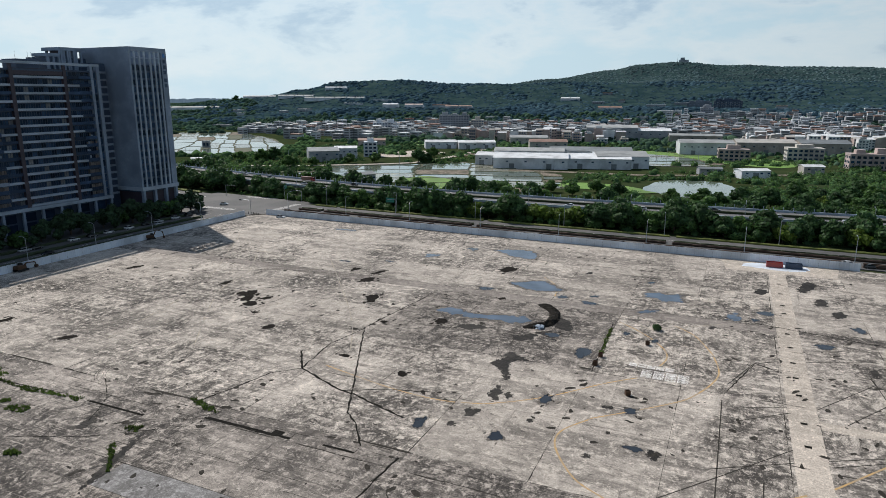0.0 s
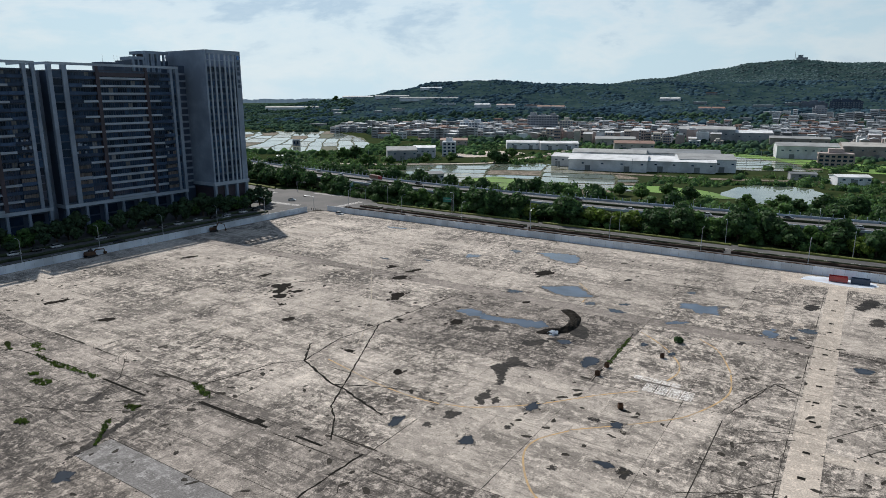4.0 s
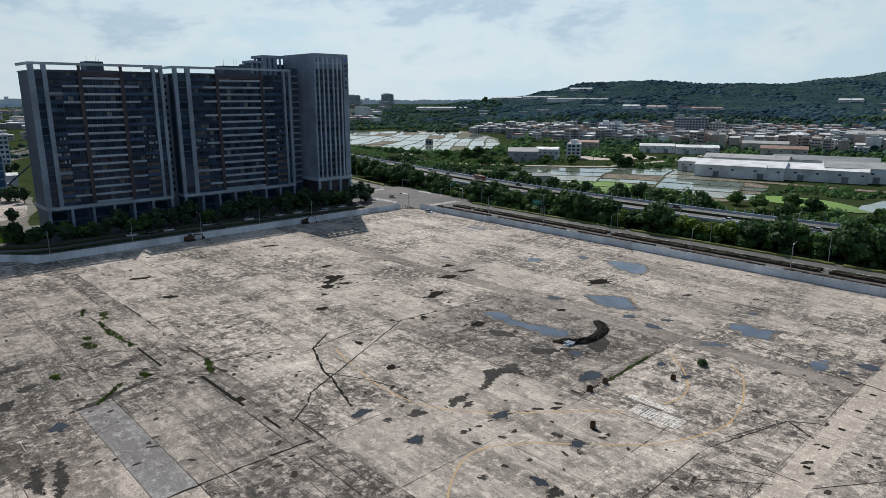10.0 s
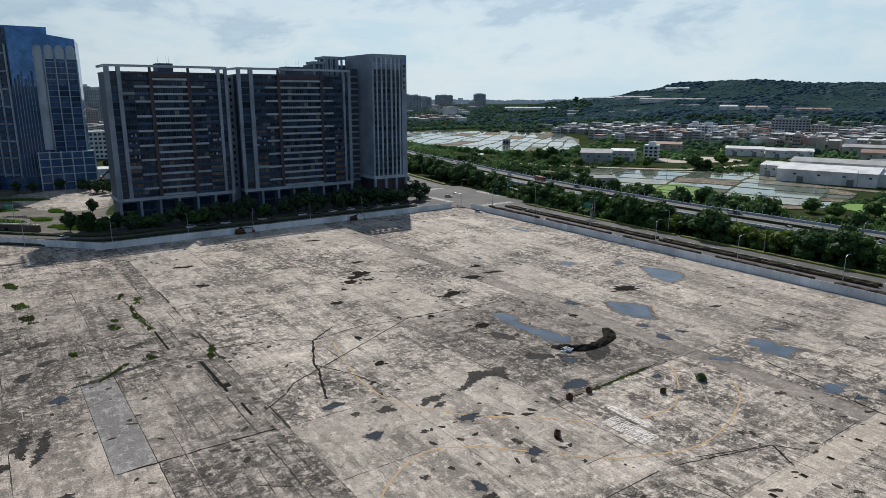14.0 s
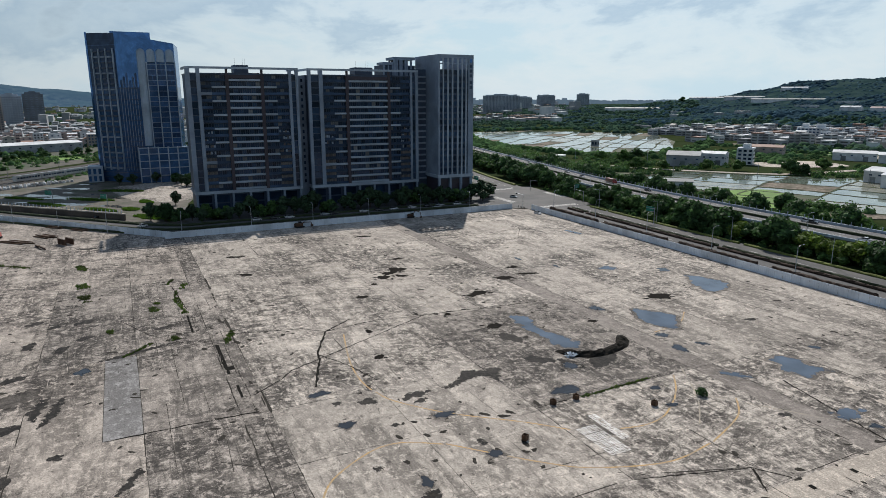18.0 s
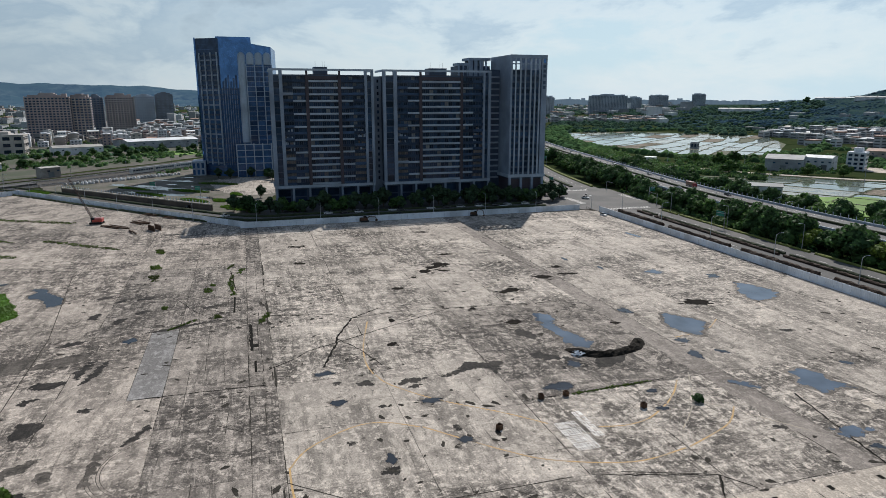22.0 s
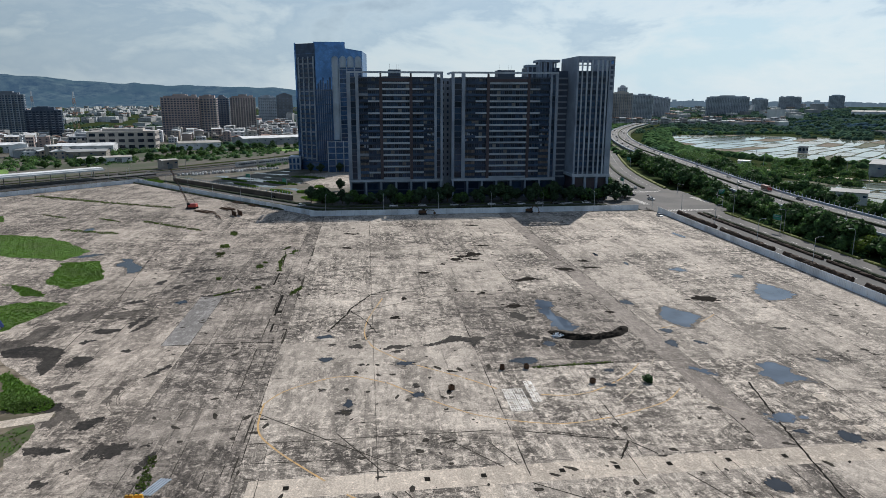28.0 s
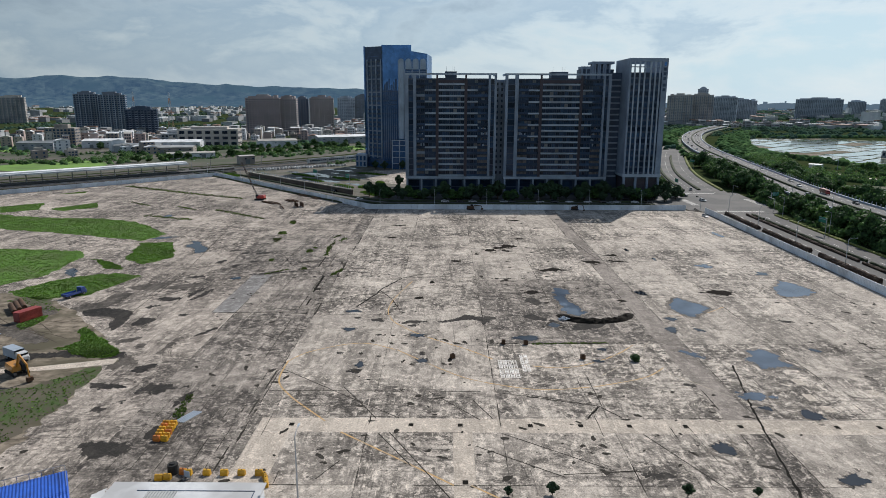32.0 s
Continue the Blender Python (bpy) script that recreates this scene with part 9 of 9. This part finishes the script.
def digger(m, s, label, body, reach=(2.6, 4.6, 5.6, 3.4)):
    t = thing("excavator", None, None, label, "excavator", group="excavators", m=m @ Matrix.Scale(s, 4))
    tracks(t, 3.6, 2.2)
    part("house", loft([(-2.1, 1.2, 1.1, 1.0, 2.0), (-1.6, 1.3, 1.2, 0.95, 2.3), (1.2, 1.3, 1.2, 0.95, 2.1), (1.5, 1.2, 1.1, 1.0, 1.8)]), body, t)
    part("cab", loft([(-0.2, 0.5, 0.45, 1.0, 2.9), (1.1, 0.5, 0.42, 1.0, 2.9), (1.5, 0.5, 0.4, 1.0, 2.0)]), M_CARGLASS, t, "dark glazed cab", m=Matrix.Translation((0.2, 0.75, 0)))
    a, b, c, d = (1.2, -0.3, 1.8), (reach[0], -0.3, reach[1]), (reach[2], -0.3, reach[3]), (reach[2] + 0.5, -0.3, 0.9)
    part("boom", joined(tube(a, b, 0.3, 0.26, 6), tube(b, c, 0.26, 0.2, 6)), body, t)
    part("stick", tube(c, d, 0.2, 0.15, 6), body, t)
    part("bucket", loft([(reach[2] + 0.0, 0.5, 0.5, 0.1, 0.9), (reach[2] + 0.5, 0.5, 0.5, 0.05, 1.1), (reach[2] + 0.95, 0.5, 0.45, 0.3, 1.0)]), M_RUST, t, m=Matrix.Translation((0, -0.3, 0)))
    return t


digger(pose(-5.5, 31.0, 0.03, 0, 0, 55), 1.05, "orange-yellow excavator on bare soil", P_YEL)
digger(pose(-210, 131, 0.0, 0, 0, 100), 0.9, "dark excavator beside the hoarding", M_RUST, (2.4, 2.6, 6.0, 2.2))
digger(pose(-210.5, 184, 0.0, 0, 0, 60), 0.8, "small dark excavator beside the hoarding", M_RUST)
kr = thing("crawler_crane", None, None, "red crawler crane with a lattice boom on the slab", "crane", m=pose(-240, 15.5, 0, 0, 0, 262))
tracks(kr, 4.6, 3.0, 1.0, 0.7)
part("house", loft([(-2.6, 1.4, 1.3, 1.1, 2.6), (-2.0, 1.5, 1.35, 1.05, 2.9), (1.4, 1.5, 1.35, 1.05, 2.7), (1.8, 1.3, 1.2, 1.1, 2.2)]), P_CRANE, kr)
part("cab", boxes((0.4, 2.0, 0.6, 1.5, 1.1, 3.0)), M_CARGLASS, kr)
tip, foot, up = Vector((9.5, 0, 20.5)), Vector((1.4, 0, 1.8)), Vector((0, 1, 0))
ax = (tip - foot).normalized()
sd = ax.cross(up)
chords = [up * i * 0.55 + sd * j * 0.55 for i in (-1, 1) for j in (-1, 1)]
for c in chords:
    part("boom_chord", tube(foot + c * 0.5, tip + c * 0.35, 0.08, 0.06, 5), M_RUST, kr)
n = 14
for k in range(n):
    p, q = foot.lerp(tip, k / n), foot.lerp(tip, (k + 1) / n)
    part("boom_lacing", joined(tube(p + chords[0] * 0.7, q + chords[1] * 0.7, 0.035, 0.035, 4), tube(p + chords[2] * 0.7, q + chords[3] * 0.7, 0.035, 0.035, 4), tube(p + chords[0] * 0.7, q + chords[2] * 0.7, 0.035, 0.035, 4), tube(p + chords[1] * 0.7, q + chords[3] * 0.7, 0.035, 0.035, 4)), M_FD, kr)
part("back_stay", tube((-2.0, 0, 2.8), tip, 0.04, 0.04, 4), M_RUST, kr)
part("hoist_rope", tube(tip, tip + Vector((0.3, 0, -14)), 0.03, 0.03, 4), M_RUST, kr)

# ---- steel stock, container, tarpaulin, skips ----
sr = random.Random(9)
for cx, cy, n, L, a in ((-228, 25, 7, 12, 48), (-236, 34, 6, 10, 40), (-256, 38, 8, 9, 45), (-246, 46, 5, 8, 42), (-214, 34, 3, 9, 20)):
    pl = thing("steel_stock", None, None, "stack of rusty steel beams on the slab", "steel beams", group="stacks of steel beams")
    for k in range(n):
        o = (k - n / 2) * 0.7
        part("beam", boxes((-L / 2, L / 2, -0.16, 0.16, 0, 0.06), (-L / 2, L / 2, -0.03, 0.03, 0.06, 0.3), (-L / 2, L / 2, -0.16, 0.16, 0.3, 0.36)), M_RUST, pl, m=pose(cx + sr.uniform(-1, 1), cy + o, 0.02 + 0.37 * (k % 2), 0, 0, a + sr.uniform(-6, 6)))
cage = thing("steel_cage", None, None, "rusty steel frame box on the slab", "steel frame", m=pose(-217, 42, 0, 0, 0, 30))
for i in range(7):
    part("bar", boxes((-3 + i, -2.8 + i, -1.5, -1.4, 0, 2.6)), M_RUST, cage)
    part("bar", boxes((-3 + i, -2.8 + i, 1.4, 1.5, 0, 2.6)), M_RUST, cage)
part("panel", boxes((-3, 3.2, -1.4, -1.34, 0.1, 2.3)), M_RUST, cage)
part("panel", boxes((-3, 3.2, 1.34, 1.4, 0.1, 2.3)), M_RUST, cage)
M_BOX = mat("container_red", (0.26, 0.035, 0.03), (0.33, 0.055, 0.045), 1.0, 0.3, 0.5, 0.1, 0.05)
ct = thing("shipping_container", None, None, "dark red shipping container on soil", "container", m=pose(-38.9, 12.4, 0.03, 0, 0, 158))


def corrugated(x0, x1, z0, z1, n, amp):
    v, f = [], []
    for i in range(2 * n + 1):
        x = x0 + (x1 - x0) * i / (2 * n)
        v += [(x, amp * (i // 1 % 2), z0), (x, amp * (i // 1 % 2), z1)]
    return v, [(2 * i, 2 * i + 2, 2 * i + 3, 2 * i + 1) for i in range(2 * n)]


part("body", boxes((-3.0, 3.0, -1.15, 1.15, 0.1, 2.5)), M_BOX, ct)
for s, rz in ((-1.2, 0), (1.2, 180)):
    part("side", corrugated(-2.95, 2.95, 0.15, 2.5, 22, 0.05), M_BOX, ct, m=pose(0, s, 0, 0, 0, rz))
part("door", boxes((3.0, 3.05, -1.15, -0.02, 0.15, 2.5)), M_BOX, ct)
part("door", boxes((3.0, 3.05, 0.02, 1.15, 0.15, 2.5)), M_BOX, ct)
part("marking", boxes((-0.6, 1.6, 1.252, 1.256, 1.2, 1.7)), M_FW, ct, "pale painted bar")
part("roof", boxes((-3.03, 3.03, -1.2, 1.2, 2.5, 2.6)), M_BOX, ct)
tarp = thing("tarpaulin_heap", lumpy([(-36, 1), (-32, 6)], 4.5, 1.0, 12), mat("blue_tarpaulin", (0.05, 0.14, 0.32), (0.12, 0.25, 0.42), 1.0, 0.2, 0.5, bump=0.6, dist=0.2), "blue tarpaulin over a heap on soil", "tarpaulin")
for i in range(3):
    thing("steel_pipe", tube((-52 + 2 * i, 2, 0.75), (-46 + 2 * i, 7, 0.75), 0.7, 0.7, 14), M_RUST, "large rusty steel pipe lying on soil", "pipe", group="steel pipes")
for i in range(3):
    thing("white_plank", boxes((-3, 3, -0.15, 0.15, 0, 0.1)), M_FW, "long white plank lying on soil", "plank", group="white planks", m=pose(-30 + 0.5 * i, 8.5 + 0.6 * i, 0.05, 0, 0, 65 + 3 * i))
for x, y, mt, lb in ((14.6, 238.4, P_RED, "red steel skip by the gate"), (20.4, 238.8, M_FD, "dark steel skip by the gate")):
    sk = thing("skip", None, None, lb, "skip", group="skips by the gate", m=pose(x, y, 0.01, 0, 0, 2))
    part("floor", boxes((-2.4, 2.4, -1.0, 1.0, 0.1, 0.2)), mt, sk)
    for bb in ((-2.5, 2.5, -1.1, -1.0, 0.1, 1.7), (-2.5, 2.5, 1.0, 1.1, 0.1, 1.7), (-2.5, -2.4, -1.0, 1.0, 0.1, 1.7), (2.4, 2.5, -1.0, 1.0, 0.1, 1.7)):
        part("side", boxes(bb), mt, sk)
    for u in (-1.6, 0, 1.6):
        part("rib", boxes((u - 0.08, u + 0.08, -1.18, -1.1, 0.1, 1.7)), mt, sk)


# ---- barriers and roofs at the site office ----
M_BARR = mat("yellow_plastic", (0.52, 0.27, 0.01), (0.62, 0.34, 0.02), 2.0, 0.4, 0.5, bump=0.05, rnd=0.15)
M_BARRO = mat("orange_plastic", (0.5, 0.14, 0.02), (0.58, 0.2, 0.03), 2.0, 0.4, 0.5, bump=0.05, rnd=0.15)


def barrier(m, mt, label):
    t = thing("water_barrier", None, None, label, "barrier", group="plastic barriers", m=m)
    part("body", loft([(-0.55, 0.30, 0.14, 0.0, 0.85), (-0.5, 0.32, 0.16, 0.0, 0.9), (0.5, 0.32, 0.16, 0.0, 0.9), (0.55, 0.30, 0.14, 0.0, 0.85)]), mt, t)
    part("foot", boxes((-0.5, 0.5, -0.36, 0.36, 0, 0.12)), mt, t)
    part("cap", tube((0, 0, 0.88), (0, 0, 0.97), 0.09, 0.08, 8), M_TYRE, t)
    return t


for i, y in enumerate((79.8, 82.6, 85.2, 87.8, 90.4)):
    barrier(pose(30.6, y, 0, 0, 0, 90 + sr.uniform(-6, 6)), M_BARR, "yellow plastic barrier standing on the slab")
for x, y, a in ((31.4, 91.5, 30), (32.4, 91.9, 20), (33.4, 92.2, 15), (31.8, 77.2, 85), (32.0, 76.0, 95)):
    barrier(pose(x, y, 0, 0, 0, a), M_BARR, "yellow plastic barrier standing on the slab")
for i in range(12):
    barrier(pose(15.5 + 1.05 * (i % 6), 70.2 + 0.6 * (i % 6) * 0.2 + 1.3 * (i // 6), 0, 0, 0, 84 + sr.uniform(-5, 5)), M_BARRO if i % 4 == 1 else M_BARR, "yellow plastic barrier stacked close with others")
for i in range(4):
    thing("white_plank", boxes((-2.2, 2.2, -0.15, 0.15, 0, 0.12)), M_FW, "long white plank lying on the slab", "plank", group="white planks", m=pose(12.4 + 0.1 * i, 72.2 + 0.45 * i, 0.02, 0, 0, 155))
for bb, lb in (((29.5, 31.0, 76.6, 78.2, 0.0, 1.5), "black plastic water tank on the slab"),):
    thing("black_tank", joined(tube((30.2, 77.4, 0), (30.2, 77.4, 1.5), 0.8, 0.78, 16), tube((30.2, 77.4, 1.5), (30.2, 77.4, 1.7), 0.5, 0.4, 12)), M_TYRE, lb, "tank")
barrier(pose(30.4, 79.0, 0, 0, 0, 80), M_BARRO, "orange plastic barrier standing on the slab")
gt = thing("sign_frame", None, None, "pale folding sign frame on the slab", "sign", m=pose(31.6, 80.0, 0, 0, 0, 70))
part("board", boxes((-0.5, 0.5, -0.04, 0.04, 0.2, 1.2)), M_FW, gt)
for x in (-0.45, 0.4):
    part("leg", boxes((x, x + 0.06, -0.3, 0.3, 0, 0.2)), M_METAL, gt)
off = thing("site_office", None, None, "white flat-roofed site office", "site office", m=pose(37.4, 72.5, 0))
M_WROOF = mat("white_roof_coating", (0.56, 0.57, 0.58), (0.66, 0.67, 0.67), 1.2, 0.15, 0.6, c=(0.42, 0.42, 0.42), bump=0.1)
part("wall", boxes((0.3, 15.7, 0.3, 20.7, 0, 2.9)), M_WALL[1], off)
part("roof", boxes((0, 16, 0, 21, 2.9, 3.1)), M_WROOF, off)
part("roof_edge", boxes((2.0, 2.12, 4, 20, 3.1, 3.16), (2.0, 16, 19.9, 20.0, 3.1, 3.16)), M_FD, off)
part("metal_lid", corrugated(0, 4.0, 0, 3.2, 10, 0.08), M_ROOF[0], off, m=pose(5.4, 5.6, 3.18, -90, 0, 90))
for i in range(4):
    part("window", boxes((0.24, 0.32, 3 + 4.5 * i, 5 + 4.5 * i, 1.0, 2.1)), M_GLASS, off)
thing("cement_spill", blob(34.6, 82, 1.6, 10.5, 0, 71, 0.03, 80, 0.35), M_WROOF, "white cement spill beside the site office", "spill", kind="structure")
thing("cement_spill_pale", blob(38.0, 69.5, 3.0, 1.6, 0, 72, 0.032, 80, 0.6), M_WROOF, "white cement spill beside the site office", "spill", kind="structure")
M_BLUEROOF = mat("blue_metal_roof", (0.005, 0.07, 0.42), (0.01, 0.10, 0.5), 1.0, 0.2, 0.4, 0.1, 0.03)
bs = thing("blue_roof_shed", None, None, "site shed with a bright blue corrugated roof", "shed", m=pose(37.0, 65.8, 0, 0, 0, -58))
part("wall", boxes((0.3, 11.7, 0.3, 13.7, 0, 4.3)), M_WALL[1], bs)
for sgn in (0, 1):
    rv, rf = corrugated(0, 12, 0, 7.2, 30, 0.10)
    rv = [(x, (z if not sgn else 14 - z), 4.5 + z * 0.10 + y) for x, y, z in rv]
    part("roof", (rv, rf if not sgn else [q[::-1] for q in rf]), M_BLUEROOF, bs, "blue corrugated roof sheet")
for i in range(9):
    part("rail_post", tube((0.2 + 1.4 * i, 0.1, 4.5), (0.2 + 1.4 * i, 0.1, 5.5), 0.04, 0.04, 6), M_METAL, bs)
part("hand_rail", tube((0.2, 0.1, 5.5), (11.6, 0.1, 5.5), 0.04, 0.04, 6), M_METAL, bs)
part("side_rail", tube((0.2, 0.1, 5.4), (0.2, 7, 6.1), 0.04, 0.04, 6), M_METAL, bs)


# ---- street lamps, signs and signals ----
def street_lamp(h=9.5, arm=2.2):
    t = thing("street_lamp", tube((0, 0, -0.3), (0, 0, h), 0.14, 0.08, 8), M_FENCE_CAP, "tall grey street lamp with a curved arm", "street lamp", group="street lamps")
    part("arm", joined(tube((0, 0, h), (arm * 0.5, 0, h + 0.55), 0.07, 0.06, 6), tube((arm * 0.5, 0, h + 0.55), (arm, 0, h + 0.6), 0.06, 0.05, 6)), M_FENCE_CAP, t)
    part("lamp_head", loft([(arm - 0.1, 0.14, 0.1, h + 0.5, h + 0.66), (arm + 0.7, 0.12, 0.06, h + 0.52, h + 0.62)]), M_FW, t)
    return t


lamp = street_lamp()
lamp.matrix_basis = pose(36.5, 97.5, 0, 0, 0, 180)
for x, y, a in along([p[:2] for p in N1], 34):
    copy_thing(lamp, pose(x - math.sin(a) * 10.8, y + math.cos(a) * 10.8, -0.1, 0, 0, math.degrees(a) - 90))
for x, y, a in along([p[:2] for p in N1][3:], 42):
    copy_thing(lamp, pose(x + math.sin(a) * 12.6, y - math.cos(a) * 12.6, -0.1, 0, 0, math.degrees(a) + 90))
for x, y, a in along([p[:2] for p in S1][1:], 27):
    copy_thing(lamp, pose(x + math.sin(a) * -9.8, y - math.cos(a) * -9.8, -0.1, 0, 0, math.degrees(a) - 90) @ Matrix.Diagonal((1, 1, 0.9, 1)))
for x, y, a in along([p[:2] for p in HW if -420 < p[0] < 100], 46):
    copy_thing(lamp, pose(x - math.sin(a) * 13, y + math.cos(a) * 13, HZ - 0.8, 0, 0, math.degrees(a) - 90) @ Matrix.Diagonal((1, 1, 0.85, 1)))
M_SIGN = mat("green_road_sign", (0.01, 0.20, 0.14), (0.015, 0.25, 0.17), 1.0, 0.3, 0.4, bump=0.0)
for x, y, a in ((-150, 277, 100), (-285, 262, 95), (-330, 30, 140), (-302, 56, 130), (-420, 322, 110), (-228, 292, 20)):
    sg = thing("road_sign", tube((0, 0, -0.3), (0, 0, 7.4), 0.16, 0.13, 8), M_FENCE_CAP, "green road sign on a steel post", "road sign", group="green road signs", m=pose(x, y, -0.1, 0, 0, a))
    part("arm", tube((0, 0, 6.6), (0, 4.4, 6.6), 0.09, 0.08, 6), M_FENCE_CAP, sg)
    bd = part("board", boxes((0.1, 0.18, 0.6, 4.8, 5.2, 7.4)), M_SIGN, sg, "green sign board")
    for k in range(3):
        part("text_bar", boxes((0.18, 0.2, 1.0, 4.2 - 0.7 * k, 6.8 - 0.6 * k, 7.05 - 0.6 * k)), M_FW, bd)
for x, y, a in ((-216, 250, 180), (-268, 252, 0), (-266, 288, 0), (-212, 286, 180)):
    ts = thing("traffic_signal", tube((0, 0, -0.3), (0, 0, 6.2), 0.13, 0.1, 8), M_FENCE_CAP, "traffic signal on a cantilever post", "traffic light", group="traffic signals", m=pose(x, y, -0.15, 0, 0, a))
    part("arm", tube((0, 0, 6.0), (7.0, 0, 6.3), 0.09, 0.06, 6), M_FENCE_CAP, ts)
    part("signal_head", boxes((5.4, 6.9, -0.2, 0.2, 5.6, 6.1)), M_TYRE, ts)
for k in range(5):
    thing("bollard", tube((0, 0, -0.2), (0, 0, 0.9), 0.13, 0.12, 8), M_TYRE, "dark bollard at the site entrance", "bollard", group="entrance bollards", m=pose(-214.5 + 1.7 * k, 246.5 - 0.2 * k, 0))
bar = thing("utility_poles", None, None, "row of grey concrete utility poles across the paddies", "utility pole", kind="stuff")
for x, y in ((-90, 560), (-62, 575), (-30, 590), (-110, 600), (-60, 640), (-10, 610), (-250, 470), (-190, 500), (-130, 500), (-300, 440), (-360, 470), (-420, 440), (-480, 470)):
    part("pole", tube((x, y, -0.4), (x, y, 9.5), 0.2, 0.13, 6), M_WALL[2], bar)
